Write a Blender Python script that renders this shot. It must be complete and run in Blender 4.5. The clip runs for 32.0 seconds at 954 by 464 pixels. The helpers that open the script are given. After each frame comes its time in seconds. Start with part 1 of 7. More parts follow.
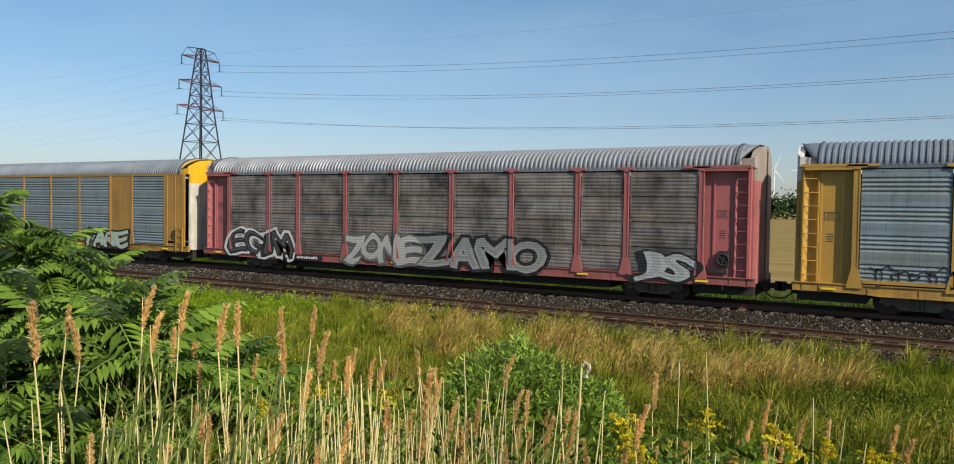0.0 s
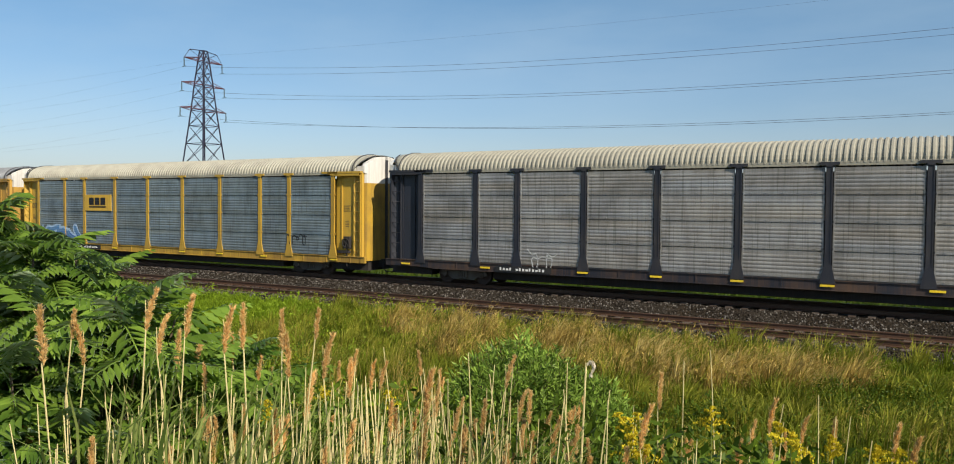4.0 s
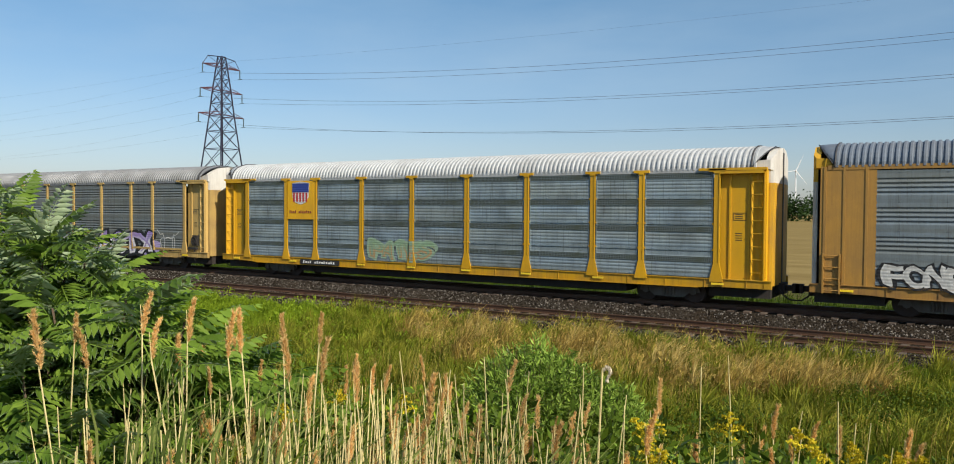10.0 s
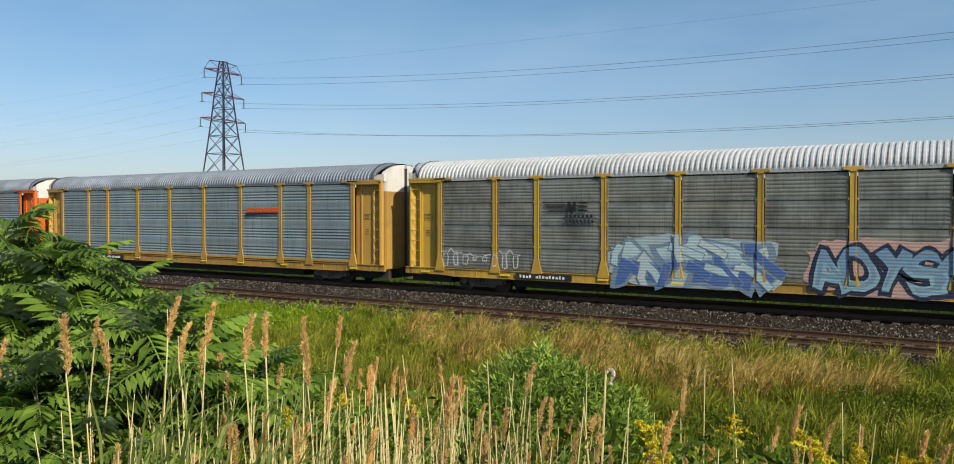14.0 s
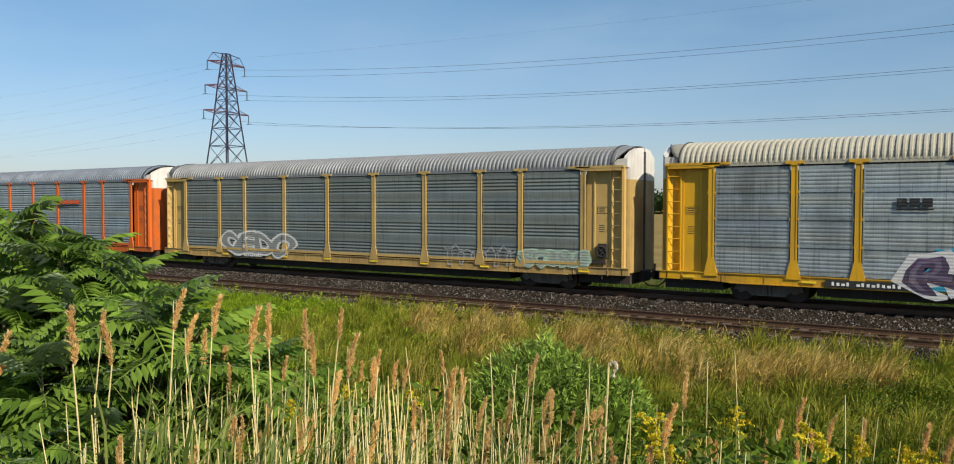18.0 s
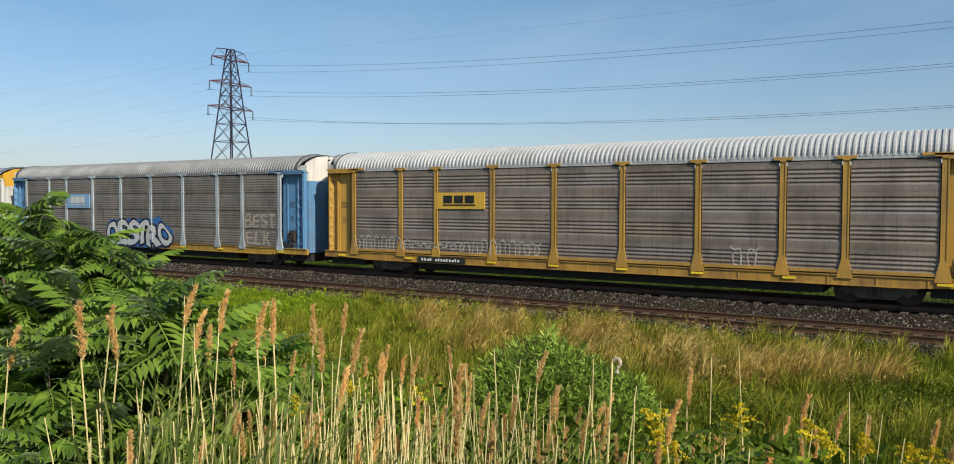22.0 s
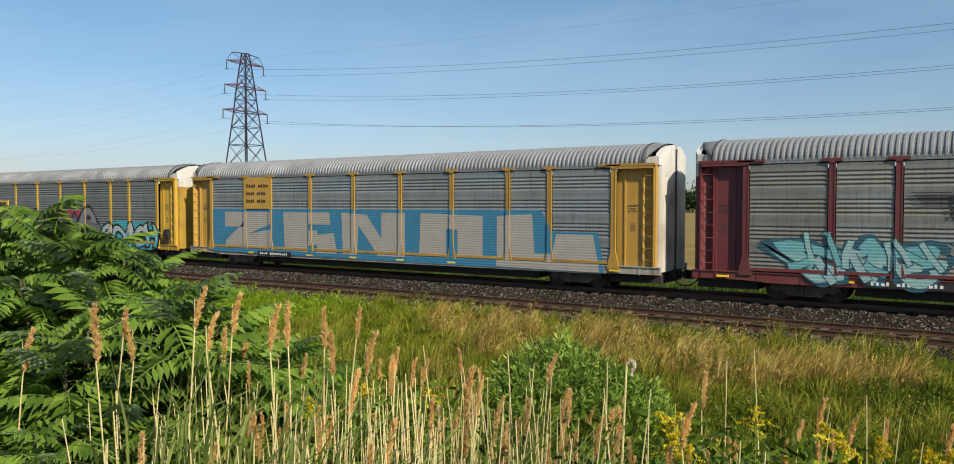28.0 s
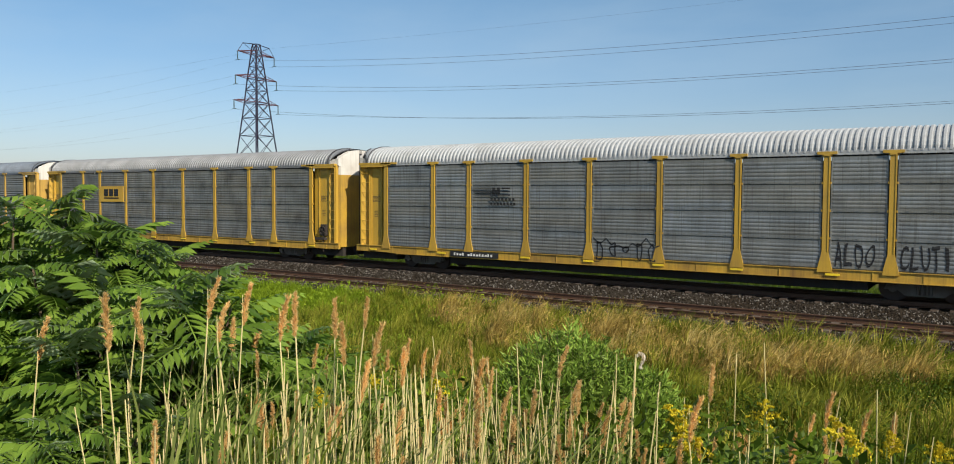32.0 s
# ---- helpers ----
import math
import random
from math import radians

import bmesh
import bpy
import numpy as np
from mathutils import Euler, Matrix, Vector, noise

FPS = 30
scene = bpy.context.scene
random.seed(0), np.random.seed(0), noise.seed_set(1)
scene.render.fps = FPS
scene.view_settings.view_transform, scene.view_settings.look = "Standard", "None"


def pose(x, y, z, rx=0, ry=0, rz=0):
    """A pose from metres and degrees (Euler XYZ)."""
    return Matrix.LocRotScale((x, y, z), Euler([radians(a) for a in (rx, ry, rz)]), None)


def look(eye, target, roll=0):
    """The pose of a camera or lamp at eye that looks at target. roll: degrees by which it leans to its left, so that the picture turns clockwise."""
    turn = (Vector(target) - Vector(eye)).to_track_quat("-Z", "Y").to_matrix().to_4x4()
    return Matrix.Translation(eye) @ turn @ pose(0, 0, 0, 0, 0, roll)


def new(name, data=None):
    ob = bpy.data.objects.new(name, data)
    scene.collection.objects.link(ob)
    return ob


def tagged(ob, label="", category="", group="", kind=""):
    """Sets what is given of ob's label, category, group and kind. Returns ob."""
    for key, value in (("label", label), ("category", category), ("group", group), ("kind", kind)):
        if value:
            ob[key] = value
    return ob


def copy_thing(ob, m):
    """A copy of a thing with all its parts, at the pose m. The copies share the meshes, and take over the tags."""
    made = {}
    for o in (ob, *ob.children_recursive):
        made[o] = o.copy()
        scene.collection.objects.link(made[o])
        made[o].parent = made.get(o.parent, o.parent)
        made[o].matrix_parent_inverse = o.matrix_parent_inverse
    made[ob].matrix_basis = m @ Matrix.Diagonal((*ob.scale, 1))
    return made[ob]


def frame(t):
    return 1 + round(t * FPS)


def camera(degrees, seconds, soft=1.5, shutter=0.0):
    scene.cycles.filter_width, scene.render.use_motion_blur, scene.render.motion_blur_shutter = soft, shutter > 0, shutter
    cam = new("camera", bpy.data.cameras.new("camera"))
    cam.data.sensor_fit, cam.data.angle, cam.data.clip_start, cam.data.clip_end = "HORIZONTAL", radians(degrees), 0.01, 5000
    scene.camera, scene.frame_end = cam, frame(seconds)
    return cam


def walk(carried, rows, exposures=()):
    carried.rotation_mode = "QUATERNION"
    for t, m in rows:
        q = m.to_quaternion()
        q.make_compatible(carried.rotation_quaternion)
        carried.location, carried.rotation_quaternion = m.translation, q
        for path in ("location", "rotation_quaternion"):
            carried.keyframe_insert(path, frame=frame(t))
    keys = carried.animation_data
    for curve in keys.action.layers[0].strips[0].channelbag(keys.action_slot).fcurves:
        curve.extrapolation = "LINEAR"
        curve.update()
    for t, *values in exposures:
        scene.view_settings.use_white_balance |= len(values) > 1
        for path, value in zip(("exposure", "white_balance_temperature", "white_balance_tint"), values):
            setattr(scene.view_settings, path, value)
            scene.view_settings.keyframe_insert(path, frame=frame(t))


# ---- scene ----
cam = camera(63.09, 32.0, soft=1.0)
EYE = (0.0, 0.0, 3.454)
# seconds and the camera's turn in degrees
CAMERA_TURNS = (
    (0, 88.163, -0.864, 30.253), (0.5, 88.178, -0.787, 30.273), (1, 88.058, -0.789, 30.295), (1.5, 88.015, -0.649, 30.339),
    (2, 88.207, -0.787, 30.247), (2.5, 88.234, -0.646, 30.204), (3, 88.228, -0.648, 30.324), (3.5, 88.097, -0.46, 30.347),
    (5.5, 88.336, -0.615, 30.93), (6, 88.189, -0.484, 30.855), (6.5, 88.157, -0.393, 31.036), (7, 88.193, -0.578, 31.204),
    (7.5, 88.328, -0.563, 31.209), (8, 88.322, -0.528, 31.365), (8.5, 88.295, -0.519, 31.435), (9, 88.155, -0.463, 31.511),
    (9.5, 88.354, -0.472, 31.687), (10, 88.475, -0.405, 31.657), (10.5, 88.439, -0.273, 31.652), (11, 88.456, -0.288, 31.599),
    (11.5, 88.486, -0.19, 31.465), (12, 88.526, -0.096, 31.561), (12.5, 88.716, -0.266, 31.536), (13, 88.772, -0.256, 31.722),
    (13.5, 88.758, -0.235, 31.911), (14, 88.701, -0.029, 31.816), (14.5, 88.594, 0.002, 31.97), (16.5, 88.4, 0.042, 31.866),
    (17, 88.175, 0.107, 31.97), (17.5, 88.236, -0.06, 31.981), (18, 88.143, -0.072, 32.046), (18.5, 88.104, -0.128, 32.106),
    (19, 88.032, -0.199, 32.132), (19.5, 88.037, -0.113, 32.155), (20, 88.001, -0.05, 32.221), (20.5, 87.993, -0.037, 32.35),
    (21, 87.875, -0.077, 32.39), (21.5, 87.8, -0.034, 32.414), (22, 87.833, -0.142, 32.338), (22.5, 88, -0.215, 32.359),
    (23, 88.093, -0.126, 32.516), (23.5, 88.023, -0.122, 32.581), (24, 88.044, -0.027, 32.775), (24.5, 88.078, -0.102, 32.835),
    (25, 87.998, -0.22, 33.001), (25.5, 87.992, -0.125, 33.138), (27.5, 88.048, -0.1, 33.267), (28, 88.026, -0.031, 33.333),
    (28.5, 87.868, 0.044, 33.487), (29, 87.78, 0.199, 33.769), (29.5, 87.822, -0.071, 33.848), (30, 87.782, -0.154, 33.783),
    (30.5, 87.652, -0.125, 33.856), (31, 87.549, -0.049, 33.894), (31.5, 87.354, -0.225, 34.052), (32, 87.412, -0.298, 34.06),
)
walk(cam, [(t, pose(*EYE, rx, ry, rz)) for t, rx, ry, rz in CAMERA_TURNS])

# seconds and metres by which the train has rolled
TRAIN_ROLL = (
    (0, 0), (1, -25.87), (2, -51.24), (3, -76.74), (3.5, -89.72), (5.5, -142.03), (6, -154.75), (7, -180.58),
    (8, -206.2), (9, -231.85), (10, -257.58), (11, -283.2), (12, -308.81), (13, -334.73), (14, -360.18), (14.5, -373.1),
    (16.5, -424.33), (17, -437.43), (18, -463.1), (19, -488.85), (20, -514.56), (21, -540.07), (22, -565.65), (23, -591.57),
    (24, -617.21), (25, -642.98), (25.5, -655.78), (27.5, -706.97), (28, -719.98), (29, -745.63), (30, -771.28), (31, -796.85),
    (32, -822.55),
)
CAR_PITCH = 28.6
FIRST_CENTRE = -18.81
TRACK_Y, FAR_RAIL = 29.20, 0.17
NEAR_TRACK_Y = 24.0

# ---- world and sun ----
SUN_ELEVATION, SUN_AZIMUTH = radians(38), radians(112)  # azimuth clockwise from +y


def make_world():
    world = bpy.data.worlds.new("sky")
    scene.world = world
    world.use_nodes = True
    nt = world.node_tree
    sky = nt.nodes.new("ShaderNodeTexSky")
    sky.sky_type = "NISHITA"
    sky.sun_disc = False
    sky.sun_elevation = SUN_ELEVATION
    sky.sun_rotation = SUN_AZIMUTH
    sky.air_density, sky.dust_density, sky.ozone_density = 1.0, 0.9, 3.0
    bg = nt.nodes["Background"]
    bg.inputs["Strength"].default_value = 0.09
    tint = nt.nodes.new("ShaderNodeMix")
    tint.data_type, tint.blend_type = "RGBA", "MULTIPLY"
    tint.inputs[0].default_value = 1.0
    nt.links.new(sky.outputs[0], tint.inputs[6])
    tc = nt.nodes.new("ShaderNodeTexCoord")
    # summer haze: warmer and greyer towards the horizon
    parts = nt.nodes.new("ShaderNodeSeparateXYZ")
    nt.links.new(tc.outputs["Generated"], parts.inputs[0])
    haze = nt.nodes.new("ShaderNodeValToRGB")
    haze.color_ramp.elements[0].color, haze.color_ramp.elements[1].color = (0.93, 0.905, 0.985, 1), (0.83, 1.0, 1.02, 1)
    haze.color_ramp.elements[0].position, haze.color_ramp.elements[1].position = 0.03, 0.26
    nt.links.new(parts.outputs[2], haze.inputs[0])
    nt.links.new(haze.outputs[0], tint.inputs[7])
    # thin veils of high cloud
    spread = nt.nodes.new("ShaderNodeMapping")
    spread.inputs["Scale"].default_value = (1.6, 2.6, 7.0)
    spread.inputs["Rotation"].default_value = (0.15, 0.3, 0.5)
    veil = nt.nodes.new("ShaderNodeTexNoise")
    veil.inputs["Scale"].default_value, veil.inputs["Detail"].default_value, veil.inputs["Roughness"].default_value = 1.3, 7.0, 0.55
    thin = nt.nodes.new("ShaderNodeMapRange")
    thin.inputs[1].default_value, thin.inputs[2].default_value, thin.inputs[4].default_value = 0.4, 0.8, 0.28
    cloud = nt.nodes.new("ShaderNodeMix")
    cloud.data_type = "RGBA"
    cloud.inputs[7].default_value = (4.8, 6.0, 6.8, 1)
    nt.links.new(tc.outputs["Generated"], spread.inputs["Vector"])
    nt.links.new(spread.outputs[0], veil.inputs["Vector"])
    nt.links.new(veil.outputs[0], thin.inputs[0])
    nt.links.new(thin.outputs[0], cloud.inputs[0])
    nt.links.new(tint.outputs[2], cloud.inputs[6])
    nt.links.new(cloud.outputs[2], bg.inputs[0])
    sun = bpy.data.lights.new("sun", "SUN")
    sun.energy, sun.angle, sun.color = 5.0, radians(0.6), (1.0, 0.91, 0.75)
    ce = math.cos(SUN_ELEVATION)
    away = Vector((math.sin(SUN_AZIMUTH) * ce, math.cos(SUN_AZIMUTH) * ce, math.sin(SUN_ELEVATION)))
    new("sun", sun).matrix_world = look(away * 100, (0, 0, 0))


make_world()
scene.view_settings.exposure = 0.354

# ---- tools ----
class Shell:
    """Collects faces for one mesh."""

    def __init__(self):
        self.v, self.f = [], []

    def box(self, x0, x1, y0, y1, z0, z1, taper=0.0):
        n, t = len(self.v), taper
        self.v += [(x0, y0, z0), (x1, y0, z0), (x1, y1, z0), (x0, y1, z0),
                   (x0 + t, y0 + t, z1), (x1 - t, y0 + t, z1), (x1 - t, y1 - t, z1), (x0 + t, y1 - t, z1)]
        self.f += [tuple(n + i for i in q) for q in ((3, 2, 1, 0), (4, 5, 6, 7), (0, 1, 5, 4), (1, 2, 6, 5), (2, 3, 7, 6), (3, 0, 4, 7))]
        return self

    def rod(self, a, b, r, sides=6, r2=None):
        a, b = Vector(a), Vector(b)
        q = (b - a).to_track_quat("Z", "Y")
        n = len(self.v)
        for p, rad in ((a, r), (b, r if r2 is None else r2)):
            for i in range(sides):
                w = 2 * math.pi * i / sides
                self.v.append(tuple(p + q @ Vector((rad * math.cos(w), rad * math.sin(w), 0))))
        self.f += [(n + i, n + (i + 1) % sides, n + sides + (i + 1) % sides, n + sides + i) for i in range(sides)]
        self.f += [tuple(n + i for i in reversed(range(sides))), tuple(n + sides + i for i in range(sides))]
        return self

    def prism(self, outline, y0, y1):
        """An outline of (x, z) between two depths."""
        n, k = len(self.v), len(outline)
        self.v += [(x, y0, z) for x, z in outline] + [(x, y1, z) for x, z in outline]
        self.f += [tuple(range(n, n + k)), tuple(n + k + i for i in reversed(range(k)))]
        self.f += [(n + i, n + k + i, n + k + (i + 1) % k, n + (i + 1) % k) for i in range(k)]
        return self

    def grid(self, rows):
        """Rows of points, each of one length."""
        n, k = len(self.v), len(rows[0])
        for r in rows:
            self.v += list(r)
        for j in range(len(rows) - 1):
            a = n + j * k
            self.f += [(a + i, a + i + 1, a + k + i + 1, a + k + i) for i in range(k - 1)]
        return self

    def tube(self, pts, r, sides=4):
        """One bent rod along a row of points."""
        rows = []
        for i, p in enumerate(pts):
            d = Vector(pts[min(i + 1, len(pts) - 1)]) - Vector(pts[max(i - 1, 0)])
            q = d.to_track_quat("Z", "Y")
            rows.append([tuple(Vector(p) + q @ Vector((r * math.cos(2 * math.pi * k / sides), r * math.sin(2 * math.pi * k / sides), 0))) for k in range(sides + 1)])
        return self.grid(rows)

    def mesh(self, name, smooth=False):
        me = bpy.data.meshes.new(name)
        me.from_pydata(self.v, [], self.f)
        if smooth:
            me.polygons.foreach_set("use_smooth", [True] * len(me.polygons))
        me.update()
        return me


def fast_mesh(name, verts, faces):
    """A mesh of equal-sided faces from arrays."""
    verts, faces = np.asarray(verts, np.float32).reshape(-1, 3), np.asarray(faces, np.int32)
    me = bpy.data.meshes.new(name)
    n, k = faces.shape
    me.vertices.add(len(verts))
    me.vertices.foreach_set("co", verts.ravel())
    me.loops.add(n * k)
    me.loops.foreach_set("vertex_index", faces.ravel())
    me.polygons.add(n)
    me.polygons.foreach_set("loop_start", np.arange(0, n * k, k, dtype=np.int32))
    me.update(calc_edges=True)
    return me


def piece(name, me, material, parent=None, label="", at=(0, 0, 0)):
    """A mesh as one object; alike pieces share the mesh and carry their own material."""
    ob = new(name, me)
    if not me.materials:
        me.materials.append(None)
    ob.material_slots[0].link = "OBJECT"
    ob.material_slots[0].material = material
    ob.parent = parent
    ob.location = at
    if label:
        tagged(ob, label)
    return ob


def link(nt, a, b):
    nt.links.new(a, b)


def node(nt, kind, **inputs):
    n = nt.nodes.new("ShaderNode" + kind)
    for k, v in inputs.items():
        n.inputs[k].default_value = v
    return n


def mix(nt, fac, a, b, blend="MIX"):
    m = nt.nodes.new("ShaderNodeMix")
    m.data_type, m.blend_type = "RGBA", blend
    for sock, val in ((m.inputs[0], fac), (m.inputs[6], a), (m.inputs[7], b)):
        if hasattr(val, "is_linked"):
            nt.links.new(val, sock)
        elif isinstance(val, (int, float)):
            sock.default_value = val
        else:
            sock.default_value = (*val[:3], 1)
    return m.outputs[2]


def ramp(nt, fac, lo, hi):
    r = nt.nodes.new("ShaderNodeMapRange")
    r.inputs[1].default_value, r.inputs[2].default_value = lo, hi
    nt.links.new(fac, r.inputs[0])
    return r.outputs[0]


def noise_of(nt, vec, scale, detail=4.0, rough=0.55):
    n = node(nt, "TexNoise", Scale=scale, Detail=detail, Roughness=rough)
    nt.links.new(vec, n.inputs["Vector"])
    return n.outputs[0]


def stretched(nt, vec, sx, sy, sz):
    m = nt.nodes.new("ShaderNodeMapping")
    m.inputs["Scale"].default_value = (sx, sy, sz)
    nt.links.new(vec, m.inputs["Vector"])
    return m.outputs[0]


def own_coords(nt):
    """Object coordinates, moved on for each object."""
    tc, info = nt.nodes.new("ShaderNodeTexCoord"), nt.nodes.new("ShaderNodeObjectInfo")
    mul = nt.nodes.new("ShaderNodeVectorMath")
    mul.operation = "MULTIPLY_ADD"
    mul.inputs[1].default_value = (37.0, 53.0, 71.0)
    nt.links.new(info.outputs["Random"], mul.inputs[0])
    nt.links.new(tc.outputs["Object"], mul.inputs[2])
    return mul.outputs[0], info.outputs["Random"]


def material(name):
    m = bpy.data.materials.new(name)
    m.use_nodes = True
    return m, m.node_tree, m.node_tree.nodes["Principled BSDF"]


def bump(nt, bsdf, height, strength, distance):
    b = node(nt, "Bump", Strength=strength, Distance=distance)
    nt.links.new(height, b.inputs["Height"])
    nt.links.new(b.outputs[0], bsdf.inputs["Normal"])


PAINTS = {}


def paint(col, rough=0.5, metal=0.0, grime=0.35, dirt=(0.07, 0.055, 0.04), streak=1.0):
    """Weathered paint or sheet metal: stains, vertical streaks and a dull grain."""
    key = (col, rough, metal, grime, dirt, streak)
    if key in PAINTS:
        return PAINTS[key]
    m, nt, b = material("paint")
    vec, rnd = own_coords(nt)
    big = ramp(nt, noise_of(nt, vec, 0.9, 5), 0.42, 0.72)
    runs = ramp(nt, noise_of(nt, stretched(nt, vec, 5.0, 5.0, 0.35), 1.0, 5, 0.65), 0.48, 0.78)
    fine = noise_of(nt, vec, 26.0, 3)
    tint = nt.nodes.new("ShaderNodeHueSaturation")
    tint.inputs["Color"].default_value = (*col, 1)
    nt.links.new(ramp(nt, rnd, -3.0, 2.2), tint.inputs["Value"])
    tint.inputs["Value"].default_value = 1
    v = nt.nodes.new("ShaderNodeMapRange")
    v.inputs[3].default_value, v.inputs[4].default_value = 0.9, 1.1
    nt.links.new(rnd, v.inputs[0])
    nt.links.new(v.outputs[0], tint.inputs["Value"])
    c = mix(nt, 0.12, tint.outputs[0], fine, "OVERLAY")
    mul = node(nt, "Math")
    mul.operation = "MULTIPLY"
    mul.inputs[1].default_value = grime
    nt.links.new(big, mul.inputs[0])
    c = mix(nt, mul.outputs[0], c, dirt)
    mul2 = node(nt, "Math")
    mul2.operation = "MULTIPLY"
    mul2.inputs[1].default_value = grime * streak
    nt.links.new(runs, mul2.inputs[0])
    c = mix(nt, mul2.outputs[0], c, dirt)
    drips = ramp(nt, noise_of(nt, stretched(nt, vec, 16.0, 16.0, 0.5), 1.0, 3, 0.7), 0.5, 0.75)
    mul3 = node(nt, "Math")
    mul3.operation = "MULTIPLY"
    mul3.inputs[1].default_value = grime * streak * 0.7
    nt.links.new(drips, mul3.inputs[0])
    c = mix(nt, mul3.outputs[0], c, dirt)
    nt.links.new(c, b.inputs["Base Color"])
    b.inputs["Metallic"].default_value = metal
    r = nt.nodes.new("ShaderNodeMapRange")
    r.inputs[3].default_value, r.inputs[4].default_value = rough, min(1, rough + 0.25)
    nt.links.new(big, r.inputs[0])
    nt.links.new(r.outputs[0], b.inputs["Roughness"])
    bump(nt, b, fine, 0.25, 0.004)
    PAINTS[key] = m
    return m

SHEETS = {}


def sheet_metal(col, metal, grime, soot, dirt):
    """Zinc side sheets: lying bands of dust, soft clouds of soot, faint upright scratches."""
    key = (col, metal, grime, soot, dirt)
    if key in SHEETS:
        return SHEETS[key]
    m, nt, b = material("side_sheet")
    vec, rnd = own_coords(nt)
    bands = ramp(nt, noise_of(nt, stretched(nt, vec, 0.10, 1.0, 2.1), 1.0, 4, 0.6), 0.36, 0.66)
    runs = ramp(nt, noise_of(nt, stretched(nt, vec, 9.0, 9.0, 0.5), 1.0, 4, 0.65), 0.45, 0.8)
    clouds = ramp(nt, noise_of(nt, stretched(nt, vec, 0.9, 1.0, 0.75), 1.0, 5, 0.6), 0.42, 0.7)
    blots = ramp(nt, noise_of(nt, stretched(nt, vec, 3.2, 3.0, 1.1), 1.0, 5, 0.7), 0.55, 0.78)
    fine = noise_of(nt, stretched(nt, vec, 30.0, 30.0, 12.0), 1.0, 3)
    warm = (col[0] * 1.10, col[1] * 1.02, col[2] * 0.90)
    cool = (col[0] * 1.08, col[1] * 1.12, col[2] * 1.16)
    c = mix(nt, bands, warm, cool)
    tone = nt.nodes.new("ShaderNodeHueSaturation")
    nt.links.new(c, tone.inputs["Color"])
    v = nt.nodes.new("ShaderNodeMapRange")
    v.inputs[3].default_value, v.inputs[4].default_value = 0.9, 1.1
    nt.links.new(rnd, v.inputs[0])
    nt.links.new(v.outputs[0], tone.inputs["Value"])
    c = mix(nt, 0.14, tone.outputs[0], fine, "OVERLAY")

    def scaled(fac, k):
        mul = node(nt, "Math")
        mul.operation = "MULTIPLY"
        mul.inputs[1].default_value = k
        nt.links.new(fac, mul.inputs[0])
        return mul.outputs[0]

    c = mix(nt, scaled(runs, grime * 0.55), c, dirt)
    scratches = ramp(nt, noise_of(nt, stretched(nt, vec, 16.0, 16.0, 0.45), 1.0, 2, 0.5), 0.60, 0.66)
    c = mix(nt, scaled(scratches, 0.35), c, dirt)
    c = mix(nt, scaled(clouds, soot), c, (0.016, 0.013, 0.012))
    c = mix(nt, scaled(blots, soot * 0.9), c, (0.022, 0.016, 0.013))
    nt.links.new(c, b.inputs["Base Color"])
    b.inputs["Metallic"].default_value = metal
    b.inputs["Roughness"].default_value = 0.5
    bump(nt, b, fine, 0.2, 0.004)
    SHEETS[key] = m
    return m


# ---- the railcars: shared meshes ----
SIDE = -1.55          # the near side, from the middle of the track
DECK, EAVE = 1.15, 4.97
POSTS = (-11.84, -9.09, -7.15, -4.29, -1.43, 1.43, 4.29, 7.15, 9.09, 11.84)
PANEL_TONE, FRAME_TONE, ROOF_TONE = (0.63, 0.68, 0.71), 0.84, 0.74
SHARED = {}


def shared(key, build, smooth=False):
    if key not in SHARED:
        s = Shell()
        build(s)
        SHARED[key] = s.mesh(key if isinstance(key, str) else str(key[0]), smooth)
    return SHARED[key]


def panel_profile(old):
    """Heights and depths of a corrugated side sheet, from the deck up."""
    pts, h = [], EAVE - 0.13 - DECK
    if old:
        rows = 4
        for r in range(rows):
            z0, z1 = h * r / rows, h * (r + 1) / rows
            pts += [(z0, 0.09), (z0 + 0.03, 0.09), (z0 + 0.032, 0.008), (z0 + 0.14, 0.008)]
            n = 5
            step = (z1 - z0 - 0.28) / n
            for i in range(n):
                a = z0 + 0.14 + i * step
                pts += [(a, 0.013), (a + step * 0.12, 0.01), (a + step * 0.32, 0.003), (a + step * 0.55, 0.0), (a + step * 0.8, 0.004), (a + step * 0.97, 0.012)]
            pts += [(z1 - 0.135, 0.012), (z1 - 0.014, 0.008), (z1 - 0.012, 0.09)]
    else:
        groups, lines, pitch = 4, 4, 0.142
        for g in range(groups):
            z0 = h * g / groups + 0.13
            for i in range(lines):
                a = z0 + i * pitch
                pts += [(a, 0.0), (a + 0.02, 0.006), (a + 0.046, 0.02), (a + 0.076, 0.025), (a + 0.102, 0.014), (a + 0.124, 0.002)]
            pts += [(z0 + lines * pitch, 0.0), (z0 + lines * pitch + 0.12, 0.006), (z0 + lines * pitch + 0.24, 0.0)]
        pts = [(0.045, 0.0)] + [p for p in pts if p[0] < h - 0.02] + [(h, 0.0)]
    return pts


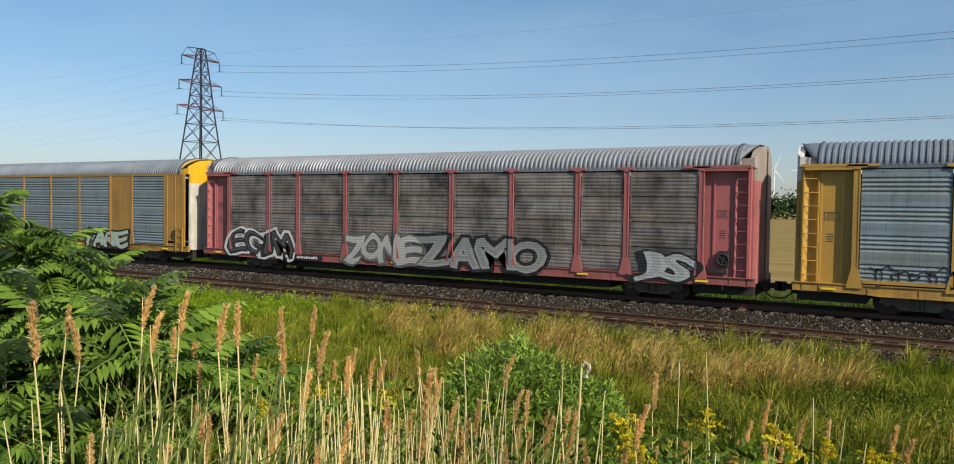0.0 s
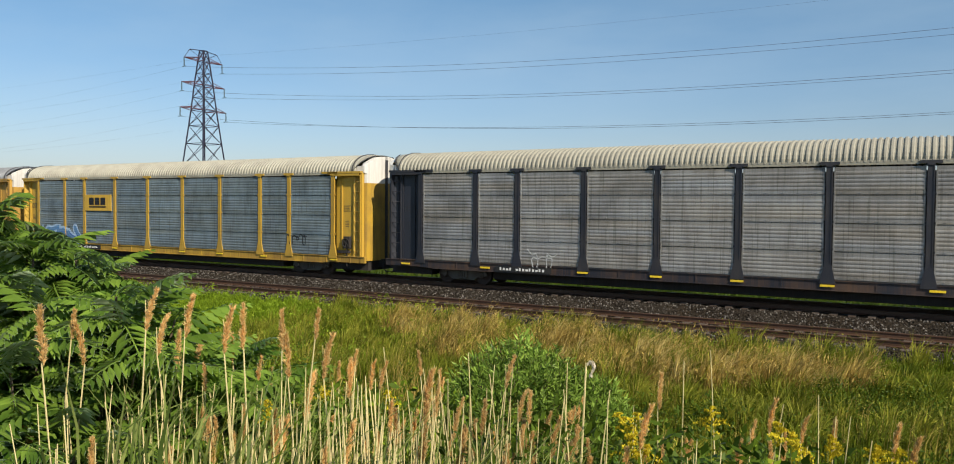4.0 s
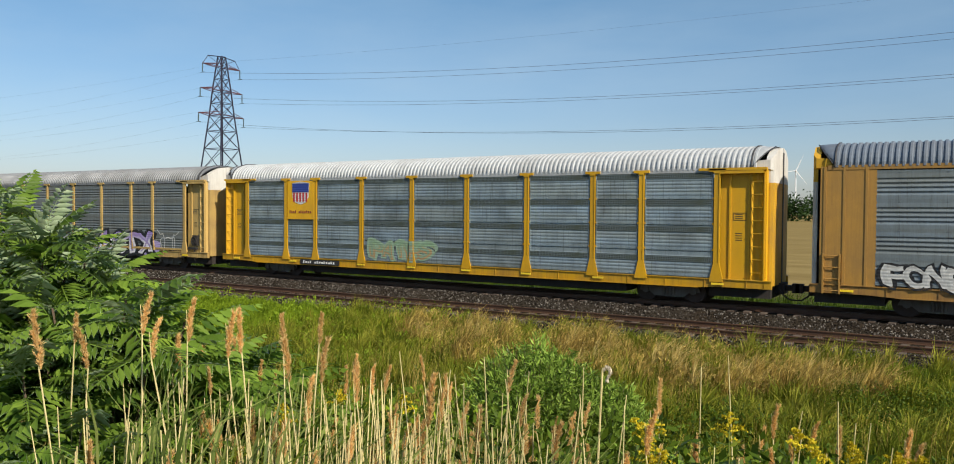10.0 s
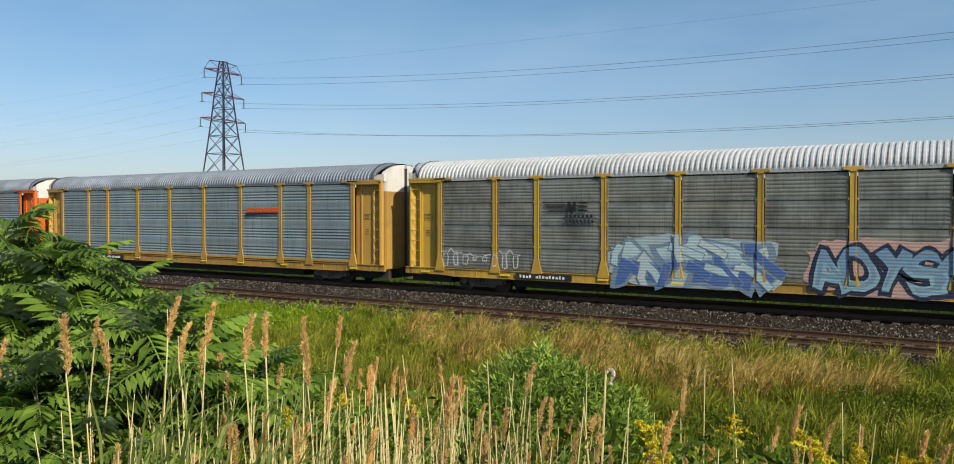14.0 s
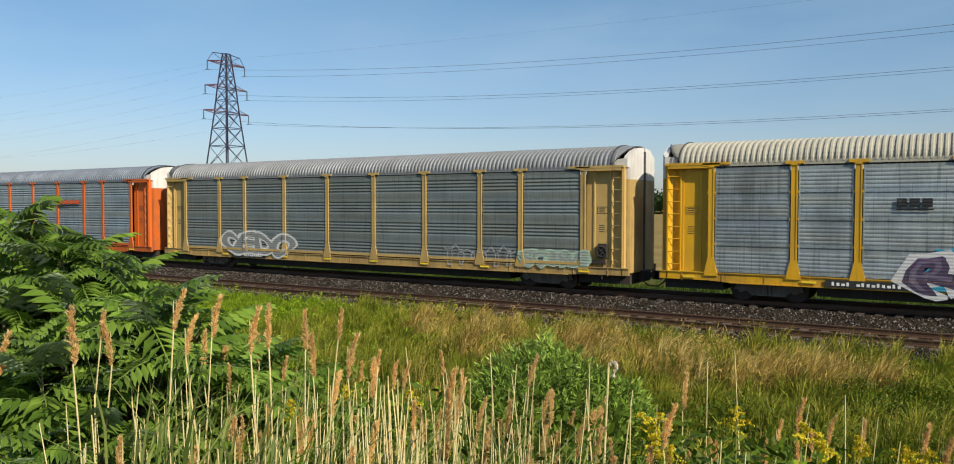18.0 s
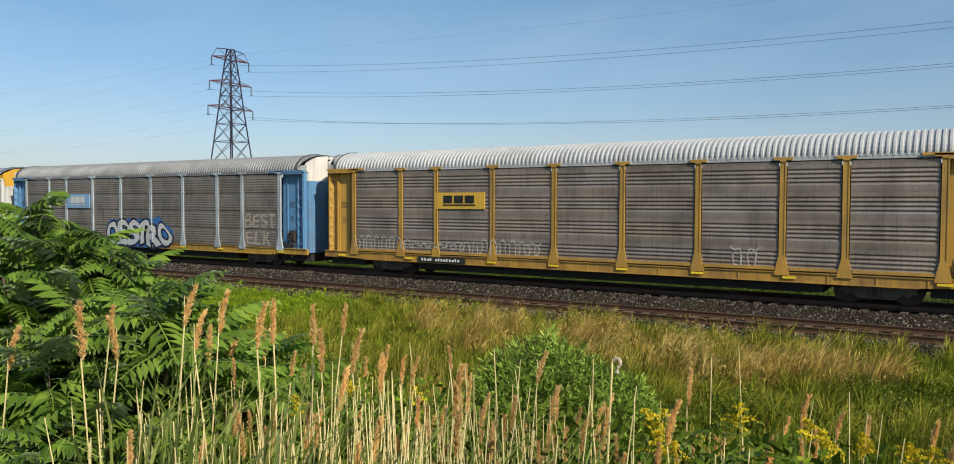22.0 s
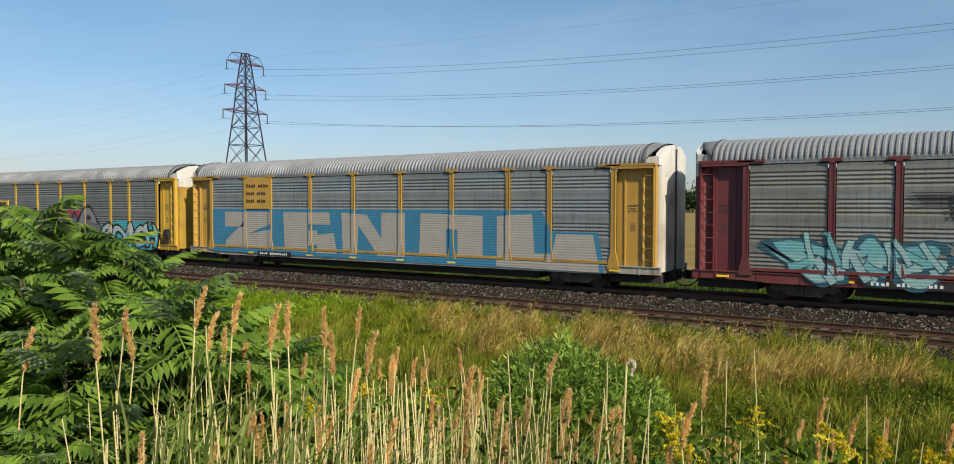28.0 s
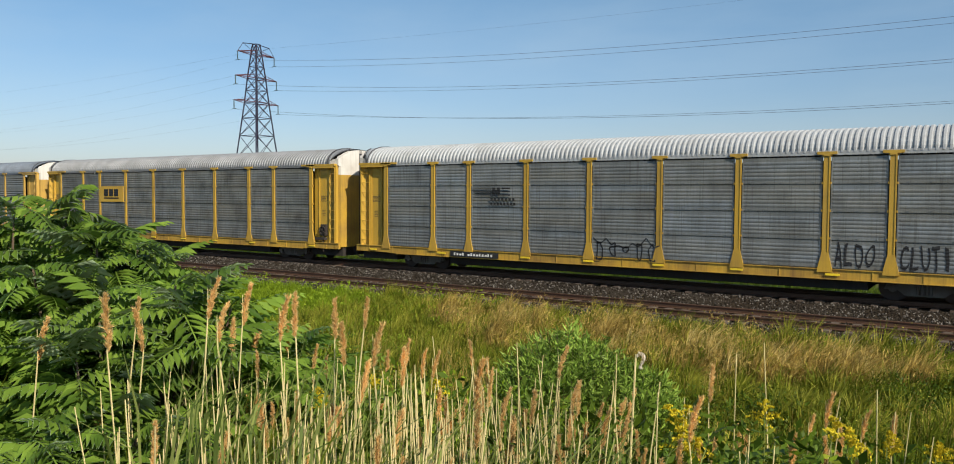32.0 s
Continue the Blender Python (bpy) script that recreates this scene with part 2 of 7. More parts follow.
def panel_mesh(width, old):
    def build(s):
        prof = panel_profile(old)
        cols = []
        for x in (-width / 2, width / 2):
            cols.append([(x, d - 0.004, DECK + z) for z, d in prof])
        s.grid(cols)
        # folded edges at the posts
        for x, g in ((-width / 2, 0.05), (width / 2, -0.05)):
            if old:
                s.box(min(x, x + g), max(x, x + g), -0.01, 0.04, DECK, EAVE - 0.13)
            else:
                for z, d in prof:
                    if d == 0.025:
                        s.box(min(x, x + g * 0.7), max(x, x + g * 0.7), 0.0, 0.045, DECK + z + 0.02, DECK + z + 0.08)
        # bolt heads along the flat bands
        count = max(2, int(width / (0.5 if old else 0.95)))
        for g in range(4):
            z = DECK + (EAVE - 0.13 - DECK) * g / 4 + (0.09 if old else 0.86)
            for i in range(count):
                x = -width / 2 + width * (i + 0.5) / count
                s.box(x - 0.014, x + 0.014, -0.016, 0.0, z - 0.014, z + 0.014)
    return shared(("side_panel", round(width, 2), old), build)


def solid_panel(width):
    def build(s):
        s.box(-width / 2, width / 2, 0.0, 0.05, DECK, EAVE)
    return shared(("sheet_panel", round(width, 2)), build)


def post_mesh(old):
    def build(s):
        w = 0.1
        s.prism([(-w, DECK + 0.55), (w, DECK + 0.55), (w, EAVE - 0.12), (-w, EAVE - 0.12)], -0.04, 0.04)
        s.prism([(-0.24, DECK - 0.12), (0.24, DECK - 0.12), (0.22, DECK + 0.02), (w, DECK + 0.55), (-w, DECK + 0.55), (-0.22, DECK + 0.02)], -0.044, 0.04)
        s.prism([(-w, EAVE - 0.12), (w, EAVE - 0.12), (w, EAVE - 0.075), (w + 0.2, EAVE - 0.06), (w + 0.2, EAVE + 0.03), (-w - 0.2, EAVE + 0.03), (-w - 0.2, EAVE - 0.06), (-w, EAVE - 0.075)], -0.07, 0.04)
        s.box(w - 0.035, w, -0.056, -0.04, DECK + 0.56, EAVE - 0.12)
        for r in range(5 if old else 0):
            z = DECK + 0.1 + (EAVE - DECK - 0.2) * r / 4
            for x in (-w - 0.05, w + 0.005):
                s.box(x, x + 0.045, -0.03, 0.03, z - 0.035, z + 0.035)
    return shared(("side_post", old), build)


def slim_post():
    def build(s):
        s.prism([(-0.17, DECK), (0.17, DECK), (0.13, DECK + 0.3), (0.07, DECK + 0.6), (0.07, EAVE), (-0.07, EAVE), (-0.07, DECK + 0.6), (-0.13, DECK + 0.3)], -0.035, 0.04)
    return shared("slim_post", build)


ROOF_LINE = ((-1.53, 4.97), (-1.52, 5.12), (-1.47, 5.26), (-1.36, 5.42), (-1.18, 5.57), (-0.92, 5.69), (-0.55, 5.78), (0.0, 5.82))


def roof_section(out):
    pts = []
    for y, z in ROOF_LINE + tuple((-y, z) for y, z in reversed(ROOF_LINE[:-1])):
        k = 1 + out / 1.5
        pts.append((y * k, EAVE + (z - EAVE) * (1 + out / 0.85)))
    return pts


def roof_mesh():
    def build(s):
        rows, x, step = [], -13.05, 0.19
        low, high = roof_section(0.0), roof_section(0.045)
        while x < 13.0:
            for dx, sec in ((0.0, low), (0.055, low), (0.085, high), (0.15, high), (0.18, low)):
                rows.append([(x + dx, y, z) for y, z in sec])
            x += step
        s.grid(rows)
    return shared("roof_sheets", build)


def roof_height(y):
    """Height of the roof arch at one distance from the middle."""
    return float(np.interp(-abs(y), [p[0] for p in ROOF_LINE], [p[1] for p in ROOF_LINE]))


def end_cap(sign):
    """The smooth hood that closes the roof at one end; its lower edge slants up."""
    def build(s):
        rows = []
        sec = roof_section(0.03)
        for i in range(6):
            k = i / 5
            x, floor = 12.95 + 0.64 * k, EAVE + 0.80 * k
            row = []
            for y, z in sec:
                if z < floor:
                    y = math.copysign(float(np.interp(floor, [p[1] for p in ROOF_LINE], [-p[0] for p in ROOF_LINE])), y)
                    z = floor
                row.append((sign * x, y, z - 0.03 * k * k))
            rows.append(row)
        if sign < 0:
            rows = [list(reversed(r)) for r in rows]
        s.grid(rows)
    return shared(("hood", sign), build, True)


def roof_lip(sign):
    """Black sealing strips: along the last rib and along the slanted edge of the hood."""
    def build(s):
        s.tube([(sign * 12.99, y, z) for y, z in roof_section(0.05)], 0.028, 5)
        for side in (-1, 1):
            edge = []
            for i in range(6):
                k = i / 5
                z = EAVE + 0.80 * k
                y = float(np.interp(z, [p[1] for p in ROOF_LINE], [-p[0] for p in ROOF_LINE]))
                edge.append((sign * (12.96 + 0.64 * k), side * (y + 0.03), z + 0.01))
            s.tube(edge, 0.022, 5)
    return shared(("roof_lip", sign), build)


def gusset_mesh(sign):
    """Dark brace plate at the corner under the slanted hood."""
    def build(s):
        s.prism([(sign * 12.9, EAVE), (sign * 13.12, EAVE), (sign * 13.02, 5.12), (sign * 12.9, 5.3)], 0.0, 0.04)
    return shared(("gusset", sign), build)


DOOR_PLAN = ((12.98, -1.44), (13.3, -1.43), (13.58, -1.42), (13.67, -1.33), (13.71, -0.7), (13.74, -0.09), (13.5, -0.06), (13.5, 0.06), (13.74, 0.09), (13.71, 0.7), (13.67, 1.33), (13.58, 1.42), (13.3, 1.43), (12.98, 1.44))
DOOR_SPLIT = 4.5


def end_door(sign, head):
    """Folding end doors, bowed outwards; the head carries the arched top."""
    def build(s):
        rows = []
        # below the eave the doors stand behind the corner trough
        inner = [(max(x, 13.52), y if abs(y) < 1.4 else math.copysign(1.36, y)) for x, y in DOOR_PLAN]
        for z in (DOOR_SPLIT, EAVE - 0.05) if head else (0.95, 1.3, 2.4, 3.5, DOOR_SPLIT):
            rows.append([(sign * x, y, z) for x, y in inner])
        if head:
            for k in (0.0, 0.3, 0.6, 0.85, 1.0):
                rows.append([(sign * x, y, EAVE - 0.01 + (roof_height(y) - 0.04 - EAVE) * k) for x, y in DOOR_PLAN])
            rows.append([(sign * min(abs(x), 13.45), y, z) for x, y, z in rows[-1]])
        if sign > 0:
            rows = [list(reversed(r)) for r in rows]
        s.grid(rows)
    return shared(("end_door", sign, head), build, False)


def bay_mesh(sign):
    """Recessed sheet between the last post and the corner."""
    def build(s):
        lo, hi = (11.9, 13.0) if sign > 0 else (-13.0, -11.9)
        s.box(lo, hi, 0.18, 0.22, DECK - 0.1, EAVE)
    return shared(("bay_sheet", sign), build)


def bay_rib():
    return shared("bay_rib", lambda s: s.box(-0.03, 0.03, 0.14, 0.18, DECK, EAVE - 0.03))


def head_mesh(sign):
    def build(s):
        lo, hi = (11.2, 13.5) if sign > 0 else (-13.5, -11.2)
        s.box(lo, hi, -0.07, 0.2, EAVE - 0.03, EAVE + 0.06)
        lo, hi = (11.9, 13.4) if sign > 0 else (-13.4, -11.9)
        s.box(lo, hi, -0.06, 0.25, EAVE - 0.14, EAVE - 0.03)
    return shared(("head_beam", sign), build)


def corner_mesh(sign):
    """Trough behind the ladder, between two flanges at the corner."""
    def build(s):
        ring = [(12.93, 0.2), (12.95, 0.13), (13.0, 0.12)]
        for i in range(1, 7):
            w = math.pi * i / 7
            ring.append((13.0 + 0.4 * i / 7, 0.12 + 0.14 * math.sin(w)))
        ring += [(13.4, 0.04), (13.5, 0.04), (13.52, 0.2), (13.54, 0.33)]
        ring = [(sign * x, y) for x, y in ring]
        if sign > 0:
            ring = list(reversed(ring))
        s.grid([[(x, y, EAVE - 0.03) for x, y in ring], [(x, y, DECK - 0.2) for x, y in ring]])
    return shared(("corner_column", sign), build)


def ladder_mesh(sign):
    def build(s):
        for x, y in ((12.98, 0.1), (13.43, 0.0)):
            s.box(sign * x - 0.018, sign * x + 0.018, y, y + 0.06, DECK - 0.3, EAVE - 0.1)
        for i in range(9):
            z = DECK - 0.2 + i * 0.45
            s.rod((sign * 12.98, 0.09, z), (sign * 13.43, 0.02, z), 0.016, 5)
    return shared(("ladder", sign), build)


def sill_mesh():
    def build(s):
        s.prism([(-13.7, 0.86), (-12.0, 0.86), (-11.0, 0.8), (11.0, 0.8), (12.0, 0.86), (13.7, 0.86), (13.7, DECK), (-13.7, DECK)], -0.0, 0.14)
        s.box(-13.7, 13.7, -0.035, 0.0, DECK - 0.03, DECK)
        s.box(-11.2, 11.2, -0.03, 0.0, 0.8, 0.825)
        for i in range(-9, 10):
            s.box(i * 1.43 - 0.012, i * 1.43 + 0.012, -0.02, 0.0, 0.83, DECK - 0.03)
    return shared("side_sill", build)


def underframe_mesh():
    def build(s):
        s.box(-13.9, 13.9, -0.38, 0.38, 0.62, 1.0)
        s.box(-13.6, 13.6, -1.4, 1.4, 0.98, 1.1)
        for i in range(-8, 9):
            s.box(i * 1.5 - 0.06, i * 1.5 + 0.06, -1.38, 1.38, 0.8, 0.98)
        s.box(-8.4, 8.4, -1.2, 1.2, 0.48, 0.85)
        for a, b in ((-13.6, -11.5), (11.5, 13.6)):
            s.box(a, b, -1.15, 1.15, 0.5, 0.98)
        s.box(-8.0, 8.0, -0.6, 0.6, 0.4, 0.56)
        s.box(-2.4, -1.2, -1.1, -0.5, 0.45, 0.85)
        s.box(2.2, 3.0, -1.1, -0.5, 0.5, 0.85)
        s.rod((1.0, -0.9, 0.7), (2.0, -0.9, 0.7), 0.16, 10)
        s.rod((-9.0, -0.8, 0.75), (9.0, -0.8, 0.75), 0.025, 5)
    return shared("underframe", build)


def truck_frame_mesh():
    def build(s):
        for y in (-1.02, 0.92):
            s.prism([(-1.15, 0.38), (-1.05, 0.62), (-0.5, 0.6), (-0.3, 0.72), (0.3, 0.72), (0.5, 0.6), (1.05, 0.62), (1.15, 0.38), (0.75, 0.36), (0.55, 0.2), (-0.55, 0.2), (-0.75, 0.36)], y, y + 0.1)
            for x in (-0.18, -0.06, 0.06, 0.18):
                s.rod((x, y - 0.02, 0.24), (x, y - 0.02, 0.6), 0.045, 6)
            for x in (-0.89, 0.89):
                s.rod((x, y - 0.06, 0.42), (x, y + 0.12, 0.42), 0.13, 8)
        s.box(-0.25, 0.25, -0.95, 0.95, 0.4, 0.68)
    return shared("truck_frame", build)


def wheelset_mesh():
    def build(s):
        s.rod((0, -0.85, 0.42), (0, 0.85, 0.42), 0.08, 8)
        for y, w in ((-0.8, 1), (0.8, -1)):
            s.rod((0, y - 0.06, 0.42), (0, y + 0.06, 0.42), 0.42, 20)
            s.rod((0, y + w * 0.06, 0.42), (0, y + w * 0.09, 0.42), 0.45, 20)
    return shared("wheelset", build)


def coupler_mesh(sign):
    def build(s):
        s.box(min(sign * 13.8, sign * 14.15), max(sign * 13.8, sign * 14.15), -0.09, 0.09, 0.72, 0.92)
        s.box(min(sign * 14.12, sign * 14.36), max(sign * 14.12, sign * 14.36), -0.16, 0.16, 0.66, 0.98)
    return shared(("coupler", sign), build)


def hose_mesh(sign):
    def build(s):
        s.tube([(sign * 13.7, -0.45, 0.85), (sign * 13.9, -0.48, 0.6), (sign * 14.1, -0.45, 0.45), (sign * 14.3, -0.3, 0.42)], 0.03, 5)
    return shared(("air_hose", sign), build)


def brake_mesh():
    def build(s):
        for i in range(14):
            a, b = 2 * math.pi * i / 14, 2 * math.pi * (i + 1) / 14
            s.rod((12.62 + 0.2 * math.cos(a), -0.02, 1.75 + 0.2 * math.sin(a)), (12.62 + 0.2 * math.cos(b), -0.02, 1.75 + 0.2 * math.sin(b)), 0.03, 5)
        for a in (0.3, 1.35, 2.4):
            s.rod((12.62 + 0.2 * math.cos(a), -0.02, 1.75 + 0.2 * math.sin(a)), (12.62 - 0.2 * math.cos(a), -0.02, 1.75 - 0.2 * math.sin(a)), 0.022, 5)
        s.box(12.45, 12.8, 0.02, 0.24, 1.5, 2.05)
        s.box(12.1, 12.75, 0.0, 0.24, 1.28, 1.4)
        s.rod((12.62, 0.05, 0.7), (12.62, 0.05, 1.5), 0.03, 5)
    return shared("brake_gear", build)


def plate_mesh(x0, x1, z0, z1, depth=0.012):
    s = Shell()
    s.box(x0, x1, -depth, 0.0, z0, z1)
    return s.mesh("plate")


def bars(rows):
    """Upright or lying bars that stand for small writing: x0, x1, z0, z1."""
    s = Shell()
    for x0, x1, z0, z1 in rows:
        s.box(x0, x1, -0.006, 0.0, z0, z1)
    return s.mesh("lettering")


def code_bars(x0, x1, z0, z1, n):
    """A row of n character-sized bars."""
    step = (x1 - x0) / n
    return [(x0 + i * step, x0 + i * step + step * (0.5 + 0.1 * (i % 3)), z0, z1 - 0.02 * ((i * 7) % 3)) for i in range(n) if i != 4]


DARK = paint((0.018, 0.016, 0.015), 0.75, 0, 0.4, (0.06, 0.04, 0.03))
IRON = paint((0.16, 0.145, 0.13), 0.7, 0.2, 0.6, (0.10, 0.075, 0.055))
WHEEL = paint((0.05, 0.035, 0.03), 0.55, 0.4, 0.5, (0.09, 0.05, 0.03))
REFLECT = paint((0.85, 0.6, 0.03), 0.35, 0, 0.15)
PLATE = paint((0.015, 0.015, 0.016), 0.5, 0, 0.2)
LETTER = paint((0.72, 0.72, 0.7), 0.6, 0, 0.2)
NEAR_BLACK = paint((0.03, 0.03, 0.035), 0.6, 0, 0.2)


def pierced_material():
    """Zinc sheet with rows of round holes into the dark."""
    m, nt, b = material("pierced_sheet")
    tc = nt.nodes.new("ShaderNodeTexCoord")
    dots = node(nt, "TexVoronoi", Scale=15.0, Randomness=0.0)
    nt.links.new(tc.outputs["Object"], dots.inputs["Vector"])
    hole = ramp(nt, dots.outputs["Distance"], 0.36, 0.42)
    c = mix(nt, hole, (0.008, 0.012, 0.012), (0.10, 0.125, 0.13))
    c = mix(nt, ramp(nt, noise_of(nt, tc.outputs["Object"], 2.0, 4), 0.4, 0.7), c, (0.05, 0.06, 0.045))
    nt.links.new(c, b.inputs["Base Color"])
    b.inputs["Roughness"].default_value = 0.6
    return m


PIERCED = pierced_material()


def autorack(spec):
    """One enclosed car carrier; spec holds colours, style and label."""
    car = new("autorack_railcar")
    frame_col, flush, old = tuple(FRAME_TONE * c for c in spec["frame"]), spec.get("flush", False), spec.get("old", False)
    frame_m = paint(frame_col, 0.45, 0, spec.get("grime", 0.3))
    panel_m = sheet_metal(tuple(k * c for k, c in zip(PANEL_TONE, spec["panel"])), spec.get("pmetal", 0.3), spec.get("pgrime", 0.55), spec.get("soot", 0.45 if old else 0.2), spec.get("pdirt", (0.05, 0.045, 0.036)))
    bare = spec["roof"] is SILVER
    roof_m = paint(tuple(ROOF_TONE * c for c in spec["roof"]), 0.6 if bare else 0.55, spec.get("rmetal", 0.35 if bare else 0.25), 0.3, (0.1, 0.095, 0.09))
    end_m = paint(spec.get("end", (0.5, 0.47, 0.42) if flush else frame_col), 0.5, 0, 0.45, (0.12, 0.07, 0.04))
    head_m = paint(spec.get("head", (0.62, 0.60, 0.56)), 0.5, 0, 0.3, (0.14, 0.09, 0.06))
    hood_m = paint(spec["hood"], 0.5, 0, 0.3, (0.12, 0.08, 0.05)) if "hood" in spec else roof_m
    sill_m = paint(tuple(FRAME_TONE * c for c in spec.get("sill", spec["frame"])), 0.5, 0, spec.get("grime", 0.3) + 0.3, (0.12, 0.062, 0.028))
    bay_m = paint(tuple(min(0.8, 1.06 * c) for c in frame_col), 0.45, 0, spec.get("grime", 0.3) * 0.4)
    post_m = paint(spec["post"], 0.5, 0, 0.5) if "post" in spec else frame_m
    piece("underframe", underframe_mesh(), DARK, car, "soot-black steel underframe")
    for x in (-10.0, 10.0):
        truck = piece("truck", truck_frame_mesh(), IRON, car, "black cast steel truck", (x, 0, FAR_RAIL))
        for dx in (-0.89, 0.89):
            piece("wheelset", wheelset_mesh(), WHEEL, truck, "", (dx, 0, 0))
    for sign in (-1, 1):
        piece("coupler", coupler_mesh(sign), DARK, car)
        door = piece("end_door", end_door(sign, False), end_m, car, "weathered folding end doors")
        piece("door_head", end_door(sign, True), head_m, door, "white arched door head")
        # solid black strip over the door notch: the gap's shade put in as colour
        seam = shared(("door_seam", sign), lambda s: s.box(min(sign * 13.6, sign * 13.755), max(sign * 13.6, sign * 13.755), -0.1, 0.1, 0.95, 5.6))
        piece("door_seam", seam, NEAR_BLACK, door, "black strip standing in for the shaded gap between the door leaves")
        piece("hood", end_cap(sign), hood_m if sign > 0 else roof_m, car)
        piece("roof_lip", roof_lip(sign), NEAR_BLACK, car, "black sealing strip at the roof end")
        for y in (-1.4, 1.36):
            piece("gusset", gusset_mesh(sign), NEAR_BLACK, car, "", (0, y, 0))
        piece("air_hose", hose_mesh(sign), DARK, car, "hanging black brake hose")
    piece("roof", roof_mesh(), roof_m, car, "ribbed metal roof")
    piece("side_sill", sill_mesh(), sill_m, car, "", (0, SIDE, 0))
    far = piece("side_sill", sill_mesh(), sill_m, car, "", (0, -SIDE, 0))
    far.rotation_euler = (0, 0, math.pi)
    wall = piece("far_side", panel_mesh(27.2, old), panel_m, car, "ribbed side sheets", (0, -SIDE, 0))
    wall.rotation_euler = (0, 0, math.pi)
    eave = shared("eave_rail", lambda s: s.box(-13.2, 13.2, -0.015, 0.05, EAVE - 0.09, EAVE + 0.06))
    piece("eave_rail", eave, frame_m if flush else roof_m, car, "", (0, SIDE, 0))
    solid = spec.get("solid", ())
    for i in range(9):
        a, b = POSTS[i], POSTS[i + 1]
        w, x = b - a - (0.14 if flush else 0.27), (a + b) / 2
        if i in solid:
            sheet = piece("solid_panel", solid_panel(w), post_m, car, "painted flat sheet", (x, SIDE, 0))
            seam = shared("seam", lambda s: s.box(-0.03, 0.03, -0.012, 0.0, DECK, EAVE))
            for dx in (0.05 - w / 2, 0.0, w / 2 - 0.05):
                piece("seam", seam, post_m, sheet, "", (dx, 0, 0))
        else:
            sheet = piece("side_panel", panel_mesh(w, old), panel_m, car, "", (x, SIDE, 0))
            if not old and not flush:
                foot = shared(("foot_strip", round(w, 2)), lambda s: s.box(0.1 - w / 2, w / 2 - 0.1, -0.03, 0.02, DECK + 0.05, DECK + 0.16))
                piece("foot_strip", foot, frame_m, sheet, "painted strip along the foot")
            if spec.get("pierced"):
                for k in range(4):
                    band = shared(("pierced_band", round(w, 2)), lambda s: s.box(0.03 - w / 2, w / 2 - 0.03, -0.012, 0.0, 0.0, 0.2))
                    piece("pierced_band", band, PIERCED, sheet, "dark band of small round holes", (0, 0, DECK + 0.66 + 0.955 * k - (0.12 if k == 0 else 0.0)))
    if flush:
        for x in POSTS[1:-1]:
            piece("side_post", post_mesh(False) if spec.get("braced") else slim_post(), post_m, car, "", (x, SIDE, 0))
        wide = shared("corner_sheet", flush_corner)
        for sign in (-1, 1):
            c = piece("corner_sheet", wide if sign > 0 else shared("corner_sheet_left", lambda s: flush_corner(s, -1)), frame_m, car, "", (0, SIDE, 0))
            for x in (12.05, 12.7, 13.28):
                piece("corner_rib", shared("corner_rib", lambda s: s.box(-0.04, 0.04, -0.02, 0.0, DECK, EAVE)), frame_m, c, "", (sign * x, 0, 0))
        for sign in (-1, 1):
            piece("ladder", shared(("low_ladder", sign), lambda s: low_ladder(s, sign)), frame_m, car, "", (0, SIDE, 0))
    else:
        for x in POSTS:
            piece("side_post", post_mesh(old), post_m, car, "", (x, SIDE, 0))
        for sign in (-1, 1):
            bay = piece("bay_sheet", bay_mesh(sign), bay_m, car, "", (0, SIDE, 0))
            for x in (12.25, 12.9):
                piece("bay_rib", bay_rib(), bay_m, bay, "", (sign * x, 0, 0))
            q = sign * 12.58
            stencil = [(q - 0.22, q + 0.22, 3.2, 3.215), (q - 0.22, q + 0.22, 3.45, 3.465), (q - 0.22, q - 0.205, 3.215, 3.45), (q + 0.205, q + 0.22, 3.215, 3.45)]
            stencil += [(q - 0.15, q + 0.1, 3.26 + 0.07 * k, 3.28 + 0.07 * k) for k in range(3)]
            stencil += [(q - 0.14, q + 0.08, 2.5 + 0.08 * k, 2.52 + 0.08 * k) for k in range(4)]
            piece("lettering", bars(stencil), NEAR_BLACK, bay, "small black stencilled bars", (0, 0.178, 0))
            piece("head_beam", head_mesh(sign), frame_m, car, "", (0, SIDE, 0))
            piece("corner_column", corner_mesh(sign), bay_m, car, "", (0, SIDE, 0))
            piece("ladder", ladder_mesh(sign), frame_m, car, "", (0, SIDE, 0))
    if spec.get("brake", True):
        piece("brake_gear", brake_mesh(), DARK, car, "dark hand brake wheel", (0, SIDE, 0))
    refl = shared("reflector", lambda s: s.box(-0.22, 0.22, -0.05, -0.03, 0.93, 1.0))
    for x in (-12.6, -8.6, -4.3, -1.43, 1.43, 4.29, 7.4, 11.9):
        piece("reflector", refl, REFLECT, car, "yellow reflector strip", (x, SIDE, 0))
    plate = piece("number_board", plate_mesh(-8.1, -5.6, 0.84, 1.08), PLATE, car, "black board with white bars", (0, SIDE - 0.037, 0))
    piece("lettering", bars(code_bars(-7.9, -5.85, 0.9, 1.02, 14)), LETTER, plate, "", (0, -0.013, 0))
    return car


def flush_corner(s, sign=1):
    lo, hi = (11.76, 13.42) if sign > 0 else (-13.42, -11.76)
    s.box(lo, hi, 0.0, 0.06, DECK - 0.05, EAVE + 0.02)


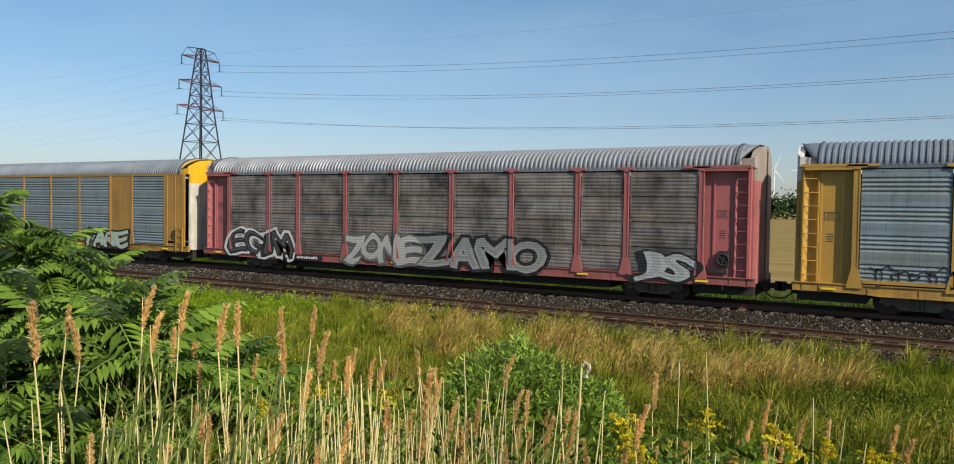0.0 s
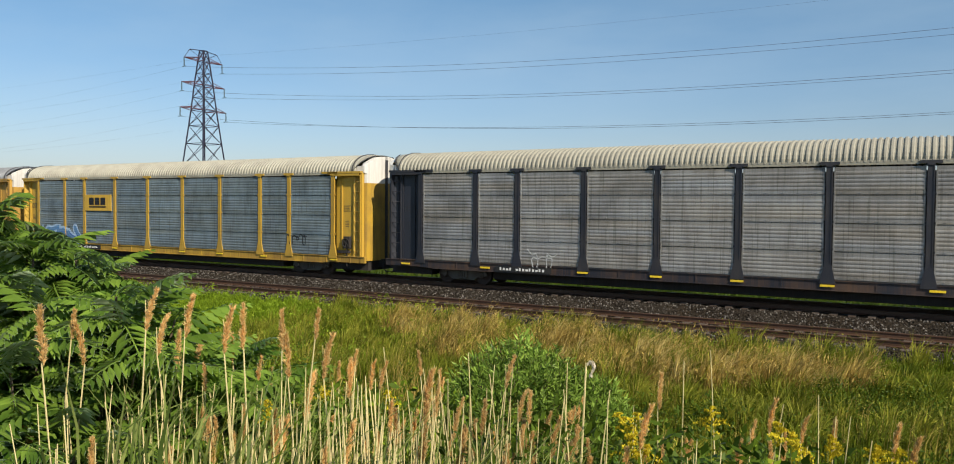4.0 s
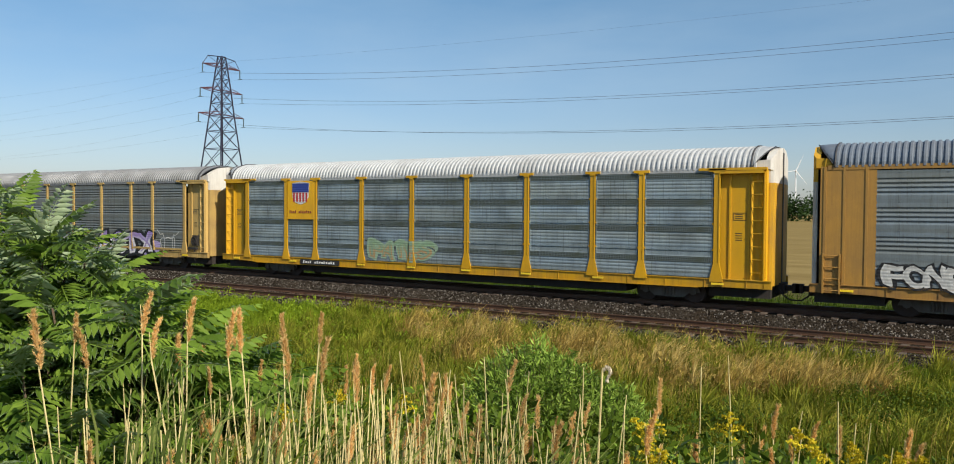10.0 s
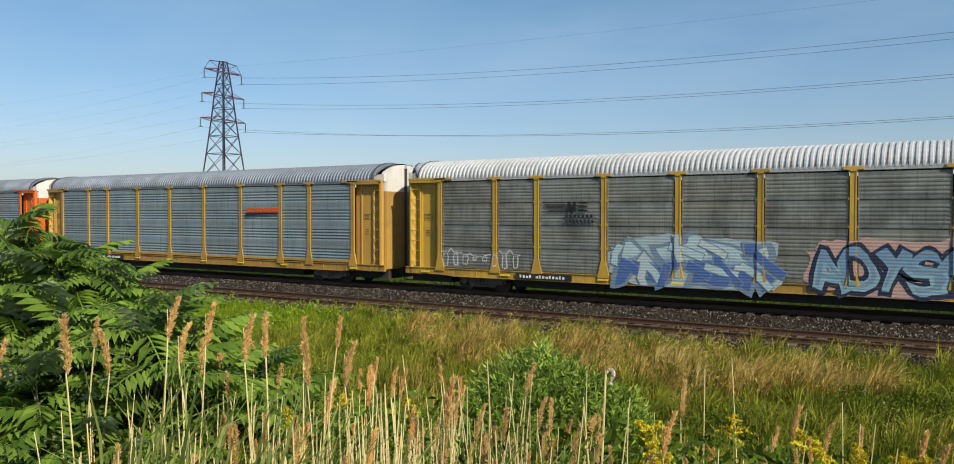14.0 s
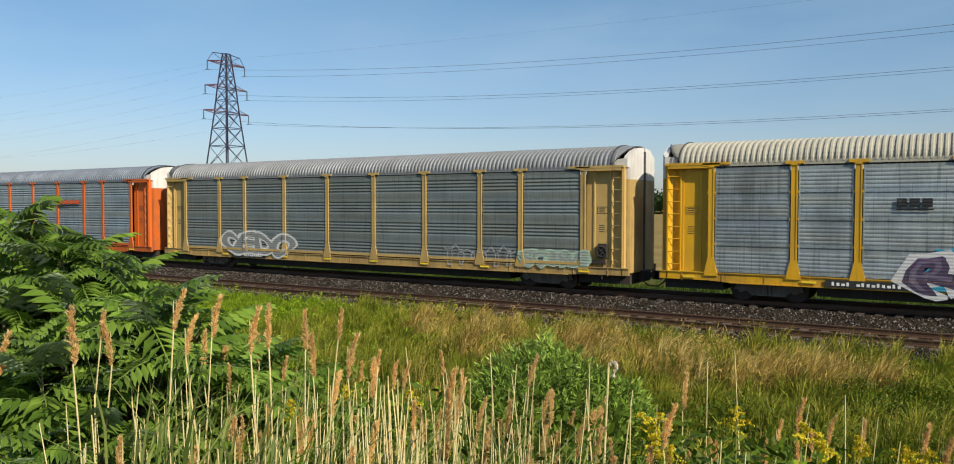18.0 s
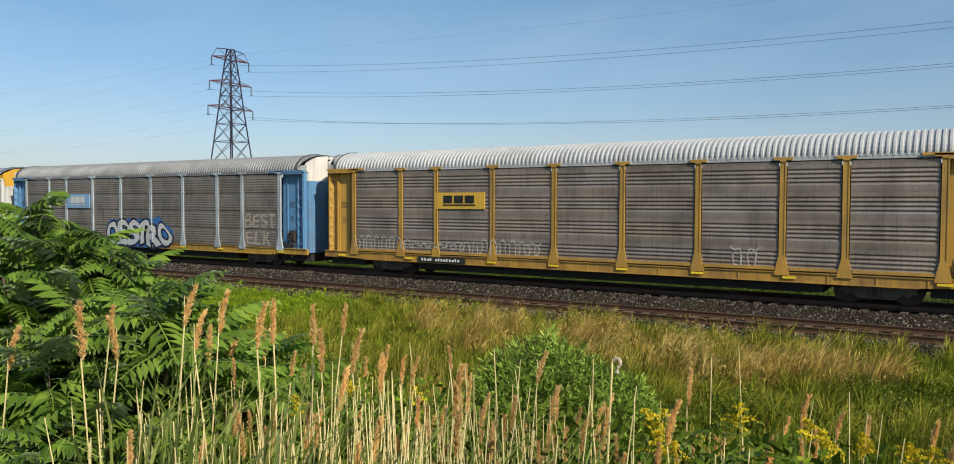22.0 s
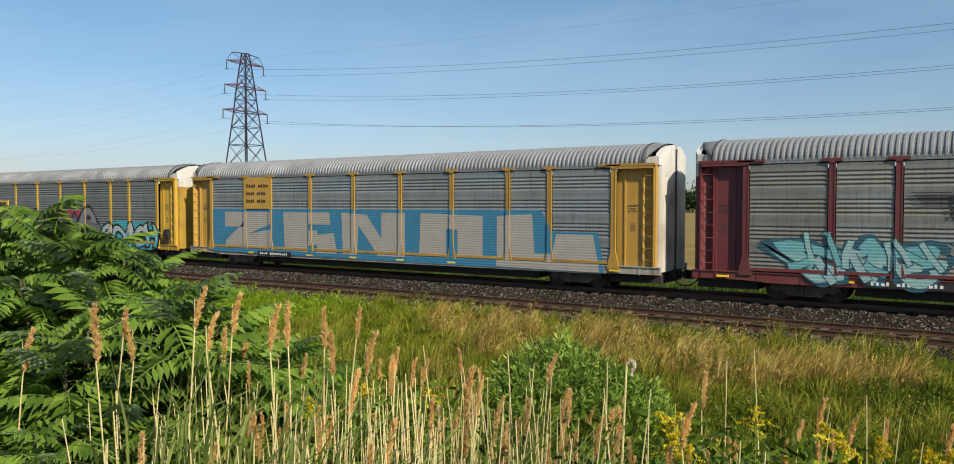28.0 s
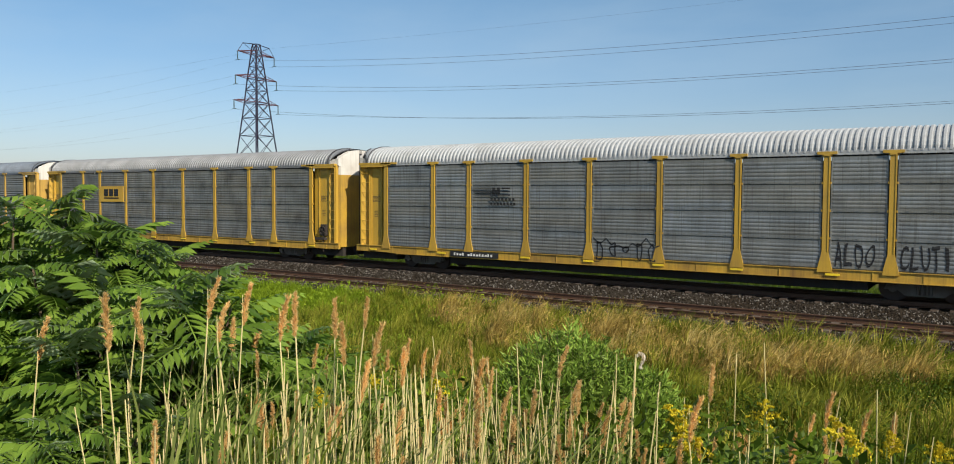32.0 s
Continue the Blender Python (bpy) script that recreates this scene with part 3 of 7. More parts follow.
def low_ladder(s, sign):
    for x in (12.8, 13.3):
        s.box(sign * x - 0.025, sign * x + 0.025, -0.08, -0.02, DECK - 0.3, DECK + 1.0)
    for i in range(4):
        z = DECK - 0.2 + i * 0.38
        s.rod((sign * 12.8, -0.06, z), (sign * 13.3, -0.06, z), 0.018, 5)

# ---- the train ----
OCHRE, YELLOW, TAN = (0.50, 0.285, 0.05), (0.56, 0.34, 0.04), (0.54, 0.36, 0.115)
BEIGE, GOLD, ORANGE = (0.43, 0.23, 0.045), (0.66, 0.355, 0.006), (0.62, 0.125, 0.012)
RED, MAROON, NAVY = (0.40, 0.115, 0.115), (0.16, 0.03, 0.035), (0.02, 0.023, 0.035)
BLUE, WHITE = (0.10, 0.25, 0.45), (0.62, 0.62, 0.60)
ZINC, SLATE = (0.30, 0.35, 0.38), (0.255, 0.265, 0.26)
DUSK = (0.285, 0.265, 0.235)
SILVER, GREY_ROOF, CREAM, PALE = (0.20, 0.24, 0.30), (0.27, 0.28, 0.295), (0.46, 0.43, 0.34), (0.52, 0.54, 0.56)

CARS = {
    -2: dict(frame=OCHRE, panel=SLATE, roof=GREY_ROOF, label="ochre enclosed car carrier with grey ribbed sides"),
    -1: dict(frame=BEIGE, panel=ZINC, roof=SILVER, flush=True, solid=(1, 7), hood=GOLD, head=GOLD, end=(0.6, 0.57, 0.5), label="tan flush-sided car carrier with zinc panels and white tag"),
    0: dict(frame=RED, panel=(0.35, 0.29, 0.265), roof=(0.34, 0.36, 0.4), old=True, pgrime=0.6, rmetal=0.5, soot=0.85, head=(0.3, 0.25, 0.22), label="faded red car carrier with sooty panels and silver graffiti"),
    1: dict(frame=OCHRE, panel=ZINC, roof=SILVER, label="ochre car carrier with zinc panels and two red badges"),
    2: dict(frame=OCHRE, panel=(0.3, 0.28, 0.25), roof=GREY_ROOF, grime=0.45, soot=0.5, label="brownish ochre car carrier with large turquoise graffiti"),
    3: dict(frame=YELLOW, panel=ZINC, roof=CREAM, old=True, rmetal=0.0, label="yellow car carrier with cream roof and blue tag"),
    4: dict(frame=NAVY, panel=(0.46, 0.42, 0.40), roof=CREAM, old=True, rmetal=0.0, soot=0.4, label="black car carrier with pale grey panels and cream roof"),
    5: dict(frame=OCHRE, panel=(0.3, 0.33, 0.31), roof=GREY_ROOF, label="ochre car carrier with lavender and red graffiti mural"),
    6: dict(frame=WHITE, panel=(0.28, 0.33, 0.36), roof=SILVER, flush=True, braced=True, hood=(0.6, 0.6, 0.58), head=(0.6, 0.44, 0.05), label="white flush-sided car carrier with two red badges"),
    7: dict(frame=ORANGE, panel=(0.33, 0.38, 0.42), roof=SILVER, flush=True, solid=(1, 7), hood=ORANGE, end=(0.62, 0.58, 0.52), label="orange flush-sided car carrier with purple graffiti"),
    8: dict(frame=TAN, panel=SLATE, roof=GREY_ROOF, label="tan car carrier with a chain of blue and purple graffiti"),
    9: dict(frame=GOLD, panel=(0.38, 0.44, 0.48), roof=PALE, old=True, pgrime=0.3, rmetal=0.1, grime=0.15, pierced=True, label="bright yellow car carrier with pierced zinc panels and shield"),
    10: dict(frame=BEIGE, panel=(0.28, 0.31, 0.33), roof=SILVER, flush=True, solid=(1, 7), hood=BEIGE, head=GOLD, end=(0.6, 0.57, 0.5), label="tan flush-sided car carrier with rainbow graffiti"),
    11: dict(frame=ORANGE, panel=(0.34, 0.38, 0.41), roof=SILVER, label="orange car carrier with pink and blue graffiti"),
    12: dict(frame=OCHRE, panel=(0.33, 0.39, 0.42), roof=SILVER, label="ochre car carrier with clean zinc panels and orange swoosh"),
    13: dict(frame=YELLOW, panel=(0.32, 0.315, 0.285), roof=PALE, old=True, rmetal=0.1, soot=0.55, label="yellow car carrier with sooty panels and pale blue graffiti"),
    14: dict(frame=GOLD, panel=DUSK, roof=GREY_ROOF, old=True, grime=0.2, soot=0.5, label="yellow car carrier with dark weathered panels"),
    15: dict(frame=ORANGE, panel=(0.38, 0.43, 0.46), roof=SILVER, grime=0.15, label="bright orange car carrier with zinc panels and swoosh"),
    16: dict(frame=TAN, panel=(0.25, 0.27, 0.26), roof=GREY_ROOF, label="tan car carrier with grey panels and outlined throw-up"),
    17: dict(frame=GOLD, panel=(0.42, 0.45, 0.47), roof=CREAM, old=True, rmetal=0.0, label="yellow car carrier with cream roof and blue green graffiti"),
    18: dict(frame=WHITE, panel=(0.33, 0.38, 0.41), roof=(0.2, 0.25, 0.34), rmetal=0.5, head=GOLD, label="white framed car carrier with pink lettered graffiti"),
    19: dict(frame=BLUE, post=(0.36, 0.42, 0.46), panel=(0.33, 0.275, 0.24), roof=GREY_ROOF, old=True, sill=(0.5, 0.3, 0.04), label="blue framed car carrier with sooty panels and blue graffiti"),
    20: dict(frame=OCHRE, panel=(0.37, 0.295, 0.25), pdirt=(0.085, 0.05, 0.038), roof=PALE, old=False, rmetal=0.1, grime=0.4, soot=0.45, label="ochre car carrier with brown weathered panels, white roof"),
    21: dict(frame=YELLOW, panel=DUSK, roof=GREY_ROOF, label="yellow car carrier with grey brown panels, white tags"),
    22: dict(frame=BEIGE, post=(0.58, 0.31, 0.37), panel=(0.66, 0.35, 0.41), roof=SILVER, flush=True, pmetal=0.0, pgrime=0.15, solid=(1, 7), hood=BEIGE, end=(0.6, 0.57, 0.5), sill=(0.45, 0.24, 0.28), label="car carrier painted pink with huge black-shaded letters"),
    23: dict(frame=TAN, panel=(0.27, 0.27, 0.255), roof=GREY_ROOF, label="tan car carrier with red board and pale graffiti"),
    24: dict(frame=YELLOW, panel=(0.27, 0.27, 0.26), roof=GREY_ROOF, label="yellow car carrier with grey and turquoise graffiti"),
    25: dict(frame=OCHRE, panel=(0.36, 0.37, 0.38), roof=GREY_ROOF, pgrime=0.3, end=(0.55, 0.5, 0.42), sill=(0.45, 0.42, 0.36), label="ochre car carrier with huge white and blue lettering"),
    26: dict(frame=MAROON, panel=(0.33, 0.31, 0.28), roof=GREY_ROOF, label="maroon car carrier with turquoise, white and violet graffiti"),
    27: dict(frame=(0.53, 0.33, 0.07), panel=(0.29, 0.29, 0.28), roof=SILVER, label="tan yellow car carrier with shield board and white tag"),
    28: dict(frame=YELLOW, panel=(0.28, 0.27, 0.255), roof=GREY_ROOF, old=True, soot=0.55, label="yellow car carrier with sooty panels and outlined tags"),
    29: dict(frame=YELLOW, panel=(0.31, 0.31, 0.31), roof=PALE, old=True, rmetal=0.1, soot=0.4, label="yellow car carrier with white roof and black tags"),
    30: dict(frame=OCHRE, panel=SLATE, roof=GREY_ROOF, label="ochre enclosed car carrier with grey ribbed sides"),
}
TRAIN = {}
for number in (1, 9, 12, 15, 18, 25, 26, 27):
    CARS[number]["brake"] = False
for number, spec in CARS.items():
    car = autorack(spec)
    tagged(car, spec["label"], "railcar", "railcars of the passing train")
    TRAIN[number] = car

# ---- paintwork on the cars: graffiti, badges, boards ----
INK, CHALK = (0.012, 0.012, 0.014), (0.64, 0.64, 0.62)
SPRAYS, GLYPHS = {}, {}


def spray(col, col2=None, ribs=True):
    """Spray paint over ribbed sheet: two tones that meet in a ragged band, thin in places."""
    col = tuple(0.8 * c for c in col)
    col2 = tuple(0.8 * c for c in col2) if col2 else None
    key = (col, col2)
    if key in SPRAYS:
        return SPRAYS[key]
    m, nt, b = material("spray_paint")
    tc = nt.nodes.new("ShaderNodeTexCoord")
    vec = tc.outputs["Object"]
    sep = nt.nodes.new("ShaderNodeSeparateXYZ")
    nt.links.new(vec, sep.inputs[0])
    n = noise_of(nt, vec, 1.6, 4)
    fine = noise_of(nt, vec, 14.0, 4)
    if col2 and col2 != col:
        add = node(nt, "Math")
        add.operation = "ADD"
        nt.links.new(sep.outputs[2], add.inputs[0])
        nt.links.new(n, add.inputs[1])
        c = mix(nt, ramp(nt, add.outputs[0], 2.15, 2.45), col2, col)
    else:
        c = mix(nt, 0.15, col, n, "OVERLAY")
    c = mix(nt, 0.22, c, fine, "OVERLAY")
    worn = ramp(nt, noise_of(nt, stretched(nt, vec, 3.0, 3.0, 1.2), 1.0, 6, 0.7), 0.58, 0.85)
    c = mix(nt, worn, c, (0.2, 0.19, 0.18))
    nt.links.new(c, b.inputs["Base Color"])
    b.inputs["Roughness"].default_value = 0.6
    sine = node(nt, "Math")
    sine.operation = "MULTIPLY"
    sine.inputs[1].default_value = 2 * math.pi * 36 / (EAVE - DECK)
    nt.links.new(sep.outputs[2], sine.inputs[0])
    wave = node(nt, "Math")
    wave.operation = "SINE"
    nt.links.new(sine.outputs[0], wave.inputs[0])
    bump(nt, b, wave.outputs[0], 0.2, 0.015)
    SPRAYS[key] = m
    return m


def glyph(ch, offset):
    """Outline faces of one character, centred, one unit high."""
    if (ch, offset) not in GLYPHS:
        cu = bpy.data.curves.new("glyph", "FONT")
        cu.body, cu.size, cu.offset, cu.resolution_u = ch, 1.0, offset, 3
        ob = bpy.data.objects.new("glyph", cu)
        me = bpy.data.meshes.new_from_object(ob)
        bm = bmesh.new()
        bm.from_mesh(me)
        bmesh.ops.subdivide_edges(bm, edges=[e for e in bm.edges if e.calc_length() > 0.12], cuts=2, use_grid_fill=False)
        bmesh.ops.triangulate(bm, faces=bm.faces[:])
        bm.to_mesh(me)
        bm.free()
        vs = np.array([v.co[:2] for v in me.vertices]) if me.vertices else np.zeros((0, 2))
        fs = [tuple(p.vertices) for p in me.polygons]
        bpy.data.objects.remove(ob)
        bpy.data.curves.remove(cu)
        bpy.data.meshes.remove(me)
        GLYPHS[(ch, offset)] = (vs, fs)
    return GLYPHS[(ch, offset)]


def clip(poly, axis, limit, keep_above):
    """Cuts a convex polygon of (x, y, z) at one coordinate."""
    out = []
    for i, p in enumerate(poly):
        q = poly[(i + 1) % len(poly)]
        a, b = (p[axis] - limit, q[axis] - limit) if keep_above else (limit - p[axis], limit - q[axis])
        if a >= 0:
            out.append(p)
        if (a > 0 > b) or (a < 0 < b):
            k = a / (a - b)
            out.append(tuple(u + (w - u) * k for u, w in zip(p, q)))
    return out


# stretches of the car side and how far each stands proud: sheets, posts, sill
ZONES = [(a + 0.1, b - 0.1, DECK, 6.0, -0.008) for a, b in zip(POSTS, POSTS[1:])]
ZONES += [(p - 0.1, p + 0.1, DECK, 6.0, -0.054) for p in POSTS]
ZONES += [(-14.0, POSTS[0] - 0.1, DECK, 6.0, -0.054), (POSTS[-1] + 0.1, 14.0, DECK, 6.0, -0.054), (-14.0, 14.0, 0.0, DECK, -0.046)]


def settle(s, name):
    """Lays flat paint onto sheets, posts and sill, each at its own depth."""
    t = Shell()
    for f in s.f:
        pts = [s.v[i] for i in f]
        for k in range(1, len(pts) - 1):
            tri = [pts[0], pts[k], pts[k + 1]]
            lx, hx = min(p[0] for p in tri), max(p[0] for p in tri)
            lz, hz = min(p[2] for p in tri), max(p[2] for p in tri)
            for x0, x1, z0, z1, base in ZONES:
                if hx <= x0 or lx >= x1 or hz <= z0 or lz >= z1:
                    continue
                poly = tri
                if lx < x0:
                    poly = clip(poly, 0, x0, True)
                if hx > x1 and poly:
                    poly = clip(poly, 0, x1, False)
                if lz < z0 and poly:
                    poly = clip(poly, 2, z0, True)
                if hz > z1 and poly:
                    poly = clip(poly, 2, z1, False)
                if len(poly) > 2:
                    n = len(t.v)
                    t.v += [(x, base + y, z) for x, y, z in poly]
                    t.f.append(tuple(range(n, n + len(poly))))
    return t.mesh(name)


def word_letters(word, x0, x1, z0, z1, offset, wild, y, seed, overlap=1.22):
    """A word fitted letter by letter into a box, with letters tilted and swollen: one shell a letter."""
    letters, rng = [], random.Random(seed)
    step = (x1 - x0) / len(word)
    for i, ch in enumerate(word):
        base, _ = glyph(ch, 0.0)
        lo, hi = base.min(0), base.max(0)
        mid, size = (lo + hi) / 2, np.maximum(hi - lo, 0.25)
        vs, fs = glyph(ch, offset)
        grow_x, grow_z = rng.uniform(0.98, 1.16), rng.uniform(0.9, 1.06)
        h, bend = z1 - z0, min(wild, 1.6)
        sx, sz = step * overlap * 0.76 * grow_x / size[0], h * 0.8 * grow_z / size[1]
        a, shear = rng.uniform(-0.09, 0.09) * wild, rng.uniform(-0.12, 0.2) * wild
        cx, cz = x0 + step * (i + 0.5) + rng.uniform(-0.04, 0.04) * step, (z0 + z1) / 2 + rng.uniform(-0.05, 0.05) * h * wild
        p1, p2, p3 = rng.uniform(-1.2, 1.2), rng.uniform(0, 6.28), rng.uniform(0, 6.28)
        s = Shell()
        for px, pz in vs - mid:
            u, v = px / size[0], pz / size[1]
            # swollen bellies, bowed stems, rounded tops
            px = px * sx * (1 + 0.2 * bend * math.cos(4.2 * v + p1)) + step * 0.10 * bend * math.sin(4.0 * v + p2)
            pz = pz * sz * (1 - 0.22 * bend * u * u) + h * 0.06 * bend * math.sin(3.6 * u + p3)
            px += shear * pz
            s.v.append((cx + px * math.cos(a) - pz * math.sin(a), y - 0.0004 * (i % 8), cz + px * math.sin(a) + pz * math.cos(a)))
        s.f = list(fs)
        letters.append(s)
    return letters


def cloud_mesh(x0, x1, z0, z1, y, seed):
    """A ragged spray cloud behind a word: one jagged outline."""
    rng, s = random.Random(seed), Shell()
    n, cx, cz = 56, (x0 + x1) / 2, (z0 + z1) / 2
    ring = []
    for i in range(n):
        w = 2 * math.pi * i / n
        k = 1.02 + 0.16 * math.sin(w * 5 + seed) * rng.random() + (0.16 if i % 5 == 0 else 0.0) * rng.random()
        c, d = math.cos(w), math.sin(w)
        p = 2 / 3.4
        px, pz = abs(c) ** p * math.copysign(1, c), abs(d) ** p * math.copysign(1, d)
        ring.append((cx + px * (x1 - x0) / 2 * min(k, 1.08), y, max(0.82, cz + pz * (z1 - z0) / 2 * k)))
    s.v = [(cx, y, cz)] + ring
    s.f = [(0, 1 + i, 1 + (i + 1) % n) for i in range(n)]
    return settle(s, "cloud")


def shards(x0, x1, z0, z1, grow, y, seed, share):
    """Slanted bars and arrow ends that interlock with the letters; share picks every third one."""
    rng, s = random.Random(seed + 5), Shell()
    count = int((x1 - x0) * 2.6)
    h = z1 - z0
    for i in range(count):
        cx, cz = x0 + (x1 - x0) * (i + rng.uniform(0.1, 0.9)) / count, z0 + h * rng.uniform(0.15, 0.85)
        a, ln, w = rng.choice((1.2, 1.75, 0.25, -0.3, 0.8, 2.3)) + rng.uniform(-0.2, 0.2), h * rng.uniform(0.22, 0.42), h * rng.uniform(0.05, 0.09)
        tip, bend = rng.random() < 0.35, rng.uniform(-0.25, 0.25) * ln
        if share is not None and i % 3 != share:
            continue
        w += grow
        ln += grow
        line = [(-ln, -w), (0, -w + bend), (ln, -w)] + ([(ln, -2.2 * w), (ln + 2.6 * w, 0), (ln, 2.2 * w)] if tip else []) + [(ln, w), (0, w + bend), (-ln, w)]
        n = len(s.v)
        for px, pz in line:
            s.v.append((cx + px * math.cos(a) - pz * math.sin(a), y - 0.0003 * (i % 9), min(z1 + 0.2, max(0.83, cz + px * math.sin(a) + pz * math.cos(a)))))
        m = len(line)
        if tip:
            s.f += [(n, n + 1, n + 7, n + 8), (n + 1, n + 2, n + 6, n + 7), (n + 3, n + 4, n + 5)]
        else:
            s.f += [(n, n + 1, n + 4, n + 5), (n + 1, n + 2, n + 3, n + 4)]
    return settle(s, "shards")


def tag(number, word, x0, x1, z0, z1, fill, fill2, edge, cloud=None, wild=1.0, fat=0.12):
    """Outlined letters in two tones; wild ones are broken up by interlocking bars."""
    car, seed = TRAIN[number], number * 31 + len(word) * 7 + int(x0 * 10)
    z0 = max(z0, 0.83)
    at = (0, SIDE, 0)
    place = (word, x0, x1, z0, z1)
    light = tuple(min(0.8, c * 0.6 + 0.22) for c in fill)
    dark = sum(fill) < 0.3
    rims, cores = word_letters(*place, fat, wild, -0.005, seed), word_letters(*place, fat * 0.35, wild, -0.010, seed)
    shines = word_letters(*place, -0.012, wild, -0.0135, seed) if wild < 1.9 else [None] * len(word)
    for rim, core, shine in zip(rims, cores, shines):
        letter = piece("letter", settle(rim, "letter"), spray(edge), car, "outlined spray-painted letter", at)
        piece("letter_fill", settle(core, "letter_fill"), spray(fill, fill2), letter)
        if shine:
            shine.v = [(x - 0.02, y, z + 0.03) for x, y, z in shine.v]
            piece("highlight", settle(shine, "highlight"), spray(tuple(c * 0.75 + 0.06 for c in fill)), letter)
    if wild >= 1.9:
        tagged(piece("bar_outline", shards(x0, x1, z0, z1, 0.035, -0.0145, seed, None), spray(edge if not dark else CHALK), car, "", at), kind="stuff")
        for share, col in ((0, fill), (1, fill2), (2, light)):
            tagged(piece("bar", shards(x0, x1, z0, z1, 0.0, -0.018, seed, share), spray(col), car, "", at), kind="stuff")
    if cloud:
        piece("cloud", cloud_mesh(x0 - 0.12, x1 + 0.12, z0 - 0.05, z1 + 0.1, 0.0, seed), spray(cloud), car, "spray cloud behind the letters", at)


def script(number, x0, x1, z0, z1, word, col):
    for one in word_letters(word, x0, x1, max(z0, 0.85), z1, 0.01, 0.6, 0.0, number * 17 + len(word), 1.0):
        piece("letter", settle(one, "letter"), spray(col), TRAIN[number], "hand-painted tag letter", (0, SIDE, 0))


def scrawl(number, x0, x1, z0, z1, col):
    """An unreadable scribble: one looping line of paint."""
    rng, s = random.Random(number * 13 + int(x0 * 7)), Shell()
    z0 = max(z0, 0.85)
    turns = max(2, int((x1 - x0) / (z1 - z0) * 1.7))
    n = turns * 10
    pts = []
    for i in range(n + 1):
        k = i / n
        w = 2 * math.pi * turns * k
        amp = 0.5 * (z1 - z0) * (0.6 + 0.4 * math.sin(k * 9 + rng.random()))
        pts.append((x0 + (x1 - x0) * k + 0.35 * (z1 - z0) * math.sin(w) * rng.uniform(0.6, 1), (z0 + z1) / 2 + amp * math.cos(w + 0.5 * math.sin(3 * w))))
    for (ax, az), (bx, bz) in zip(pts, pts[1:]):
        d = Vector((bx - ax, bz - az))
        if d.length < 1e-4:
            continue
        o = Vector((-d.y, d.x)).normalized() * rng.uniform(0.018, 0.032)
        m = len(s.v)
        s.v += [(ax + o.x, 0, az + o.y), (ax - o.x, 0, az - o.y), (bx - o.x, 0, bz - o.y), (bx + o.x, 0, bz + o.y)]
        s.f.append((m, m + 1, m + 2, m + 3))
    piece("graffiti", settle(s, "scribble"), spray(col), TRAIN[number], "thin scribbled paint line", (0, SIDE, 0))


def patch(number, x0, x1, z0, z1, top_col, low_col):
    """A plain painted patch: a broad peaked shape over a smaller rounded one."""
    s, t = Shell(), Shell()
    cx, w, h = (x0 + x1) / 2, (x1 - x0) / 2, z1 - z0
    n = 24
    s.v = [(cx + w * 0.5 * math.cos(2 * math.pi * i / n) * (1 + 0.2 * math.sin(3.0 * i)), 0, z0 + h * 0.3 + h * 0.3 * math.sin(2 * math.pi * i / n)) for i in range(n)]
    s.f = [tuple(range(n))]
    body = piece("painted_patch", settle(s, "patch"), spray(low_col), TRAIN[number], "rounded spray-painted patch", (0, SIDE - 0.012, 0))
    line = ((-0.85, 0.64), (-0.4, 0.5), (0.0, 0.52), (0.45, 0.5), (0.85, 0.66), (0.45, 0.7), (0.36, 0.95), (-0.34, 0.98), (-0.45, 0.7))
    t.v = [(cx + w * a, -0.005, z0 + h * b) for a, b in line] + [(cx, -0.005, z0 + h * 0.68)]
    t.f = [(9, i, (i + 1) % 9) for i in range(9)]
    piece("painted_cap", settle(t, "patch"), spray(top_col), body)


def shapes(number, polygons, col, y, parent=None, label="", name="painted_shape"):
    """Flat painted outlines of (x, z) on the car side."""
    obs = []
    for i, outline in enumerate(polygons):
        bm = bmesh.new()
        bm.faces.new([bm.verts.new((x, y, max(z, 0.83))) for x, z in outline])
        bm.normal_update()
        bmesh.ops.triangulate(bm, faces=bm.faces[:])
        t = Shell()
        t.v, t.f = [tuple(v.co) for v in bm.verts], []
        bm.verts.index_update()
        t.f = [tuple(v.index for v in f.verts) for f in bm.faces]
        bm.free()
        obs.append(piece(name, settle(t, name), spray(col), parent or TRAIN[number], label, (0, 0, 0) if parent else (0, SIDE, 0)))
    return obs


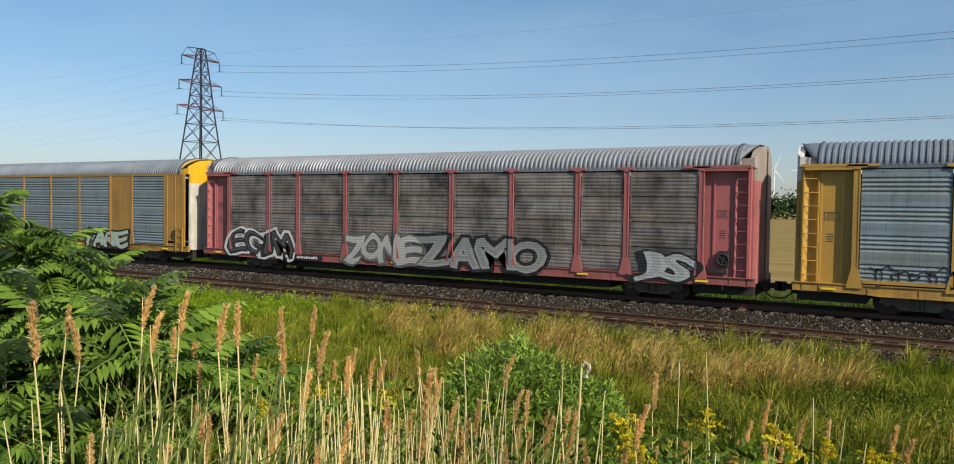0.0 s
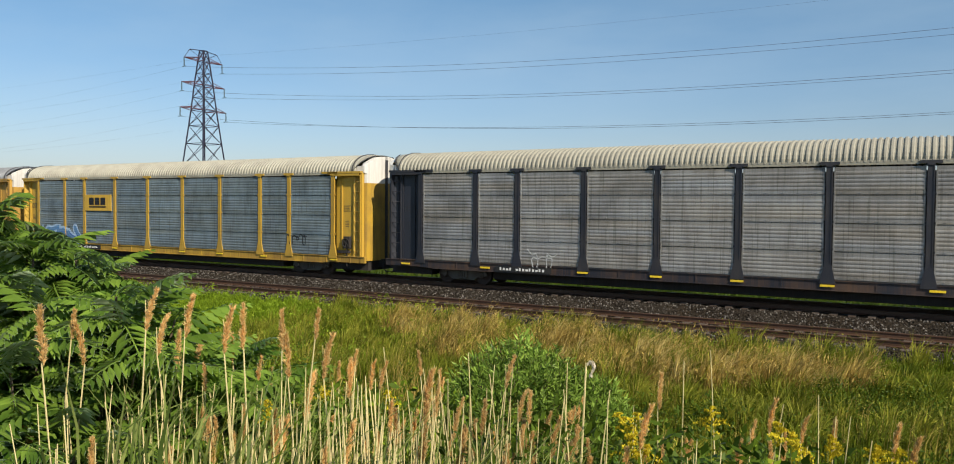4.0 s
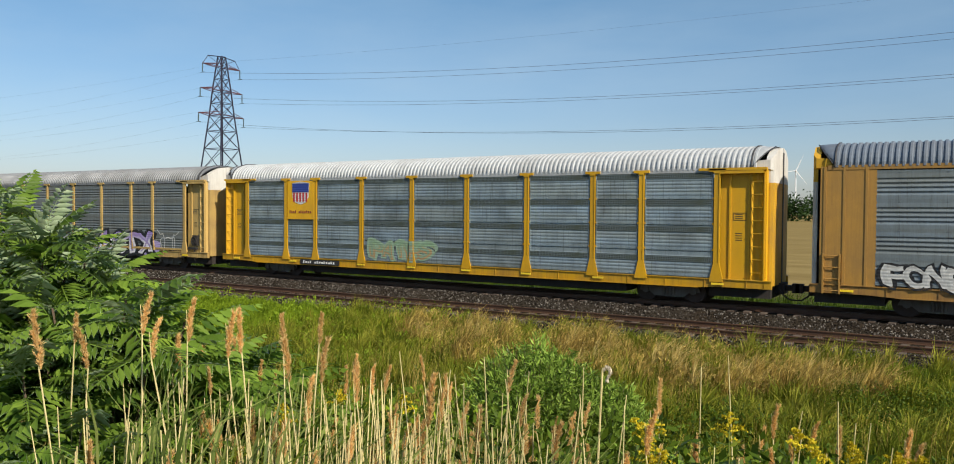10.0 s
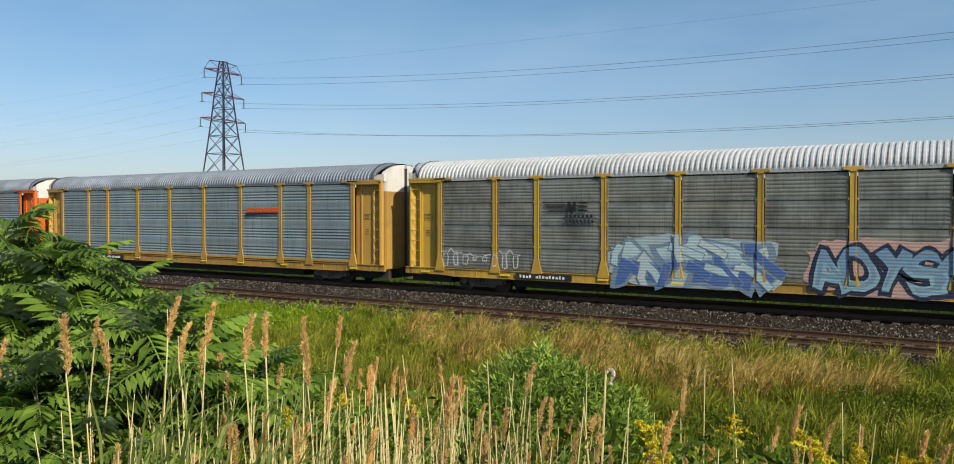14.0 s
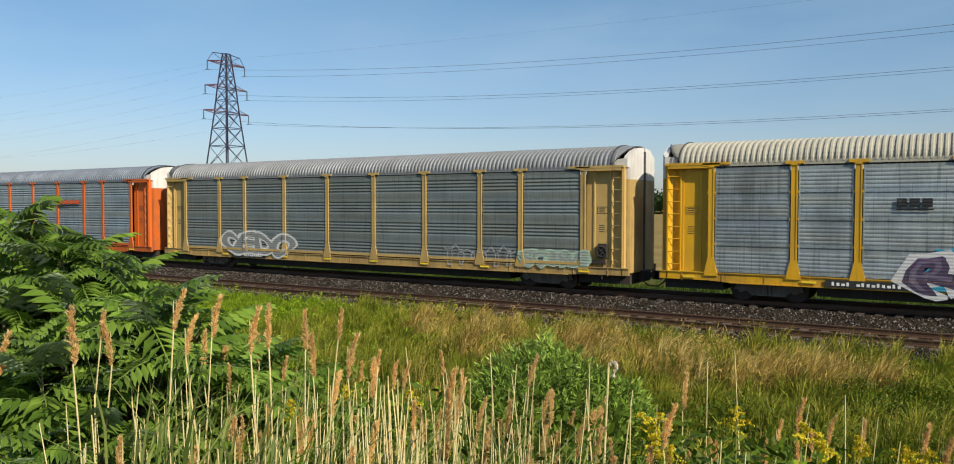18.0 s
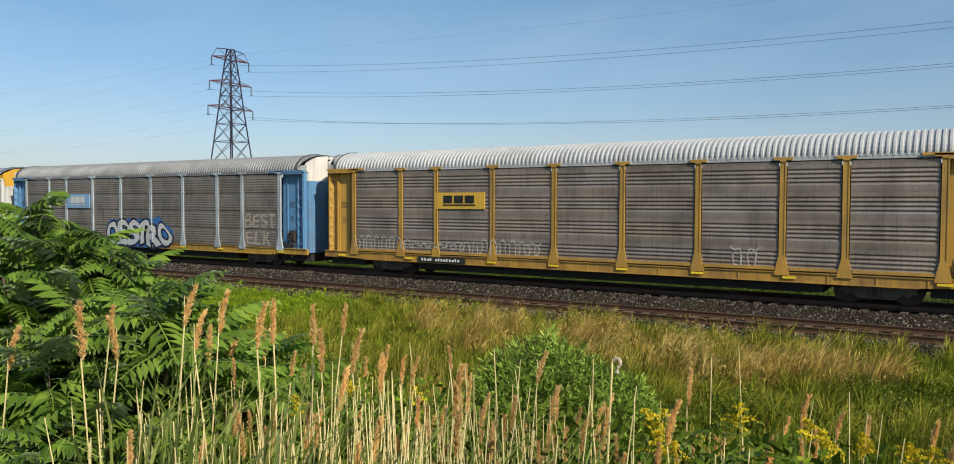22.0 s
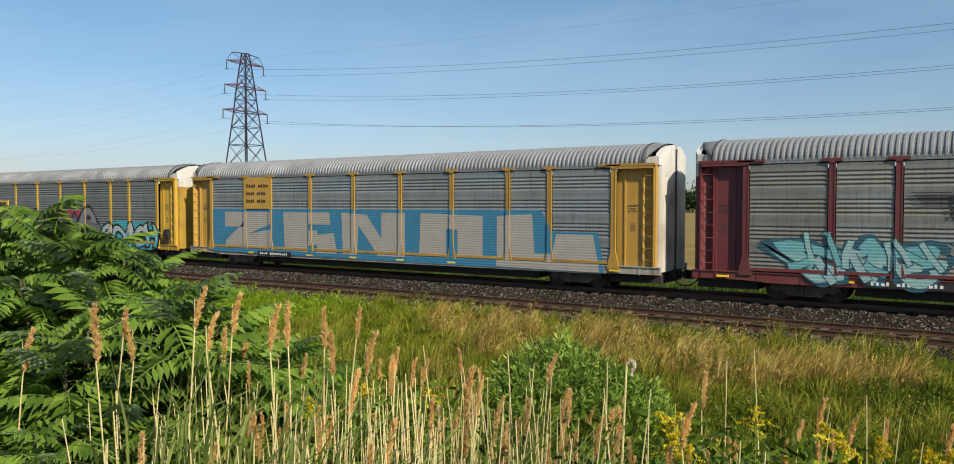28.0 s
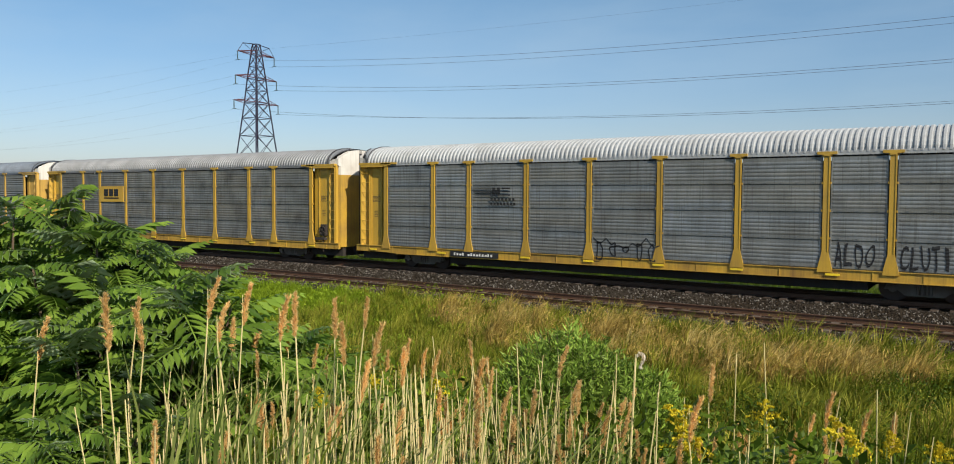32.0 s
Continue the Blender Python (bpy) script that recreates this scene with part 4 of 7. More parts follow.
def wide_mural(number):
    """Wall-high pink letters; their gaps and counters are black."""
    gaps = {
        "W": (((-12.6, 0.8), (-11.9, 0.8), (-11.9, 5.0), (-12.6, 5.0)), ((-9.5, 5.0), (-8.9, 5.0), (-8.8, 4.8), (-9.4, 2.5)), ((-8.9, 5.0), (-7.1, 5.0), (-7.2, 2.5), (-7.6, 4.7), (-8.8, 4.8)), ((-8.2, 2.5), (-7.9, 0.8), (-8.8, 0.8))),
        "E": (((-5.2, 5.0), (-4.5, 5.0), (-4.9, 4.5), (-5.1, 3.9), (-5.0, 2.5), (-4.3, 2.3), (-5.1, 2.2), (-5.15, 0.8), (-5.35, 0.8)),
              ((-1.6, 5.0), (-1.3, 5.0), (-1.3, 3.8), (-0.9, 3.7), (-0.9, 2.4), (-1.4, 2.3), (-2.2, 2.0), (-2.2, 2.8), (-4.0, 2.9), (-4.0, 4.0), (-3.7, 4.15), (-3.4, 3.9), (-3.2, 3.1), (-1.6, 3.0)),
              ((-3.9, 1.8), (-3.6, 2.0), (-2.6, 2.0), (-2.6, 1.6), (-2.9, 1.4), (-3.6, 1.5))),
        "R": (((-1.3, 2.3), (-0.9, 2.4), (-0.6, 0.8), (-0.9, 0.8)), ((0.5, 3.8), (1.5, 3.9), (1.5, 3.4), (1.4, 2.8), (0.6, 2.6), (0.7, 3.3)), ((0.6, 2.0), (1.1, 2.0), (1.4, 0.8), (0.6, 0.8))),
        "S": (((2.7, 5.0), (3.3, 5.0), (3.0, 4.2), (3.0, 3.0), (3.3, 2.6), (4.2, 2.4), (3.3, 2.3), (3.7, 1.9), (4.1, 0.8), (3.6, 0.8), (3.3, 1.9), (2.8, 2.4), (1.3, 2.2), (2.4, 2.6), (2.8, 3.1)),
              ((4.3, 3.2), (4.3, 4.0), (4.6, 4.2), (4.9, 4.1), (5.0, 3.4), (6.7, 3.3), (6.9, 5.0), (7.1, 5.0), (7.1, 3.3), (8.1, 3.2), (8.0, 2.1), (7.7, 0.8), (7.4, 0.8), (7.7, 1.7), (7.7, 2.6), (7.3, 3.0), (6.6, 3.1)),
              ((4.1, 2.3), (5.8, 2.4), (6.1, 2.1), (6.0, 1.7), (5.6, 1.6), (5.2, 1.7), (5.1, 2.1))),
        "T": (((11.7, 5.0), (13.3, 5.0), (13.3, 2.3), (12.1, 2.3), (12.1, 0.8), (10.8, 0.8), (10.7, 1.9), (10.7, 3.2), (11.7, 3.2)),),
    }
    for letter, outlines in gaps.items():
        shapes(number, outlines, (0.014, 0.014, 0.024), 0.0, None, "black gap between wall-high letters", "letter_gap")


def block_mural(number):
    """Square pale letters over a blue band."""
    blue, pale = (0.045, 0.22, 0.36), (0.42, 0.385, 0.34)
    ground = shapes(number, [[(-11.7, 0.95), (11.5, 0.83), (11.2, 2.4), (9.2, 2.4), (8.7, 3.25), (-11.7, 3.25)]], blue, 0.0, None, "worn blue ground of a block-letter mural", "graffiti")[0]
    letters = (
        ((-10.7, 3.1), (-7.1, 3.1), (-7.1, 2.5), (-8.8, 1.95), (-7.1, 2.2), (-7.0, 1.25), (-10.7, 1.25), (-10.6, 1.6), (-9.1, 2.6), (-9.2, 2.3), (-10.7, 2.3)),
        ((-6.2, 3.1), (-3.0, 3.1), (-2.9, 2.5), (-4.4, 2.5), (-4.4, 2.2), (-3.8, 2.2), (-3.8, 2.0), (-2.7, 2.1), (-2.5, 1.1), (-3.9, 1.1), (-3.8, 1.5), (-4.4, 1.4), (-4.5, 1.1), (-6.1, 1.2)),
        ((-2.2, 3.1), (-0.6, 3.0), (0.3, 1.9), (0.3, 3.1), (1.7, 3.1), (1.7, 1.1), (0.1, 1.1), (-1.1, 2.5), (-1.2, 1.1), (-2.1, 1.1)),
        ((2.6, 3.1), (5.9, 3.0), (5.9, 1.2), (4.6, 1.2), (4.6, 2.4), (4.0, 2.4), (4.0, 1.4), (3.9, 1.2), (2.5, 1.2)),
        ((6.6, 3.0), (8.3, 3.1), (8.4, 1.5), (9.2, 1.5), (9.4, 2.3), (11.0, 2.3), (11.3, 0.85), (6.6, 0.9)),
    )
    shapes(number, letters, pale, -0.006, ground, "square pale letter", "letter")


def oct_mesh(cx, cz, rx, rz, y):
    s = Shell()
    s.v = [(cx + rx * sx, y, cz + rz * sz) for sx, sz in ((-1, -0.5), (-0.6, -1), (0.6, -1), (1, -0.5), (1, 0.5), (0.6, 1), (-0.6, 1), (-1, 0.5))]
    s.f = [tuple(range(8))]
    return s.mesh("badge")


def badge(number, x0, x1, z0, z1):
    cx, cz, rx, rz = (x0 + x1) / 2, (z0 + z1) / 2, (x1 - x0) / 2, (z1 - z0) / 2
    white = piece("badge", oct_mesh(cx, cz, rx, rz, 0.0), spray((0.7, 0.68, 0.66)), TRAIN[number], "red and white eight-sided badge", (0, SIDE - 0.05, 0))
    piece("badge_field", oct_mesh(cx, cz, rx * 0.88, rz * 0.9, -0.004), spray((0.5, 0.02, 0.03)), white)
    rows = [(cx - rx * 0.6 + i * rx * 0.06, cx + rx * 0.5, cz + rz * (0.42 - 0.5 * i), cz + rz * (0.62 - 0.5 * i)) for i in range(3)]
    piece("badge_bars", bars(rows), spray((0.7, 0.68, 0.66)), white, "", (0, -0.005, 0))


def rail_logo(number, x0, x1, z0, z1):
    h, w = z1 - z0, x1 - x0
    rows = [(x0 + w * 0.03 * i, x0 + w * 0.46, z1 - h * (0.045 + 0.095 * i), z1 - h * (0.01 + 0.095 * i)) for i in range(5)]
    rows += [(x0 + w * k, x0 + w * (k + 0.06), z1 - h * 0.44, z1) for k in (0.48, 0.58)] + [(x0 + w * 0.54, x0 + w * 0.58, z1 - h * 0.3, z1 - h * 0.12)]
    rows += [(x0 + w * 0.68, x0 + w * 0.86, z1 - h * (0.08 + k), z1 - h * k) for k in (0.0, 0.18, 0.36)]
    rows += [(x0 + w * 0.44 + i * w * 0.078, x0 + w * 0.44 + i * w * 0.078 + w * 0.045, z1 - h * 0.72, z1 - h * 0.58) for i in range(7)]
    rows += [(x0 + w * 0.44 + i * w * 0.07, x0 + w * 0.44 + i * w * 0.07 + w * 0.042, z1 - h * 0.96, z1 - h * 0.82) for i in range(8)]
    piece("painted_emblem", bars(rows), spray((0.012, 0.012, 0.013)), TRAIN[number], "black striped emblem with bars", (0, SIDE - 0.05, 0))


def swoosh(number, x0, x1, z0, z1):
    h, w, s = z1 - z0, x1 - x0, Shell()
    for i in range(4):
        a = x0 + w * (0.04 + 0.24 * i)
        s.prism([(a, z0 + h * 0.45), (a + w * 0.2, z0 + h * 0.45), (a + w * 0.25, z1), (a + w * 0.05, z1)], -0.006, 0.0)
    top = piece("painted_emblem", s.mesh("emblem"), spray((0.7, 0.1, 0.015)), TRAIN[number], "orange slanted emblem with black wedge", (0, SIDE - 0.05, 0))
    t = Shell()
    t.prism([(x0, z0), (x1, z0 + h * 0.3), (x1 - w * 0.05, z0 + h * 0.38), (x0 + w * 0.03, z0 + h * 0.3)], -0.006, 0.0)
    piece("wedge", t.mesh("wedge"), spray((0.012, 0.012, 0.013)), top)


def board(number, x0, x1, z0, z1, field, mark, shield=False):
    """A flat lettering board; the firm's sign on it is kept to plain shapes."""
    car, w, h = TRAIN[number], x1 - x0, z1 - z0
    base = car
    if field:
        s = Shell()
        s.box(x0, x1, -0.02, 0.03, z0, z1)
        base = piece("sign_board", s.mesh("sign_board"), paint(field, 0.5, 0, 0.2), car, "painted sign board", (0, SIDE - 0.03, 0))
    y = -0.025 if field else SIDE - 0.05
    if shield:
        cx, cz, rx, rz = (x0 + x1) / 2, z0 + h * 0.66, w * 0.33, h * 0.28
        s = Shell()
        s.prism([(cx - rx, cz + rz), (cx, cz + rz * 1.15), (cx + rx, cz + rz), (cx + rx * 0.92, cz - rz * 0.3), (cx + rx * 0.6, cz - rz * 0.8), (cx, cz - rz), (cx - rx * 0.6, cz - rz * 0.8), (cx - rx * 0.92, cz - rz * 0.3)], -0.006, 0.0)
        sh = piece("shield", s.mesh("shield"), spray((0.68, 0.66, 0.64)), base, "blue, red and white striped shield", (0, y, 0))
        piece("shield_top", bars([(cx - rx * 0.95, cx + rx * 0.95, cz + rz * 0.15, cz + rz * 0.98)]), spray((0.03, 0.06, 0.3)), None if base is car else base, "", (0, y - 0.007, 0)).parent = base
        rows = [(cx - rx * 0.85 + i * rx * 0.36, cx - rx * 0.66 + i * rx * 0.36, cz - rz * 0.72, cz + rz * 0.12) for i in range(5)]
        piece("shield_stripes", bars(rows), spray((0.5, 0.04, 0.05)), base, "", (0, y - 0.007, 0))
        piece("lettering", bars(code_bars(x0 + w * 0.08, x1 - w * 0.08, z0 + h * 0.16, z0 + h * 0.23, 12)), spray((0.25, 0.04, 0.03)), base, "", (0, y - 0.002, 0))
        return sh
    if h > 1.3:
        rows = [r for k in (0.68, 0.44, 0.2) for r in code_bars(x0 + w * 0.1, x0 + w * (0.9 if k > 0.6 else 0.8), z0 + h * k, z0 + h * (k + 0.1), 9)]
    else:
        rows = [(x0 + w * (0.18 + 0.22 * i), x0 + w * (0.36 + 0.22 * i), z0 + h * 0.36, z0 + h * 0.82) for i in range(3)] + [(x0 + w * 0.18, x0 + w * 0.82, z0 + h * 0.2, z0 + h * 0.28)]
    piece("lettering", bars(rows), spray(mark), base, "plain bars of lettering", (0, y - 0.002, 0))


tag(-1, 'TARE', 4.72, 8.74, 0.7, 1.92, (0.5, 0.62, 0.5), (0.4, 0.5, 0.42), INK)
tag(0, 'EGIM', -11.66, -7.61, 0.75, 2.22, (0.015, 0.015, 0.016), (0.02, 0.02, 0.02), CHALK)
tag(0, 'ZONE', -4.17, -0.29, 0.83, 2.2, (0.5, 0.5, 0.48), (0.42, 0.42, 0.4), (0.12, 0.12, 0.12))
tag(0, 'ZAMO', -0.13, 5.78, 0.78, 2.26, (0.24, 0.25, 0.25), (0.32, 0.32, 0.31), INK, wild=0.5)
tag(0, 'JS', 9.45, 11.44, 0.82, 1.97, (0.36, 0.4, 0.4), (0.42, 0.45, 0.45), INK)
scrawl(1, -11.42, -8.88, 1.12, 1.87, INK)
scrawl(1, -8.58, -4.52, 1.24, 1.88, (0.45, 0.48, 0.45))
tag(1, 'TORSOE', -1.5, 5.79, 0.65, 2.46, (0.22, 0.36, 0.34), (0.03, 0.08, 0.1), (0.02, 0.045, 0.06), (0.36, 0.44, 0.3), wild=2)
badge(1, -2.96, -2.3, 3.13, 3.83)
badge(1, 2.65, 3.38, 3.17, 3.84)
tag(2, 'DASK', -4.24, 5.32, 0.76, 2.64, (0.03, 0.46, 0.55), (0.02, 0.5, 0.58), (0.01, 0.06, 0.1), (0.02, 0.42, 0.5), wild=2)
tag(2, 'SONEB', -11.4, -7.72, 1.15, 1.98, (0.22, 0.2, 0.19), (0.2, 0.18, 0.17), (0.5, 0.48, 0.45))
script(2, 7.36, 8.7, 1.03, 1.92, 'PHI', CHALK)
script(2, 9.42, 11.25, 1.17, 1.86, 'BUDZKILL', CHALK)
board(2, -8.9, -7.32, 3.15, 4.88, YELLOW, INK)
tag(3, 'VERN', -11.89, -7.85, 0.81, 2.14, (0.1, 0.26, 0.5), (0.06, 0.15, 0.4), (0.4, 0.55, 0.75), wild=1.5)
scrawl(3, 9.03, 10.25, 1.58, 2.18, INK)
board(3, -7.07, -4.62, 3.07, 3.99, YELLOW, INK)
tag(4, 'SO', 8.66, 11.46, 0.91, 2.4, (0.5, 0.52, 0.5), (0.45, 0.48, 0.45), (0.2, 0.22, 0.22))
scrawl(4, -6.68, -5.37, 0.91, 1.85, (0.6, 0.6, 0.58))
tag(5, 'ZAMEOK', -4.1, 6.71, 0.35, 2.4, (0.5, 0.46, 0.62), (0.2, 0.15, 0.33), INK, (0.42, 0.035, 0.05), wild=2)
patch(5, -6.37, -4.49, 0.76, 2.89, (0.12, 0.08, 0.3), (0.45, 0.22, 0.08))
piece("cloud", cloud_mesh(-6.5, -4.3, 0.85, 2.75, 0.006, 9), spray((0.4, 0.04, 0.05)), TRAIN[5], "ragged red spray cloud", (0, SIDE, 0))
tag(5, 'SEAS', -11.63, -7.77, 0.95, 1.99, (0.3, 0.33, 0.31), (0.3, 0.33, 0.31), CHALK)
tag(5, 'G', 9.81, 10.82, 0.77, 1.93, (0.3, 0.42, 0.36), (0.2, 0.4, 0.2), CHALK)
scrawl(5, 7.36, 8.83, 1.47, 2.3, INK)
tag(6, 'RUGOZ', 8.95, 11.68, 0.77, 2.06, (0.36, 0.33, 0.34), (0.4, 0.3, 0.3), (0.45, 0.05, 0.07))
scrawl(6, -1.11, 5.8, 1.15, 2.11, (0.45, 0.5, 0.5))
badge(6, -3.19, -2.36, 3.17, 3.82)
badge(6, 2.58, 3.33, 3.18, 3.86)
tag(7, 'SIAN', -9.93, -5.77, 0.64, 1.95, (0.7, 0.66, 0.68), (0.4, 0.04, 0.07), (0.1, 0.02, 0.03), wild=2)
tag(7, 'RUNE', -3.62, 1.7, 0.68, 2.1, (0.22, 0.3, 0.42), (0.16, 0.1, 0.33), (0.62, 0.62, 0.66), wild=1.5)
patch(7, 6.8, 9.46, 0.81, 2.59, (0.2, 0.26, 0.36), (0.42, 0.36, 0.34))
swoosh(7, 4.48, 6.99, 3.4, 3.79)
tag(8, 'OZHISH', -12.13, -6.93, 0.41, 2.1, (0.26, 0.5, 0.62), (0.2, 0.42, 0.56), (0.015, 0.04, 0.1), wild=1.5)
tag(8, 'RETHORE', -6.84, -1.38, 0.48, 2.05, (0.28, 0.26, 0.34), (0.25, 0.23, 0.25), (0.08, 0.05, 0.15), wild=1.5)
tag(8, 'COLZAQ', -0.55, 3.9, 0.65, 1.96, (0.34, 0.34, 0.33), (0.42, 0.42, 0.42), INK, (0.45, 0.24, 0.06), wild=1.1, fat=0.13)
tag(8, 'ASTX', 3.96, 9.2, 0.6, 2.23, (0.36, 0.26, 0.58), (0.72, 0.7, 0.74), INK, None, 1.0, 0.17)
piece("cloud", cloud_mesh(8.2, 9.75, 0.85, 1.7, 0.003, 12), spray((0.42, 0.34, 0.6)), TRAIN[8], "lavender spray cloud", (0, SIDE, 0))
scrawl(8, 9.51, 11.37, 1.13, 2.38, (0.62, 0.62, 0.6))
rail_logo(8, -6.93, -4.48, 3.08, 3.88)
tag(9, 'PATES', -3.72, -0.34, 1.24, 2.13, (0.25, 0.4, 0.24), (0.45, 0.3, 0.15), (0.3, 0.42, 0.3))
board(9, -8.94, -7.21, 3.01, 4.87, GOLD, None, True)
tag(10, 'FONE', -11.52, -9.25, 1.11, 1.9, CHALK, CHALK, INK)
tag(10, 'TUZI', 1.17, 5.89, 0.6, 2.16, (0.05, 0.3, 0.6), (0.02, 0.1, 0.42), (0.02, 0.02, 0.05), (0.55, 0.68, 0.05), wild=1.5)
tag(10, 'Z', 2.9, 4.5, 0.85, 2.0, (0.6, 0.12, 0.25), (0.5, 0.05, 0.1), (0.05, 0.02, 0.1), wild=1.5)
tag(10, 'FONO', 9.52, 11.45, 1.02, 2.02, CHALK, CHALK, INK)
board(10, -8.6, -7.05, 3.33, 4.12, None, INK)
tag(11, 'POLUS', -4.84, 1.34, 0.67, 2.19, (0.58, 0.34, 0.38), (0.5, 0.3, 0.36), (0.28, 0.12, 0.2), (0.48, 0.32, 0.34), wild=1.5)
tag(11, 'DYSF', 2.5, 8.1, 0.75, 2.25, (0.03, 0.16, 0.5), (0.012, 0.05, 0.28), (0.62, 0.68, 0.78), (0.02, 0.02, 0.035), wild=1.8, fat=0.075)
scrawl(11, -6.9, -5.15, 1.17, 1.96, (0.2, 0.22, 0.24))
swoosh(11, 4.32, 6.94, 3.34, 3.77)
swoosh(12, 4.66, 7.12, 3.37, 3.78)
tag(13, 'AYEK', -3.78, 1.97, 0.85, 2.53, (0.42, 0.56, 0.6), (0.07, 0.14, 0.38), (0.18, 0.26, 0.34), (0.36, 0.46, 0.5), wild=2)
tag(13, 'ADYSP', 3.09, 7.73, 0.83, 2.52, (0.16, 0.3, 0.46), (0.24, 0.42, 0.5), (0.015, 0.02, 0.05), (0.5, 0.32, 0.28))
scrawl(13, -11.75, -7.9, 1.23, 2.03, CHALK)
rail_logo(13, -6.86, -4.63, 3.09, 3.94)
scrawl(14, -1.06, 6.53, 1.21, 2.08, (0.45, 0.42, 0.38))
board(14, -9.26, -7.75, 3.21, 4.95, (0.55, 0.55, 0.58), None, True)
swoosh(15, 4.3, 6.74, 3.41, 3.83)
tag(16, 'CEDO', -8.79, -3.87, 0.95, 2.18, (0.25, 0.26, 0.25), (0.25, 0.26, 0.25), CHALK)
tag(16, 'SCIRE', 9.16, 12.02, 1.09, 1.76, (0.3, 0.36, 0.3), (0.35, 0.4, 0.34), (0.4, 0.55, 0.42))
scrawl(16, 5.33, 8.88, 0.99, 1.86, (0.4, 0.4, 0.4))
tag(17, 'RUISE', -5.5, 1.0, 0.8, 2.1, (0.1, 0.06, 0.14), (0.06, 0.04, 0.08), (0.6, 0.6, 0.6), (0.03, 0.3, 0.46), wild=1.4, fat=0.17)
tag(17, 'BARD', 1.95, 9.5, 0.86, 2.4, (0.36, 0.54, 0.14), (0.03, 0.07, 0.32), (0.55, 0.56, 0.62), (0.40, 0.36, 0.55), wild=1.5, fat=0.14)
script(17, 9.56, 10.59, 3.57, 3.96, 'OATS', INK)
scrawl(17, 9.63, 10.49, 1.28, 2.2, INK)
board(17, -6.35, -4.78, 3.25, 3.84, None, INK)
patch(17, 6.03, 7.09, 0.98, 2.53, (0.3, 0.1, 0.08), (0.35, 0.5, 0.55))
tag(18, 'ENTER', -9.18, -2.34, 0.67, 2.5, (0.62, 0.46, 0.42), (0.6, 0.5, 0.46), INK, (0.12, 0.3, 0.1), wild=1.5)
tag(18, 'MA', -2.44, 0.57, 0.76, 1.98, (0.6, 0.2, 0.3), (0.55, 0.3, 0.36), (0.5, 0.3, 0.36), wild=2)
tag(18, 'GNS', -0.06, 1.63, 2.13, 2.59, CHALK, CHALK, INK)
tag(18, 'GAUNT', 1.48, 8.39, 0.69, 2.27, (0.62, 0.47, 0.42), (0.55, 0.42, 0.36), INK, (0.1, 0.32, 0.12), wild=0.7)
patch(18, 10.28, 11.52, 0.69, 2.2, (0.2, 0.06, 0.02), (0.45, 0.28, 0.14))
board(18, -6.54, -4.75, 3.18, 3.8, None, (0.5, 0.03, 0.04))
tag(19, 'DESTRO', -2.64, 3.07, 0.78, 2.36, (0.66, 0.67, 0.66), (0.5, 0.56, 0.6), (0.008, 0.01, 0.03), (0.03, 0.14, 0.42))
script(19, 9.28, 11.58, 2.07, 2.93, 'BEST', (0.4, 0.34, 0.27))
script(19, 9.29, 11.28, 1.17, 2.03, 'ELK', (0.4, 0.34, 0.27))
board(19, -7.05, -4.59, 3.06, 3.93, (0.2, 0.38, 0.6), CHALK)
scrawl(20, -11.85, -1.98, 1.21, 1.95, (0.55, 0.52, 0.46))
scrawl(20, 5.43, 6.46, 1.22, 2.1, (0.5, 0.48, 0.44))
board(20, -7.18, -4.65, 3.18, 3.88, YELLOW, INK)
tag(21, 'ROEK', -11.25, -7.51, 0.72, 2.1, (0.55, 0.5, 0.44), (0.33, 0.18, 0.08), INK, (0.55, 0.52, 0.48))
script(21, -6.76, -4.63, 1.06, 1.88, 'HORN', (0.4, 0.26, 0.14))
scrawl(21, -4.09, 0.14, 1.11, 2.04, (0.36, 0.34, 0.3))
tag(21, 'SOUEN', 2.39, 6.34, 1.12, 1.95, (0.26, 0.24, 0.22), (0.3, 0.28, 0.24), (0.55, 0.54, 0.5))
rail_logo(21, -6.77, -4.45, 3.17, 3.91)
wide_mural(22)
tag(23, 'SNUMP', -11.56, -6.73, 0.77, 1.96, (0.55, 0.55, 0.53), (0.5, 0.5, 0.48), (0.22, 0.22, 0.21), wild=1.2)
tag(23, 'ABEL', -4.38, -0.76, 0.76, 1.98, (0.4, 0.5, 0.56), (0.45, 0.5, 0.52), (0.1, 0.18, 0.26), (0.36, 0.44, 0.46), wild=2)
tag(23, 'CESO', 0.2, 5.21, 0.71, 1.97, (0.46, 0.42, 0.32), (0.36, 0.34, 0.26), (0.16, 0.13, 0.1), (0.44, 0.4, 0.32), wild=2)
board(23, -6.93, -4.34, 2.84, 4.83, (0.5, 0.05, 0.04), (0.75, 0.68, 0.55))
tag(24, 'LETAR', -2.45, 5.45, 0.59, 2.93, (0.22, 0.22, 0.23), (0.16, 0.16, 0.17), INK, (0.35, 0.04, 0.08), wild=2)
tag(24, 'ROACH', 6.32, 11.78, 0.68, 2.36, (0.5, 0.55, 0.55), (0.05, 0.42, 0.52), INK, (0.06, 0.35, 0.42))
board(24, -6.83, -5.27, 3.13, 3.77, YELLOW, INK)
block_mural(25)
board(25, -9.12, -7.02, 3.26, 4.91, OCHRE, INK)
